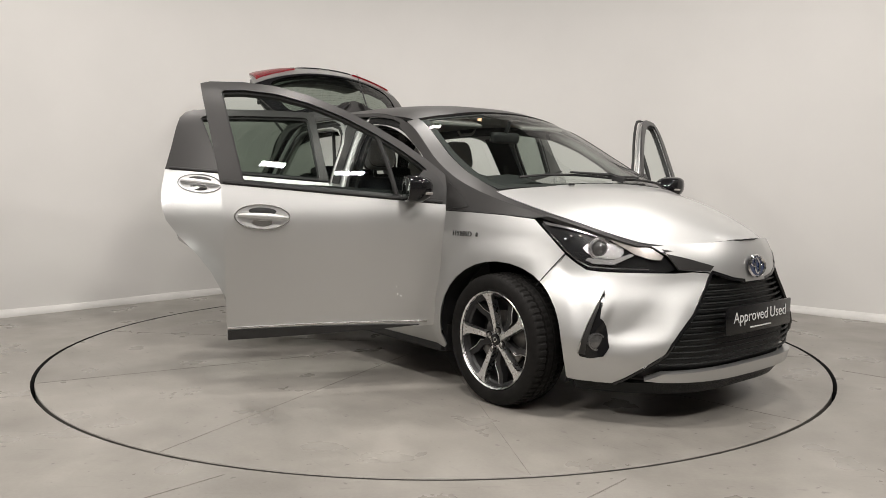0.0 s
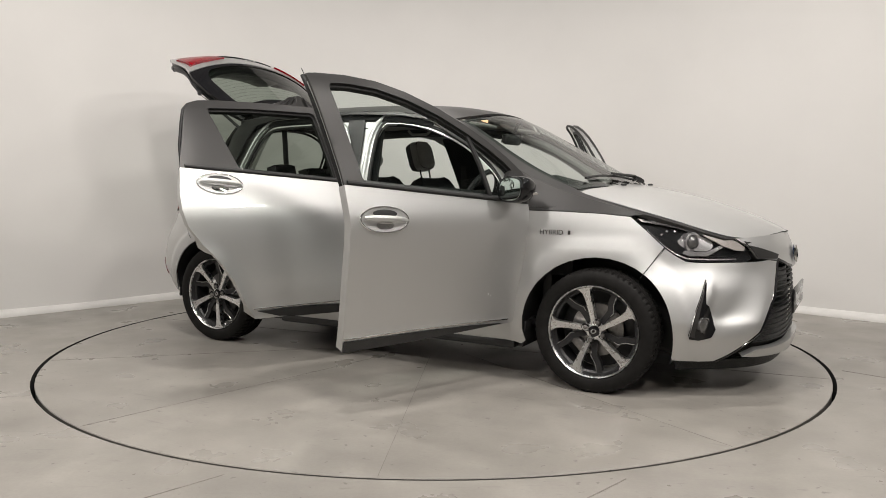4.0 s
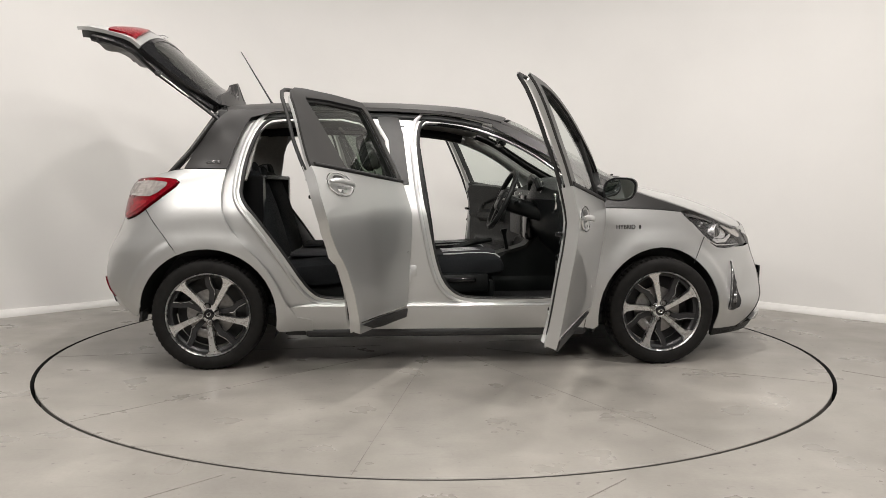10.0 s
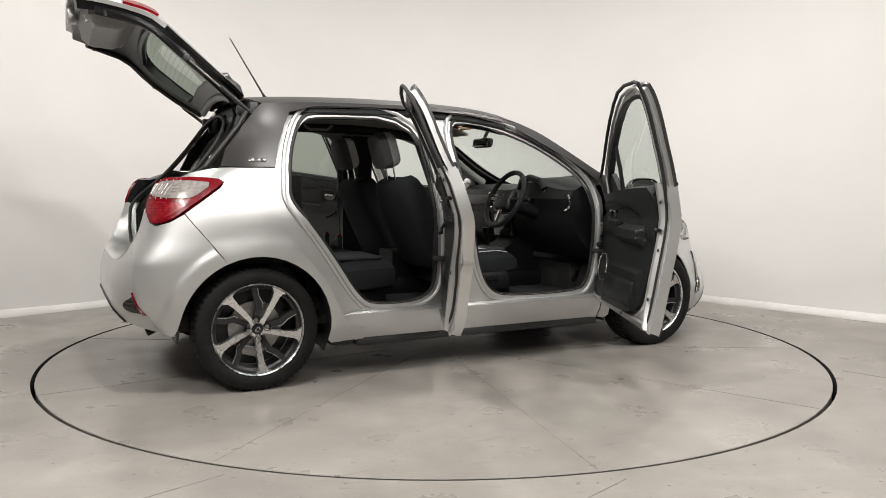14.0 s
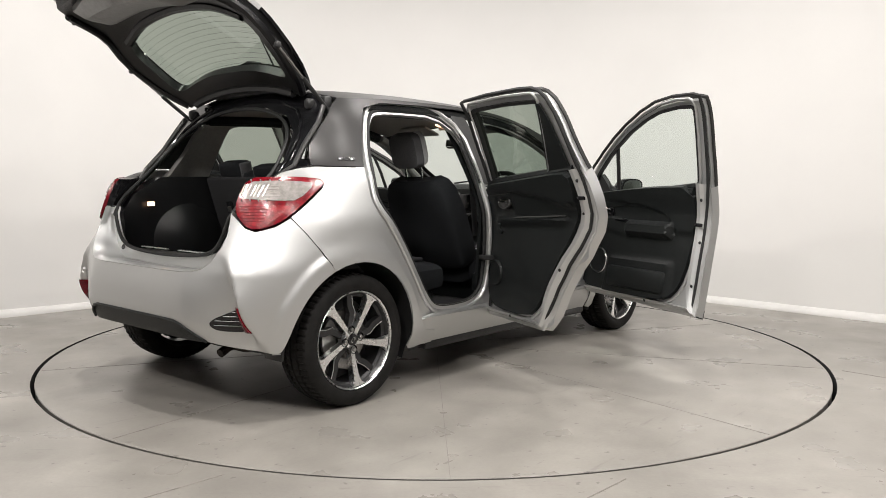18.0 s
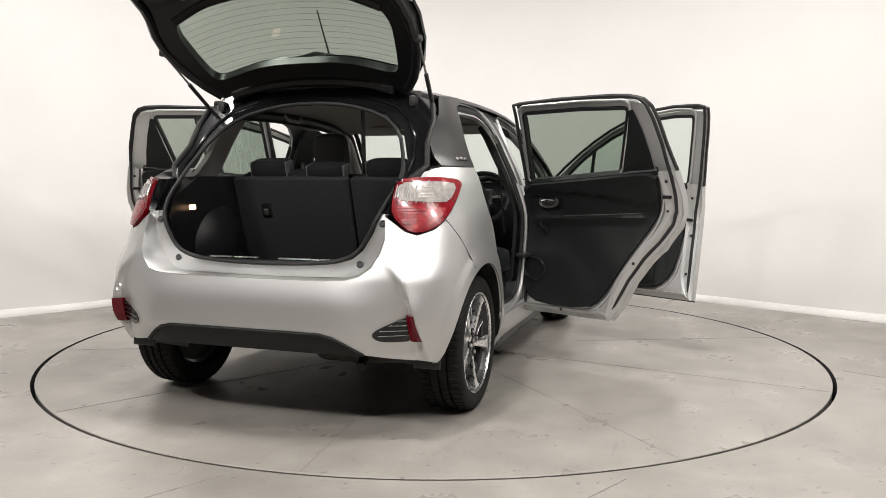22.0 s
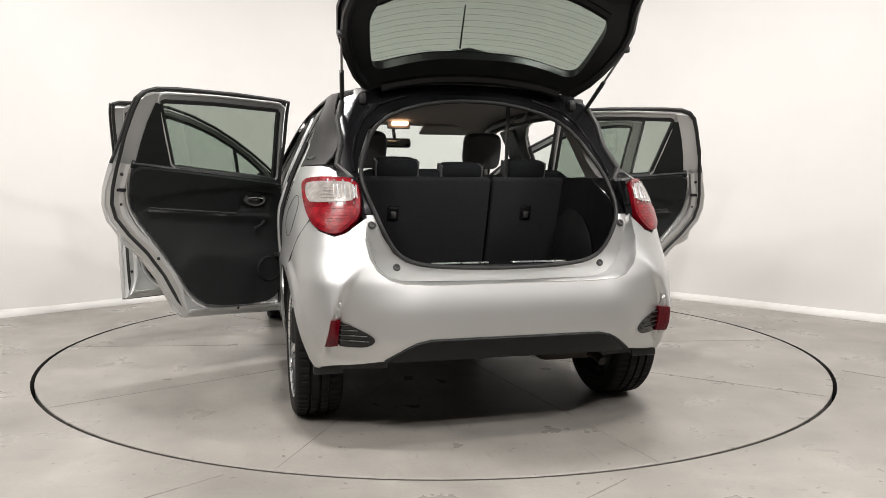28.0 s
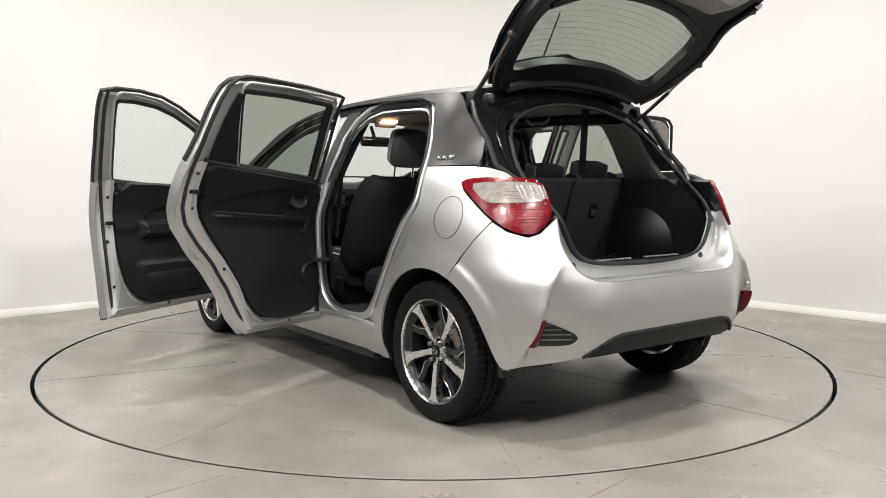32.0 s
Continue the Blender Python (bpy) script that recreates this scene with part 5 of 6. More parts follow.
        for k, (dx, sy, sz) in enumerate(((0.075, 0.35, 0.35), (0.06, 0.72, 0.7), (0.03, 0.93, 0.92), (0.0, 1.0, 1.0), (-0.035, 1.0, 1.0), (-0.045, 0.95, 0.95))):
            rings.append([mc + Vector((dx, s * 0.088 * sy * (math.copysign(abs(math.cos(a)) ** 0.7, math.cos(a))), 0.064 * sz * math.copysign(abs(math.sin(a)) ** 0.7, math.sin(a)) + (0.012 * math.cos(a)))) for a in np.linspace(0, 2 * math.pi, 28, endpoint=False)])
        part("mirror", loft(rings), GLOSS, d, "black door mirror")
        part("mirror_glass", loft([[mc + (p - mc) * 0.88 + Vector((-0.006, 0, 0)) for p in rings[-1]], [mc + (p - mc) * 0.86 + Vector((-0.008, 0, 0)) for p in rings[-1]]]), MIRROR, d, "mirror glass")
        part("mirror_lamp", moved(rbox(0.04, 0.09, 0.012, 0.005), Matrix.Translation(mc + Vector((0.046, s * 0.035, -0.012)))), CLEAR, d, "clear turn lamp in the mirror")
        part("mirror_foot", sweep([(0.70, s * 0.79, 0.985), (0.69, s * 0.82, 0.98), (0.68, s * 0.86, 0.982), (0.672, s * 0.90, 0.99)], [0.035, 0.028, 0.026, 0.03], 10), BLACK, d)
        part("mirror_patch", panel(fn, rounded([(0.665, belt(0.665) + 0.018), (0.835, belt(0.83) + 0.01), (0.828, 1.035), (0.745, 1.095), (0.70, 1.04)], 1), step=0.05, thick=0.03, inset=-0.004), BLACK, d)
        part("window_post", chain([(0.60, belt(0.6) + 0.02), (0.565, 1.10), (0.535, 1.19), (0.515, 1.25)], 0.012, s, 0.022, False), RUBBER, d)
    return d


for s_ in (-1, 1):
    door(True, s_, 67 if s_ < 0 else 65.5)
    door(False, s_, 66)


# ---- tailgate: built shut, then raised ----
def hatch_fn(y, z):
    x = tab(z, (0.64, 0.75, 0.85, 0.93, 1.0, 1.05, 1.10, 1.20, 1.30, 1.38, 1.44), (-1.715, -1.722, -1.718, -1.708, -1.688, -1.655, -1.612, -1.52, -1.425, -1.35, -1.285))
    return (x + tab(z, (0.64, 1.0, 1.4), (0.085, 0.11, 0.11)) * (abs(y) / 0.6) ** 2.2, y, z)


def tailgate(angle):
    H = Vector((-1.215, 0, 1.452))
    y_out = lambda z: tab(z, (0.65, 0.70, 0.78, 0.88, 1.0, 1.12, 1.30, 1.44), (0.43, 0.485, 0.54, 0.585, 0.62, 0.655, 0.60, 0.49))
    core = (-1.2, 0, 0.9)
    half = [(-y_out(z), z) for z in (1.055, 1.0, 0.95, 0.88, 0.80, 0.74, 0.70, 0.672, 0.65)]
    outl = half + [(0, 0.645)] + [(-y, z) for y, z in reversed(half)]
    g = part("tailgate", panel(hatch_fn, outl, step=0.05, thick=0.02, core=core), SILVER, CAR, "silver tailgate raised high")
    g.matrix_local = Matrix.Translation(H) @ Matrix.Rotation(radians(angle), 4, "Y") @ Matrix.Translation(-H)
    uo = [(-y_out(z), z) for z in (1.058, 1.1, 1.2, 1.3, 1.38, 1.43)]
    upper = uo + [(-y, z) for y, z in reversed(uo)]
    gh_ = [(0.20, 1.356), (0.36, 1.364), (0.45, 1.366), (0.492, 1.345), (0.512, 1.29), (0.528, 1.22), (0.543, 1.14), (0.505, 1.088), (0.42, 1.075), (0.2, 1.07)]
    gh = rounded([(0, 1.362)] + gh_ + [(0, 1.07)] + [(-y, z) for y, z in reversed(gh_)], 2)
    part("upper_frame", panel(hatch_fn, upper, [gh], step=0.05, thick=0.014, inset=0.002, core=core), GLOSS, g, "black frame of the rear window")
    part("rear_window", panel(hatch_fn, shrink(gh, -0.012), step=0.07, inset=0.007, back=False, core=core), GLASS_TINT, g, "green-tinted heated rear window")
    lines = []
    for z in np.linspace(1.095, 1.345, 12):
        w = tab(z, (1.08, 1.13, 1.22, 1.31, 1.35), (0.48, 0.52, 0.51, 0.49, 0.46))
        lines.append(sweep([Vector(hatch_fn(y, z)) + Vector((0.010, 0, -0.006)) for y in np.linspace(-w, w, 9)], 0.0005, 4))
    tagged(part("heater_wire", join(*lines), RUBBER, g, "fine heater lines on the glass"), kind="stuff")
    # inner lining: a moulded black cover
    io = [(-y_out(z) + 0.012, z) for z in (1.43, 1.40, 1.3, 1.2, 1.1, 1.0, 0.9, 0.8, 0.74, 0.70, 0.68)]
    inner = io + [(-y, z) for y, z in reversed(io)]
    ih = [(p[0] * 0.985, 1.23 + (p[1] - 1.23) * 0.965) for p in gh]
    part("inner_lining", panel(hatch_fn, inner, [ih], step=0.04, thick=0.045, inset=0.017, core=core), LINING_BLACK, g, "black moulded lining inside the tailgate")
    part("inner_rib", sweep([Vector(hatch_fn(y, tab(abs(y), (0, 0.3, 0.5), (1.03, 1.035, 1.06)))) + Vector((0.07, 0, 0)) for y in np.linspace(-0.50, 0.50, 17)], 0.024, 8), LINING_BLACK, g)
    part("top_rib", sweep([Vector(hatch_fn(y, 1.415)) + Vector((0.055, 0, -0.03)) for y in np.linspace(-0.42, 0.42, 13)], 0.028, 8, flat=0.7), LINING_BLACK, g)
    part("inner_panel", panel(hatch_fn, rounded([(-0.46, 1.00), (-0.47, 0.82), (-0.38, 0.70), (0.38, 0.70), (0.47, 0.82), (0.46, 1.00)], 1), step=0.03, thick=0.02, inset=0.05, core=core,
                               relief=lambda y, z: 0.075 * slope(z - 0.735, 0.10) * slope(0.955 - z, 0.14) * slope(0.40 - abs(y), 0.14)), LINING_GREY, g, "grey moulded lower lining")
    part("pull_cup", moved(rbox(0.03, 0.14, 0.05, 0.012), Matrix.Translation((-1.615, -0.22, 0.745))), GLOSS, g)
    part("lock", moved(rbox(0.07, 0.10, 0.05, 0.012), Matrix.Translation((-1.655, 0, 0.675))), STEEL, g)
    for s in (-1, 1):
        part("window_surround", sweep([Vector(hatch_fn(s * (y_out(z) - 0.04), z)) + Vector((0.06, 0, -0.02)) for z in np.linspace(0.78, 1.40, 11)], 0.022, 8), LINING_BLACK, g)
        lo = [(s * 0.26, 1.0), (s * 0.40, 1.018), (s * 0.597, 1.02), (s * 0.577, 0.87), (s * 0.52, 0.868), (s * 0.42, 0.925), (s * 0.32, 0.965)]
        part("tail_lamp_inner", panel(hatch_fn, lo, step=0.03, inset=-0.012, thick=0.03, core=core), RED, g, "red inner tail lamp")
        part("rubber_stop", moved(lathe([(0, 0.03), (0.012, 0.028), (0.014, 0)], 12), Matrix.Translation((-1.592, s * 0.53, 0.80)) @ Matrix.Rotation(radians(90), 4, "Y")), RUBBER, g)
        part("hinge", sweep([(-1.212, s * 0.40, 1.435), (-1.235, s * 0.40, 1.435), (-1.28, s * 0.40, 1.41)], 0.014, 8), BLACK, g)
    sp = [(-1.222, -0.80), (-1.28, -0.84), (-1.34, -0.82), (-1.38, -0.6), (-1.40, 0), (-1.38, 0.6), (-1.34, 0.82), (-1.28, 0.84), (-1.222, 0.80), (-1.235, 0)]
    part("spoiler", panel(lambda x, v: top(x, v / 0.6), [(x, v * 0.6) for x, v in sp], step=0.05, thick=0.025), GREY, g, "dark grey roof spoiler")
    row = [Vector(hatch_fn(y, 0.95)) + Vector((0.002, 0, 0)) for y in np.linspace(-0.27, 0.27, 9)]
    part("garnish", sweep(row, 0.012, 8), GLOSS, g, "gloss black bar above the plate recess")
    part("badge", moved(lathe([(0.035, 0), (0.04, 0.004), (0.046, 0)], 28), Matrix.Translation((-1.690, 0, 1.0)) @ Matrix.Rotation(radians(-90), 4, "Y") @ Matrix.Diagonal((0.75, 1.1, 1, 1))), CHROME, g, "plain bright oval emblem")
    return g


tailgate(88.4)
for s_ in (-1, 1):
    a_, b_ = Vector((-1.207, s_ * 0.580, 1.351)), Vector((-1.536, s_ * 0.628, 1.607))
    m_ = a_.lerp(b_, 0.52)
    st_ = part("gas_strut", sweep([a_, m_], 0.010, 10), BLACK, CAR, "black gas strut holding the tailgate")
    part("rod", sweep([m_, b_], 0.005, 8), STEEL, st_)
    part("ball_joint", moved(rbox(0.03, 0.03, 0.03, 0.008), Matrix.Translation(a_)), BLACK, st_)
    part("ball_joint", moved(rbox(0.03, 0.03, 0.03, 0.008), Matrix.Translation(b_)), BLACK, st_)


# ---- boot opening ----
def boot():
    xf = lambda y, z: (tab(z, (0.60, 0.66, 0.75, 0.85, 0.9, 1.05, 1.2, 1.34, 1.42, 1.46), (-1.680, -1.682, -1.688, -1.686, -1.662, -1.50, -1.365, -1.262, -1.21, -1.19)) - 0.045 * (1 - (y / 0.6) ** 2), y, z)
    hole_h = [(0.20, 0.682), (0.33, 0.692), (0.40, 0.712), (0.445, 0.745), (0.485, 0.81), (0.515, 0.88), (0.54, 0.96), (0.55, 1.04), (0.535, 1.11), (0.475, 1.245), (0.37, 1.325), (0.19, 1.375)]
    hole = rounded([(0, 0.677)] + hole_h + [(0, 1.388)] + [(-y, z) for y, z in reversed(hole_h)], 1)
    out_h = [(0.36, 0.628), (0.43, 0.632), (0.475, 0.648), (0.515, 0.69), (0.535, 0.74), (0.552, 0.80), (0.560, 0.845), (0.568, 0.890)]
    in_l = [(0.525, 0.890), (0.495, 0.81), (0.452, 0.74), (0.405, 0.704), (0.333, 0.684), (0.2, 0.674)]
    lower = [(-y, z) for y, z in reversed(out_h)] + [(0, 0.625)] + out_h + in_l + [(0, 0.669)] + [(-y, z) for y, z in reversed(in_l)]
    part("boot_frame", panel(xf, lower, step=0.035, thick=0.01, core=(0, 0, 0.9)), SILVER, CAR, "silver frame round the boot opening")
    up_h = [(0.568, 0.894), (0.572, 0.96), (0.585, 1.03), (0.64, 1.09), (0.610, 1.19), (0.615, 1.29), (0.590, 1.37), (0.52, 1.435), (0.3, 1.45)]
    in_h = [(0.525, 0.894), (0.55, 0.96), (0.56, 1.04), (0.545, 1.115), (0.484, 1.252), (0.376, 1.334), (0.19, 1.384)]
    for s in (-1, 1):
        pts = [(s * y, z) for y, z in up_h] + [(s * 0.0, 1.455), (0, 1.397)] + [(s * y, z) for y, z in reversed(in_h)]
        part("boot_channel", panel(xf, pts, step=0.035, thick=0.012, core=(0, 0, 0.9)), GLOSS, CAR, "black rain channel of the boot opening")
        part("channel_rib", sweep([Vector(xf(s * y, z)) + Vector((-0.004, 0, 0)) for y, z in ((0.572, 1.06), (0.573, 1.12), (0.545, 1.22), (0.50, 1.30), (0.43, 1.36), (0.3, 1.405))], 0.007, 8), GLOSS, CAR)
        part("rear_jamb", sweep([Vector(xf(s * y, z)) + Vector((-0.006, 0, 0)) for y, z in up_h[2:7]], 0.012, 8), GREY, CAR)
        part("strut_bracket", moved(rbox(0.05, 0.05, 0.10, 0.012), Matrix.Translation((-1.205, s * 0.553, 1.372))), BLACK, CAR)
        part("hinge_bracket", moved(rbox(0.05, 0.035, 0.05, 0.012), Matrix.Translation(Vector(xf(s * 0.50, 1.385)) + Vector((-0.008, 0, 0.0)))), BLACK, CAR)
        for y, z in ((0.535, 0.852), (0.438, 0.685)):
            q = Vector(xf(s * y, z))
            part("stop_pad", moved(lathe([(0, 0.004), (0.006, 0.005), (0.009, 0.009), (0.013, 0.007), (0.016, 0)], 18), Matrix.Translation(q) @ Vector((-0.9, 0, 0.4)).to_track_quat("Z", "Y").to_matrix().to_4x4()), PAD, CAR, "round grey rubber stop")
    for s in (-1, 1):
        a_ = [Vector(tail_fn(*ty(s * 0.578, z))) for z in (0.885, 0.92, 0.96, 1.0, 1.03)] + [Vector(side(x, z, s)) for x, z in ((-1.58, 1.042), (-1.53, 1.060), (-1.45, 1.078), (-1.39, 1.086))]
        b_ = [Vector(xf(s * y, z)) for y, z in ((0.566, 0.885), (0.570, 0.92), (0.572, 0.96), (0.580, 1.0), (0.586, 1.03), (0.597, 1.045), (0.612, 1.060), (0.628, 1.078), (0.64, 1.09))]
        rows_ = [[p + Vector((0.002, -s * 0.002, 0)), p.lerp(q, 0.5) + Vector((0, -s * 0.012, 0)), q + Vector((-0.004, 0, 0)), q + Vector((0.02, s * 0.02, 0)), p.lerp(q, 0.5) + Vector((0.02, s * 0.015, 0))] for p, q in zip(a_, b_)]
        part("lamp_side_wall", loft(rows_), GLOSS, CAR, "black side wall between tail lamp and boot opening")
    part("boot_seal", sweep([Vector(xf(p[0], p[1])) + Vector((-0.012, 0, 0)) for p in dense([tuple(p) for p in hole], 0.05)] + [Vector(xf(hole[0][0], hole[0][1])) + Vector((-0.012, 0, 0)), Vector(xf(hole[1][0], hole[1][1])) + Vector((-0.012, 0, 0))], 0.009, 8, up=(1, 0, 0)), RUBBER, CAR, "thick black seal round the boot opening")
    ledge = []
    outer = [(-y, z) for y, z in reversed(BOOT_RIM)] + [(y, 0.632) for y in np.linspace(-0.3, 0.3, 9)] + BOOT_RIM
    inner_ = [(-y, z) for y, z in reversed(out_h)] + [(y, 0.6255) for y in np.linspace(-0.3, 0.3, 9)] + out_h
    for p, q in zip(outer, inner_):
        a, b = Vector(tail_fn(*ty(*p))), Vector(xf(*q))
        ledge.append([a + Vector((0.002, 0, -0.01)), a + Vector((-0.002, 0, 0.002)), a.lerp(b, 0.12) + Vector((0, 0, 0.010)), a.lerp(b, 0.5) + Vector((0, 0, 0.004)), b + Vector((-0.006, 0, 0)), b + Vector((0.02, 0, 0)), a.lerp(b, 0.5) + Vector((0, 0, -0.03))])
    part("boot_sill", loft(ledge), SILVER, CAR, "silver loading sill")
    part("sill_trim", moved(rbox(0.05, 0.60, 0.03, 0.010), Matrix.Translation((-1.672, 0, 0.668))), BLACK, CAR)
    for y in (-0.17, 0.17):
        part("sill_strip", moved(rbox(0.02, 0.24, 0.006, 0.002), Matrix.Translation((-1.682, y, 0.694))), ALLOY, CAR, "bright sill strip")
    # lining
    part("boot_floor", box_at(-1.69, -0.98, -0.50, 0.50, 0.585, 0.615, 0.01), CARPET, CAR, "dark carpeted boot floor")
    for s in (-1, 1):
        rings = []
        for x, yy in ((-1.665, 0.50), (-1.60, 0.52), (-1.45, 0.50), (-1.25, 0.47), (-1.10, 0.50), (-0.98, 0.53)):
            zt = tab(x, (-1.665, -1.50, -0.98), (0.86, 1.04, 1.05))
            rings.append([(x, s * (yy + 0.0), 0.60), (x, s * yy, 0.80), (x, s * (yy + 0.015), zt), (x, s * (yy + 0.10), zt), (x, s * (yy + 0.10), 0.60)])
        part("boot_side", loft(rings), LINING_BLACK, CAR, "black boot side lining")
        bulge_ = [[(-1.30 + 0.21 * f * math.cos(a), s * (0.478 + 0.02 * abs(math.cos(a)) * f - 0.055 * (1 - f * f)), 0.70 + 0.20 * f * math.sin(a)) for a in np.linspace(0, 2 * math.pi, 28, endpoint=False)] for f in (1.0, 0.96, 0.88, 0.72, 0.45, 0.12)]
        part("arch_bulge", loft(bulge_), LINING_BLACK, CAR, "smooth black wheel arch moulding")
        fn = lambda x, z, s=s: side(x, z, s)
        part("rear_pillar_trim", panel(fn, [(-1.06, 1.06), (-1.42, 1.06), (-1.36, 1.18), (-1.26, 1.30), (-1.19, 1.38), (-0.98, 1.39), (-1.02, 1.25)], step=0.06, inset=0.075, thick=0.02), PILLAR, CAR, "grey inner rear pillar trim")
    part("boot_lamp", moved(rbox(0.040, 0.012, 0.024, 0.004), Matrix.Translation((-1.52, 0.498, 0.90))), DOME, CAR, "small lit boot lamp")
    part("parcel_rail", box_at(-1.02, -0.97, -0.52, 0.52, 1.035, 1.06, 0.008), TRIM, CAR)


HEAD_GREY = material("mid_grey_fabric", (0.10, 0.10, 0.104), 0.9, spec=0.2, grain=0.2, scale=150, bump=0.5, bump_scale=1200)
PAD = material("grey_rubber", (0.07, 0.07, 0.07), 0.7, grain=0.15, scale=60)
PILLAR = material("pillar_trim", (0.33, 0.325, 0.31), 0.7, grain=0.08, scale=60)
boot()


# ---- seats ----
def cushion(rings):
    """A padded block lofted through rounded cross-sections (x, y0, y1, z0, z1, corner)."""
    out = []
    for cx, y0, y1, z0, z1, tilt in rings:
        my, mz, hy, hz = (y0 + y1) / 2, (z0 + z1) / 2, (y1 - y0) / 2, (z1 - z0) / 2
        ring = []
        for a in np.linspace(0, 2 * math.pi, 24, endpoint=False):
            c, d = math.cos(a), math.sin(a)
            k = 0.45
            yy = my + hy * math.copysign(abs(c) ** k, c)
            zz = mz + hz * math.copysign(abs(d) ** k, d)
            ring.append((cx + tilt * (zz - mz), yy, zz))
        out.append(ring)
    return loft(out)


def lean_block(x, y, z, w, h, th, lean, mat, name, label="", bolster=0.0, parent=None):
    """An upright padded slab of width w, height h and thickness th, leaning back by some degrees; its foot is at x, y, z."""
    rings = []
    for f, k, q in ((0.0, 0.88, 0.7), (0.06, 0.97, 0.95), (0.3, 1.0, 1.0), (0.6, 1.0, 1.0), (0.85, 0.92, 0.9), (0.95, 0.80, 0.75), (1.0, 0.62, 0.45)):
        ring = []
        for a in np.linspace(0, 2 * math.pi, 28, endpoint=False):
            c, d = math.cos(a), math.sin(a)
            yy = w / 2 * k * math.copysign(abs(c) ** 0.5, c)
            xx = th / 2 * q * math.copysign(abs(d) ** 0.6, d)
            if bolster and d > 0:
                xx += bolster * abs(c) ** 3
            ring.append(Vector((xx, yy, f * h)))
        rings.append(ring)
    m = Matrix.Translation((x, y, z)) @ Matrix.Rotation(radians(-lean), 4, "Y")
    return part(name, moved(loft(rings), m), mat, parent, label)


def front_seat(y):
    b = part("front_seat", moved(cushion([(0.312, -0.19, 0.19, 0.045, 0.085, 0), (0.298, -0.22, 0.22, 0.025, 0.115, 0), (0.262, -0.24, 0.24, 0.015, 0.140, 0), (0.20, -0.246, 0.246, 0.0, 0.150, 0), (0.10, -0.25, 0.25, -0.02, 0.15, 0), (-0.12, -0.24, 0.24, -0.04, 0.13, 0), (-0.20, -0.22, 0.22, -0.03, 0.10, 0)]), Matrix.Translation((0.085, y, 0.46))), FABRIC, CAR, "dark cloth front seat")
    part("seat_centre", moved(rbox(0.38, 0.27, 0.03, 0.014, 3), Matrix.Translation((0.165, y, 0.60)) @ Matrix.Rotation(radians(-3), 4, "Y")), FABRIC_GREY, b, "grey patterned seat centre")
    for k in (-0.15, -0.075, 0.0, 0.075, 0.15):
        lift = 0.010 if abs(k) < 0.12 else 0.0
        part("seat_piping", sweep([(0.382, y + k * 0.85, 0.578), (0.352, y + k * 0.92, 0.598 + lift * 0.4), (0.29, y + k, 0.607 + lift), (0.18, y + k * 1.05, 0.606 + lift), (0.04, y + k * 1.1, 0.600 + lift)], 0.0045, 6), PALE, b, "pale piping")
    lean_block(-0.13, y, 0.54, 0.50, 0.545, 0.16, 24, FABRIC, "seat_back", "dark cloth seat back", 0.05, b)
    lean_block(-0.078, y, 0.60, 0.27, 0.40, 0.09, 24, FABRIC_GREY, "back_centre", "", 0.0, b)
    m = Matrix.Translation((-0.375, y, 1.10)) @ Matrix.Rotation(radians(-16), 4, "Y")
    part("headrest", moved(cushion([(-0.055, -0.074, 0.074, 0.03, 0.17, 0), (-0.045, -0.098, 0.098, 0.01, 0.20, 0), (0.0, -0.111, 0.111, 0.0, 0.21, 0), (0.045, -0.102, 0.102, 0.01, 0.205, 0), (0.055, -0.082, 0.082, 0.03, 0.18, 0)]), m), HEAD_GREY, b, "grey padded head restraint")
    part("headrest_face", moved(cushion([(0.0, -0.112, 0.112, 0.0, 0.211, 0), (0.04, -0.105, 0.105, 0.008, 0.206, 0), (0.056, -0.094, 0.094, 0.02, 0.19, 0), (0.064, -0.074, 0.074, 0.04, 0.17, 0)]), m), PALE, b, "pale grey restraint face")
    for k in (-0.06, 0.06):
        part("headrest_post", sweep([(-0.345, y + k, 1.00), (-0.37, y + k, 1.13)], 0.006, 8), CHROME, b)
    part("seat_base", box_at(-0.05, 0.34, y - 0.22, y + 0.22, 0.32, 0.46, 0.02), TRIM, b)
    part("side_cover", moved(rbox(0.40, 0.05, 0.11, 0.02), Matrix.Translation((0.10, y + (0.24 if y > 0 else -0.24), 0.44))), TRIM, b)
    part("seat_lever", moved(rbox(0.16, 0.02, 0.025, 0.008), Matrix.Translation((0.14, y + (0.27 if y > 0 else -0.27), 0.46))), GLOSS, b)


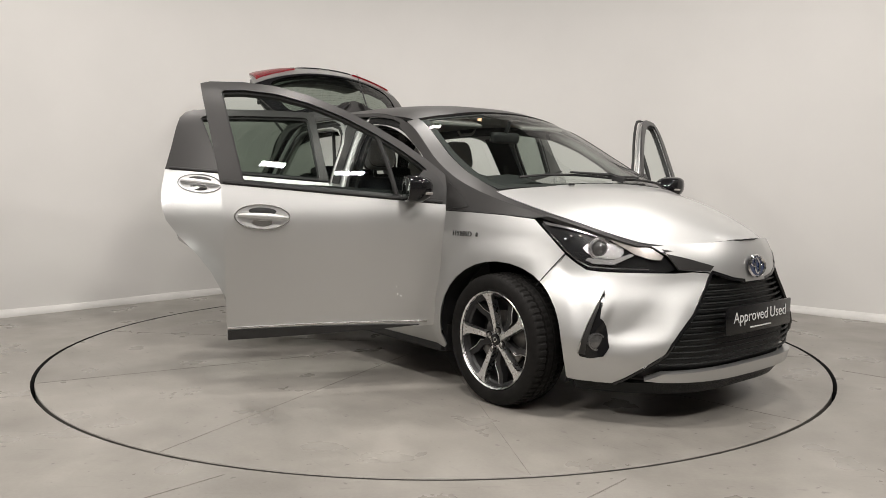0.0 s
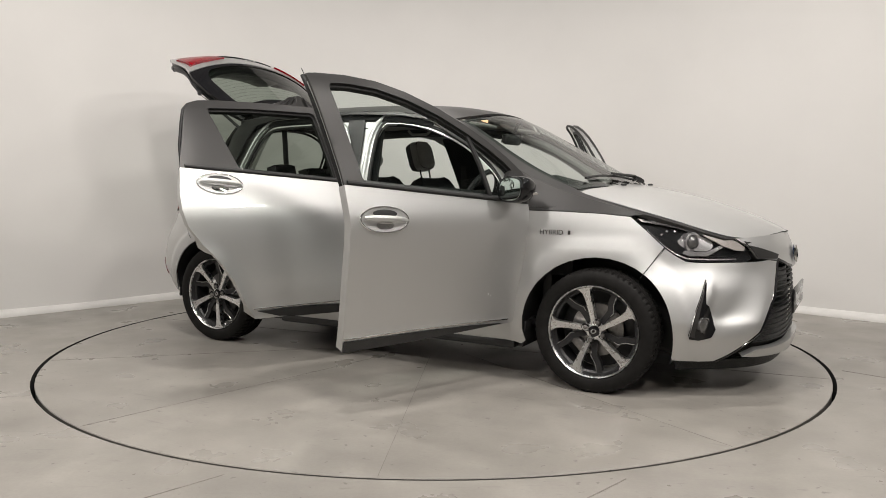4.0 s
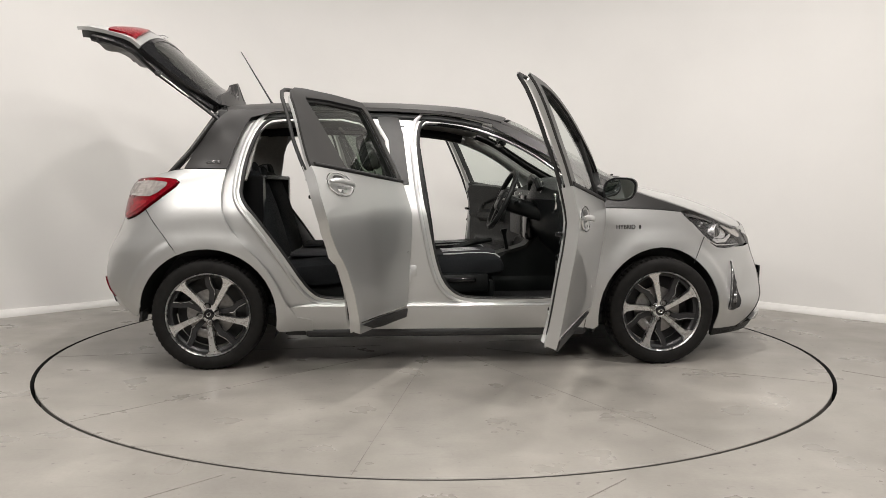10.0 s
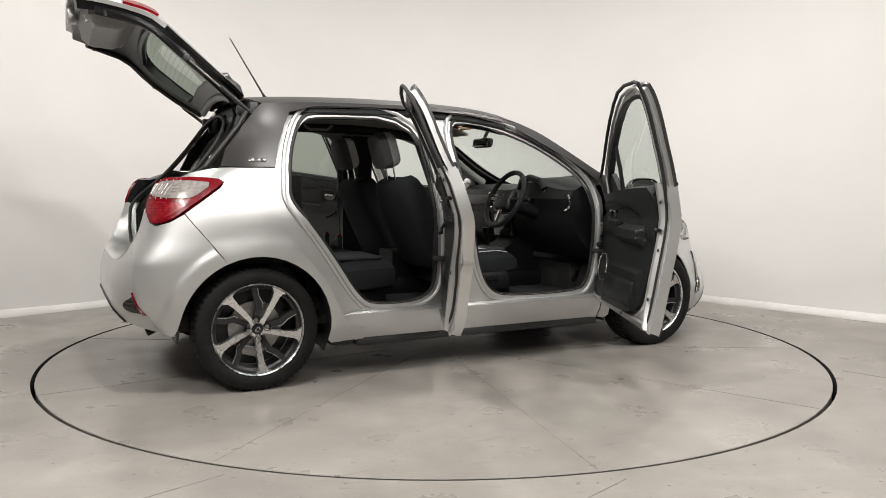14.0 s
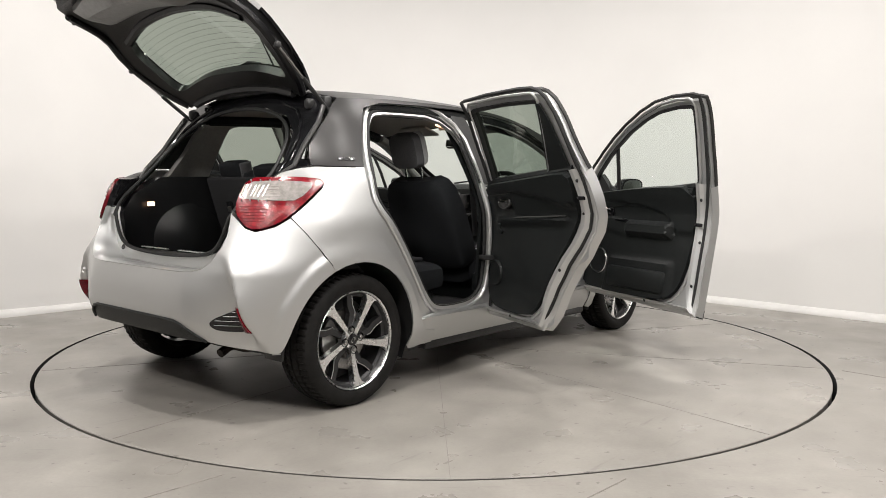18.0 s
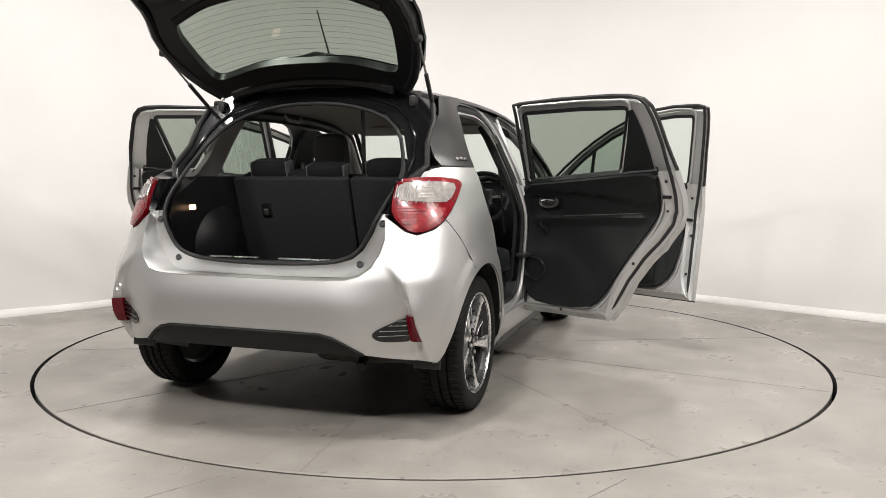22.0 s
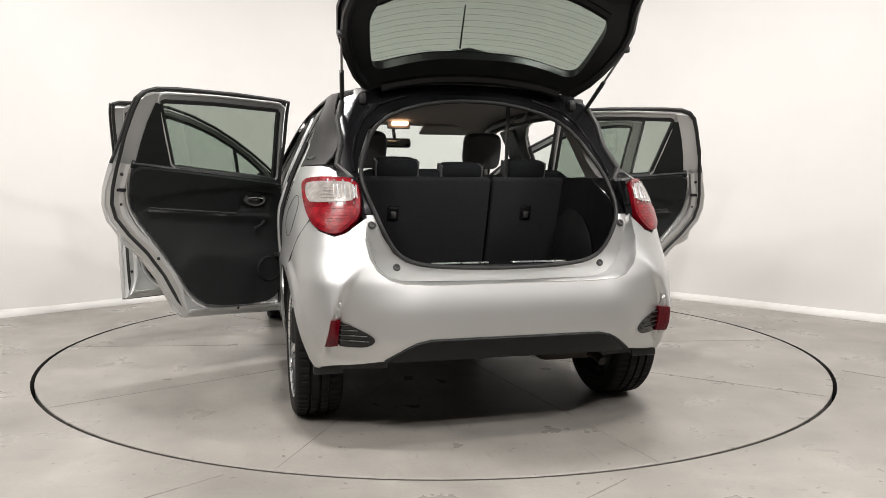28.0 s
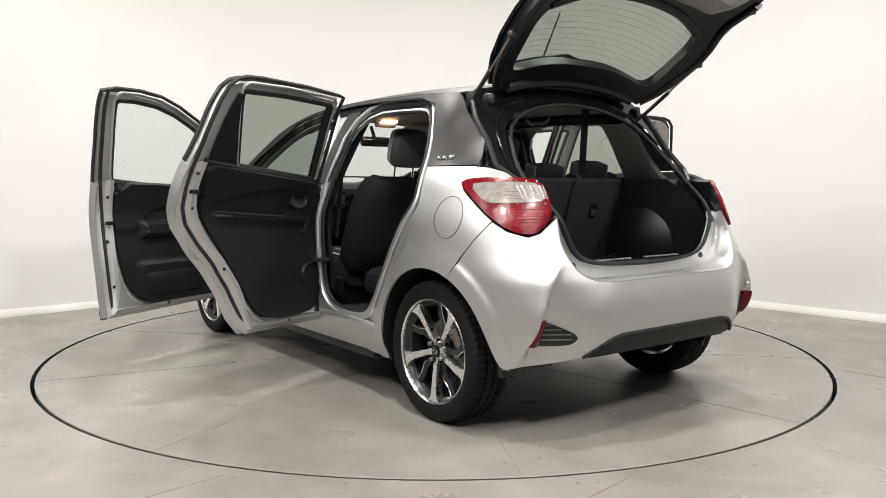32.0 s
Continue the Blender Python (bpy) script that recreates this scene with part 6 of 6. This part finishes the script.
def cabin():
    part("cabin_floor", box_at(-0.98, 0.95, -0.70, 0.70, 0.285, 0.325, 0.01), CARPET, CAR, "dark carpeted cabin floor")
    part("tunnel", box_at(-0.7, 0.9, -0.11, 0.11, 0.31, 0.44, 0.04), TRIM, CAR)
    part("console", loft([[(x, y, z) for y, z in ((-0.10, 0.40), (-0.11, h - 0.02), (-0.09, h), (0.09, h), (0.11, h - 0.02), (0.10, 0.40))] for x, h in ((-0.25, 0.60), (0.05, 0.58), (0.4, 0.56), (0.6, 0.62), (0.72, 0.75), (0.80, 0.86))]), TRIM, CAR, "black centre console")
    part("gear_lever", sweep([(0.50, 0.0, 0.58), (0.48, 0.0, 0.68), (0.475, 0.0, 0.72)], [0.012, 0.012, 0.024], 10), TRIM, CAR)
    part("hand_brake", sweep([(0.15, 0.02, 0.59), (0.28, 0.02, 0.63), (0.40, 0.02, 0.65)], [0.02, 0.018, 0.016], 8), TRIM, CAR)
    for y in (-0.04, 0.05):
        part("cup_holder", moved(lathe([(0.036, 0.0), (0.04, 0.006), (0.044, 0.0)], 24), Matrix.Translation((0.32, y, 0.572))), CHROME, CAR)
    front_seat(-0.335)
    front_seat(0.335)
    # rear bench
    rs = part("rear_bench", cushion([(-0.44, -0.62, 0.62, 0.46, 0.56, 0), (-0.47, -0.66, 0.66, 0.42, 0.595, 0), (-0.65, -0.67, 0.67, 0.40, 0.60, 0), (-0.90, -0.66, 0.66, 0.40, 0.57, 0), (-0.96, -0.64, 0.64, 0.42, 0.55, 0)]), FABRIC, CAR, "dark cloth rear bench")
    part("bench_base", box_at(-0.95, -0.50, -0.62, 0.62, 0.32, 0.44, 0.02), TRIM, rs)
    for y in (-0.36, 0.36):
        part("bench_centre", moved(rbox(0.36, 0.34, 0.02, 0.009), Matrix.Translation((-0.67, y, 0.60))), FABRIC_GREY, rs)
    for y, w in ((-0.375, 0.47), (0.225, 0.72)):
        bk = lean_block(-0.93, y, 0.54, w, 0.56, 0.15, 17, FABRIC, "rear_seat_back", "dark cloth folding rear seat back")
        bk.parent = CAR
        part("back_board", moved(rbox(0.05, w - 0.006, 0.50, 0.015, 3), Matrix.Translation((-1.085, y, 0.805)) @ Matrix.Rotation(radians(-17), 4, "Y")), CARPET, bk, "black felt seat back board")
        yl = -0.322 if w < 0.5 else 0.336
        part("release_plate", moved(rbox(0.014, 0.055, 0.075, 0.006), Matrix.Translation((-1.131, yl, 0.875)) @ Matrix.Rotation(radians(-17), 4, "Y")), GLOSS, bk)
        part("release_lever", moved(rbox(0.014, 0.026, 0.034, 0.005), Matrix.Translation((-1.140, yl, 0.867)) @ Matrix.Rotation(radians(-17), 4, "Y")), STEEL, bk, "grey release lever")
    for y, w, h in ((-0.316, 0.20, 0.098), (0.005, 0.20, 0.078), (0.318, 0.20, 0.100)):
        m = Matrix.Translation((-1.10, y, 1.04)) @ Matrix.Rotation(radians(-12), 4, "Y")
        part("rear_headrest", moved(cushion([(-0.05, -w * 0.38, w * 0.38, 0.02, h - 0.02, 0), (-0.04, -w * 0.48, w * 0.48, 0.005, h - 0.005, 0), (0.0, -w / 2, w / 2, 0.0, h, 0), (0.04, -w * 0.48, w * 0.48, 0.005, h - 0.005, 0), (0.05, -w * 0.38, w * 0.38, 0.02, h - 0.02, 0)]), m), FABRIC, CAR, "low dark rear head restraint")
        for k in (-1, 1):
            part("restraint_end", moved(rbox(0.075, 0.012, h * 0.75, 0.005), m @ Matrix.Translation((0, k * w * 0.495, h / 2))), HEAD_GREY, CAR)
    # dashboard
    prof = [(1.22, 0.97), (1.05, 1.01), (0.86, 1.0), (0.80, 0.97), (0.775, 0.92), (0.79, 0.84), (0.80, 0.74), (0.86, 0.66), (0.98, 0.55), (1.22, 0.55)]
    rings = []
    for y in np.linspace(-0.70, 0.70, 23):
        bulge = 0.05 * math.exp(-((y + 0.36) / 0.17) ** 2)
        back = 0.06 * (abs(y) / 0.7) ** 3
        rings.append([(x + back - (bulge * 0.7 if x < 0.9 and z > 0.85 else 0), y, z + (bulge if z > 0.95 else 0)) for x, z in prof])
    dash = part("dashboard", loft(rings), TRIM, CAR, "black dashboard")
    part("screen", moved(rbox(0.02, 0.22, 0.12, 0.008), Matrix.Translation((0.775, 0.0, 0.88)) @ Matrix.Rotation(radians(-8), 4, "Y")), GLOSS, dash, "dark centre screen")
    part("centre_stack", moved(rbox(0.05, 0.24, 0.16, 0.02), Matrix.Translation((0.80, 0, 0.73))), GLOSS, dash)
    for y in (-0.64, -0.16, 0.16, 0.64):
        m = Matrix.Translation((0.785 + 0.05 * (abs(y) > 0.5), y, 0.90)) @ Matrix.Rotation(radians(-90), 4, "Y")
        v = part("air_vent", moved(lathe([(0.044, -0.01), (0.047, 0.004), (0.054, 0.006), (0.058, -0.004)], 32), m), CHROME, dash, "round air vent with bright ring")
        for k in (-0.02, 0.0, 0.02):
            part("vent_blade", moved(rbox(0.012, 0.085, 0.005, 0.002), Matrix.Translation((0.79 + 0.05 * (abs(y) > 0.5), y, 0.90 + k))), TRIM, v)
    part("instrument_hood", sweep([(0.78, -0.50, 0.98), (0.77, -0.46, 1.03), (0.765, -0.36, 1.05), (0.77, -0.26, 1.03), (0.78, -0.22, 0.98)], 0.022, 10), TRIM, dash)
    for y in (-0.43, -0.29):
        part("dial", moved(lathe([(0, 0.0), (0.05, 0.002), (0.056, 0.008), (0.06, 0.0)], 28), Matrix.Translation((0.80, y, 0.97)) @ Matrix.Rotation(radians(-80), 4, "Y")), GLOSS, dash)
        part("dial_ring", moved(lathe([(0.052, 0.006), (0.055, 0.011), (0.058, 0.006)], 28), Matrix.Translation((0.80, y, 0.97)) @ Matrix.Rotation(radians(-80), 4, "Y")), CHROME, dash)
    part("trim_strip", box_at(0.765, 0.785, 0.14, 0.60, 0.86, 0.93, 0.008), SATIN, dash, "dark satin dashboard strip")
    part("glove_box", box_at(0.785, 0.83, 0.18, 0.60, 0.66, 0.82, 0.012), TRIM, dash)
    dash.matrix_local = Matrix.Translation((-0.17, 0, 0.005))
    # steering wheel, on the right
    wm = Matrix.Translation((0.41, -0.36, 0.92)) @ Matrix.Rotation(radians(-65), 4, "Y")
    ring = [(0.182 * math.cos(a), 0.182 * math.sin(a), 0) for a in np.linspace(0, 2 * math.pi, 41)]
    sw = part("steering_wheel", moved(sweep(ring + [ring[1]], 0.016, 10), wm), TRIM, CAR, "black three-spoke steering wheel")
    part("wheel_pad", moved(rbox(0.14, 0.17, 0.06, 0.028, 3), wm @ Matrix.Translation((-0.005, 0, -0.005))), TRIM, sw)
    part("pad_mark", moved(lathe([(0.014, 0.026), (0.017, 0.029), (0.020, 0.026)], 24), wm), CHROME, sw)
    for a in (90, -90, 180):
        q = radians(a)
        part("wheel_spoke", moved(sweep([(0.05 * math.cos(q), 0.05 * math.sin(q), 0), (0.175 * math.cos(q), 0.175 * math.sin(q), 0)], [0.026, 0.016], 8, flat=0.45), wm), GLOSS, sw)
        part("spoke_insert", moved(sweep([(0.075 * math.cos(q), 0.075 * math.sin(q), 0.010), (0.15 * math.cos(q), 0.15 * math.sin(q), 0.008)], [0.008, 0.005], 6, flat=0.5), wm), STEEL, sw, "satin silver spoke insert")
    part("column", sweep([(0.44, -0.36, 0.90), (0.80, -0.36, 0.79)], 0.05, 12), TRIM, sw)
    for k in (-1, 1):
        part("stalk", sweep([(0.48, -0.36 + k * 0.04, 0.90), (0.48, -0.36 + k * 0.17, 0.92)], 0.009, 8), TRIM, sw)
    for y in (-0.30, -0.42):
        part("pedal", moved(rbox(0.02, 0.06, 0.08, 0.008), Matrix.Translation((0.90, y, 0.42)) @ Matrix.Rotation(radians(30), 4, "Y")), GLOSS, CAR)
    part("firewall", box_at(0.95, 1.0, -0.70, 0.70, 0.30, 0.95, 0.01), BLACK, CAR)
    # roof fittings
    mm = Matrix.Translation((0.455, 0.0, 1.285))
    part("interior_mirror", moved(rbox(0.04, 0.22, 0.065, 0.02, 3), mm @ Matrix.Rotation(radians(12), 4, "Y")), BLACK, CAR, "black interior mirror")
    part("mirror_face", moved(rbox(0.004, 0.20, 0.052, 0.0015), mm @ Matrix.Rotation(radians(12), 4, "Y") @ Matrix.Translation((-0.022, 0, 0))), MIRROR, CAR)
    part("mirror_stem", sweep([(0.455, 0, 1.30), (0.50, 0, 1.385)], 0.012, 8), BLACK, CAR)
    part("dome_lamp", moved(rbox(0.05, 0.11, 0.02, 0.006), Matrix.Translation((0.29, 0, 1.402)) @ Matrix.Rotation(radians(10), 4, "Y")), DOME, CAR, "lit dome lamp")
    # Added block that keeps the lit dome lamp from showing through the windscreen.
    part("dome_screen", moved(rbox(0.022, 0.15, 0.040, 0.008), Matrix.Translation((0.333, 0, 1.390)) @ Matrix.Rotation(radians(10), 4, "Y")), LINER, CAR, "pale block added to hide the dome lamp from ahead")
    for y in (-0.34, 0.34):
        part("sun_visor", moved(rbox(0.15, 0.36, 0.018, 0.008), Matrix.Translation((0.36, y, 1.372)) @ Matrix.Rotation(radians(18), 4, "Y")), LINER, CAR, "pale sun visor")
    for s in (-1, 1):
        rail = [Vector(side(x, edge_z(x) - 0.05, s)) + Vector((0, -s * 0.07, 0)) for x in np.linspace(-1.12, 0.25, 12)]
        part("roof_rail_trim", sweep(rail, 0.036, 10, up=(0, 0, 1)), TRIM, CAR, "dark trim along the roof's side")
        post = [Vector(side(x, edge_z(x) - 0.05, s)) + Vector((0, -s * 0.075, 0)) for x in np.linspace(0.28, 0.86, 9)]
        part("windscreen_pillar_trim", sweep(post, 0.028, 10, up=(0, 0, 1)), PILLAR, CAR, "grey inner windscreen pillar trim")
        for hx, zs in ((-0.178, (0.735, 0.505)), (0.812, (0.75, 0.50))):
            for z in zs:
                h = part("door_hinge", moved(rbox(0.035, 0.05, 0.075, 0.006), Matrix.Translation(Vector(side(hx, z, s)) + Vector((0, -s * 0.045, 0)))), SILVER, CAR)
                for k in (-0.022, 0.022):
                    part("hinge_bolt", moved(lathe([(0, 0.004), (0.006, 0.004), (0.008, 0.0)], 6), Matrix.Translation(Vector(side(hx - 0.006, z + k, s)) + Vector((0, -s * 0.019, 0))) @ Vector((0, s, 0)).to_track_quat("Z", "Y").to_matrix().to_4x4()), STEEL, h)
            z = sum(zs) / 2
            part("wiring_boot", sweep([Vector(side(hx, z + 0.03, s)) + Vector((-0.01, -s * 0.03, 0)), Vector(side(hx, z + 0.03, s)) + Vector((-0.015, s * 0.012, -0.004))], 0.016, 10), RUBBER, CAR, "black wiring boot on the pillar")
        part("grab_handle", sweep([(-0.62, s * 0.53, 1.40), (-0.58, s * 0.52, 1.372), (-0.46, s * 0.52, 1.372), (-0.42, s * 0.53, 1.40)], 0.010, 8), LINER, CAR)
        part("seat_belt", moved(rbox(0.046, 0.003, 0.62, 0.001), Matrix.Translation((-0.215, s * 0.645, 1.03)) @ Matrix.Rotation(radians(s * 6), 4, "X")), BLACK, CAR, "black seat belt")
        part("belt_buckle", moved(rbox(0.03, 0.02, 0.08, 0.006), Matrix.Translation((-0.60, s * 0.12, 0.66))), TRIM, CAR)
        part("buckle_button", moved(rbox(0.022, 0.015, 0.012, 0.004), Matrix.Translation((-0.60, s * 0.12, 0.703))), RED, CAR, "red buckle button")
        part("belt_guide", moved(rbox(0.05, 0.02, 0.07, 0.008), Matrix.Translation((-0.235, s * 0.612, 1.30))), TRIM, CAR)
    part("rear_belt", moved(rbox(0.045, 0.003, 0.34, 0.001), Matrix.Translation((-1.165, -0.212, 1.23)) @ Matrix.Rotation(radians(-3), 4, "Y")), BLACK, CAR, "black rear seat belt")
    part("belt_anchor", moved(rbox(0.07, 0.08, 0.02, 0.008), Matrix.Translation((-1.17, -0.21, 1.405))), BLACK, CAR)


cabin()


# ---- small outside parts ----
def written(name, body, size, m, mat, parent, label, depth=0.001):
    cu = bpy.data.curves.new(name, "FONT")
    cu.body, cu.size, cu.extrude, cu.align_x, cu.align_y = body, size, depth, "CENTER", "CENTER"
    tmp = bpy.data.objects.new(name, cu)
    scene.collection.objects.link(tmp)
    dg = bpy.context.evaluated_depsgraph_get()
    me = bpy.data.meshes.new_from_object(tmp.evaluated_get(dg))
    bpy.data.objects.remove(tmp)
    me.materials.clear()
    me.materials.append(mat)
    ob = new(name, me)
    ob.parent = parent
    ob.matrix_local = m
    return tagged(ob, label)


def frame_on(fn, a, b, s):
    """A pose on the body with its x along the flank towards the right of somebody facing it, its z outwards."""
    c = Vector(fn(a, b))
    up_ = (Vector(fn(a, b + 0.01)) - Vector(fn(a, b - 0.01))).normalized()
    al = (Vector(fn(a + 0.01, b)) - Vector(fn(a - 0.01, b))).normalized()
    if s > 0:
        al = -al
    out = al.cross(up_).normalized()
    up_ = out.cross(al).normalized()
    m = Matrix((al, up_, out)).transposed().to_4x4()
    m.translation = c + out * 0.002
    return m


def details():
    for s in (-1, 1):
        fn = lambda x, z, s=s: side(x, z, s)
        m = frame_on(fn, 1.035, 0.778, s)
        written("wing_badge", "HYBRID", 0.034, m, BADGE, CAR, "bright wing badge lettering", 0.002)
        m2 = frame_on(fn, 1.035 + 0.086, 0.778, s) if s < 0 else frame_on(fn, 1.035 - 0.086, 0.778, s)
        part("badge_mark", moved(rbox(0.012, 0.020, 0.004, 0.0015), m2), BADGE, CAR)
        m3 = frame_on(fn, -1.227, 1.125, s)
        for k in range(3):
            part("pillar_badge", moved(rbox(0.024, 0.016, 0.004, 0.0015), m3 @ Matrix.Translation(((k - 1) * 0.03, 0, 0))), BADGE, CAR, "small bright pillar badge")
        # tail lamp clear band and light bars
        clear = rounded([ty(-0.590, 1.010), ty(-0.66, 1.016), tx(-1.52, 1.016), tx(-1.44, 1.008), tx(-1.535, 0.936), tx(-1.60, 0.934), ty(-0.66, 0.938), ty(-0.590, 0.945)], 1)
        band = part("lamp_clear_band", left_of(panel(tail_fn, clear, step=0.025, inset=-0.0145, thick=0.01), s), CLEAR, TAIL_LAMPS[s], "clear band of the tail lamp")
        def lens_at(y, z, h):
            a, c = ty(-y, z)
            p = Vector(tail_fn(a, c))
            n = (Vector(tail_fn(a + 0.01, c)) - p).cross(Vector(tail_fn(a, c + 0.01)) - p).normalized()
            return p + (n if n.x < 0 else -n) * h
        for z in (0.954, 0.967, 0.980, 0.993):
            row = [lens_at(y, z, 0.0155) for y in np.linspace(0.668, 0.715 - (z - 0.95) * 0.4, 8)]
            part("lamp_rib", left_of(sweep(row, 0.0015, 6), s), CLEAR_BRIGHT, band)
        for y, w, mat in ((0.588, 0.0022, CLEAR_BRIGHT), (0.598, 0.0045, REFLECTOR), (0.611, 0.0022, CLEAR_BRIGHT), (0.628, 0.003, REFLECTOR), (0.638, 0.0022, CLEAR_BRIGHT), (0.652, 0.0035, REFLECTOR), (0.666, 0.003, CLEAR_BRIGHT)):
            row = [lens_at(y, z, 0.0150) for z in np.linspace(0.951, 1.000, 5)]
            part("lamp_divider", left_of(sweep(row, w, 6), s), mat, band)
        # Small bright boxes in place of the reflections of lamps on the lens.
        for y in (0.600, 0.632, 0.660, 0.684):
            for z in (1.016, 0.935):
                p = lens_at(y, z, 0.014)
                part("lamp_glint", left_of(moved(rbox(0.004, 0.007, 0.011, 0.0015), Matrix.Translation(p)), s), REFLECTOR, TAIL_LAMPS[s])
        core_ = rounded([ty(-0.595, 0.925), ty(-0.65, 0.920), tx(-1.62, 0.916), tx(-1.555, 0.912), tx(-1.62, 0.866), ty(-0.70, 0.838), ty(-0.683, 0.828), ty(-0.645, 0.840), ty(-0.597, 0.888)], 1)
        part("lamp_core", left_of(panel(tail_fn, core_, step=0.02, inset=-0.0135, thick=0.006), s), RED_CORE, TAIL_LAMPS[s], "bright red faceted lens")
        for z in np.linspace(0.850, 0.912, 6):
            row = [lens_at(y, z, 0.0138) for y in np.linspace(0.625 - (z - 0.845) * 0.4, 0.70, 8)]
            part("lens_ridge", left_of(sweep(row, 0.0012, 6), s), RED, TAIL_LAMPS[s])
        seam = [(x, z) for x, z in ((1.551, 0.713), (1.50, 0.63), (1.462, 0.57))]
        part("bumper_joint", chain(seam, 0.0022, s, -0.0005, False), RUBBER, CAR)
        part("rear_joint", chain([(-1.58, 0.867), (-1.53, 0.80), (-1.47, 0.725), (-1.42, 0.657)], 0.0022, s, -0.0005, False), RUBBER, CAR)
        part("wing_strip_line", chain([(0.853, 0.889), (1.07, 0.883), (1.25, 0.8745), (1.395, 0.861)], 0.002, s, -0.001, False), RUBBER, CAR)
        part("sill_scuff", box_at(0.10, 0.66, s * 0.715, s * 0.765, 0.366, 0.372, 0.002), STEEL, CAR)
        # striker on the pillar
        part("striker", moved(rbox(0.03, 0.012, 0.045, 0.004), Matrix.Translation((-0.165, s * 0.775, 0.66))), BLACK, CAR)
        part("rear_striker", moved(rbox(0.03, 0.012, 0.045, 0.004), Matrix.Translation((-1.115, s * 0.765, 0.90))), BLACK, CAR)
        part("label_plate", moved(rbox(0.07, 0.004, 0.06, 0.002), Matrix.Translation((-0.165, s * 0.792, 0.535))), SILVER, CAR)
        part("washer_jet", moved(rbox(0.03, 0.02, 0.012, 0.005), Matrix.Translation((1.24, s * 0.28, 1.014))), BLACK, CAR)
    # fuel flap on the left flank
    fl = [(-1.375 + 0.076 * math.cos(a), 0.878 + 0.085 * math.sin(a)) for a in np.linspace(0, 2 * math.pi, 36, endpoint=False)]
    part("fuel_flap_joint", chain(fl, 0.0013, 1, -0.0002), RUBBER, CAR, "thin joint round the fuel flap")
    # plate with lettering
    pl_ = part("plate_board", moved(rbox(0.012, 0.52, 0.118, 0.004), Matrix.Translation((2.092, 0.0, 0.445))), GLOSS, CAR, "black display plate")
    pm = Matrix(((0, 0, 1, 2.0995), (1, 0, 0, 0.0), (0, 1, 0, 0.455), (0, 0, 0, 1)))
    words = [written("plate_lettering", w, 0.068, pm, WHITE_PRINT, pl_, "white lettering", 0.0006) for w in ("Approved", "Used")]
    wide_ = [max(v.co.x for v in o.data.vertices) - min(v.co.x for v in o.data.vertices) for o in words]
    words[0].matrix_local = pm @ Matrix.Translation((-(wide_[1] + 0.02) / 2, 0, 0))
    words[1].matrix_local = pm @ Matrix.Translation(((wide_[0] + 0.02) / 2, 0, 0))
    part("plate_rule", box_at(2.098, 2.0995, -0.08, 0.09, 0.403, 0.409, 0.0005), WHITE_PRINT, pl_)
    # emblem on the nose
    em = Matrix.Translation((2.068, 0, 0.664)) @ Matrix.Rotation(radians(82), 4, "Y") @ Matrix.Scale(1.18, 4)
    e_ = part("emblem", moved(lathe([(0.0, 0.004), (0.042, 0.004), (0.045, 0.0)], 32), em @ Matrix.Diagonal((0.85, 1.2, 1, 1))), BLUE, CAR, "plain blue and chrome oval emblem")
    part("emblem_ring", moved(lathe([(0.040, 0.003), (0.045, 0.009), (0.050, 0.003)], 32), em @ Matrix.Diagonal((0.85, 1.2, 1, 1))), CHROME, e_)
    part("emblem_oval", moved(lathe([(0.018, 0.005), (0.021, 0.008), (0.024, 0.005)], 28), em @ Matrix.Diagonal((1.3, 0.75, 1, 1))), CHROME, e_)
    part("emblem_bar", moved(lathe([(0.028, 0.005), (0.031, 0.008), (0.034, 0.005)], 28), em @ Matrix.Translation((-0.012, 0, 0)) @ Matrix.Diagonal((0.5, 1.3, 1, 1))), CHROME, e_)
    # wipers and aerial
    for y0, y1, x0, x1 in ((-0.50, 0.14, 1.10, 1.165), (0.10, 0.60, 1.185, 1.12)):
        pts = []
        for f in np.linspace(0, 1, 9):
            x, y = x0 + (x1 - x0) * f, y0 + (y1 - y0) * f
            ye = abs(side(x, edge_z(x))[1])
            pts.append(Vector((x, y, top(x, y / ye)[2] + 0.014)))
        w_ = part("wiper", sweep(pts, 0.007, 6), BLACK, CAR, "black windscreen wiper")
        q = pts[8] if y0 < 0 else pts[0]
        part("wiper_arm", sweep([q + Vector((0.05, 0.02, -0.005)), q + Vector((0.02, -0.05, 0.018)), pts[4] + Vector((0.008, 0, 0.014))], [0.013, 0.010, 0.006], 6), BLACK, w_)
    part("aerial", sweep([(-1.00, 0.0, 1.495), (-1.02, 0.0, 1.53), (-1.20, 0.01, 1.832)], [0.014, 0.006, 0.003], 8), BLACK, CAR, "thin black roof aerial")


details()
# ---- the turning ----
AXIS = Vector((0.0196, -0.1757, 0.0))              # the turntable's axis in the car's own space
TURN0, RATE = -52.088, 5.601                       # degrees at the start, degrees a second


def motions():
    rows, deck = [], []
    for t in range(0, 33):
        turn = Matrix.Rotation(radians(TURN0 + RATE * t), 4, "Z")
        rows.append((float(t), turn @ Matrix.Translation(-AXIS)))
        deck.append((float(t), turn))
    walk(CAR, rows)
    walk(TABLE, deck)


motions()
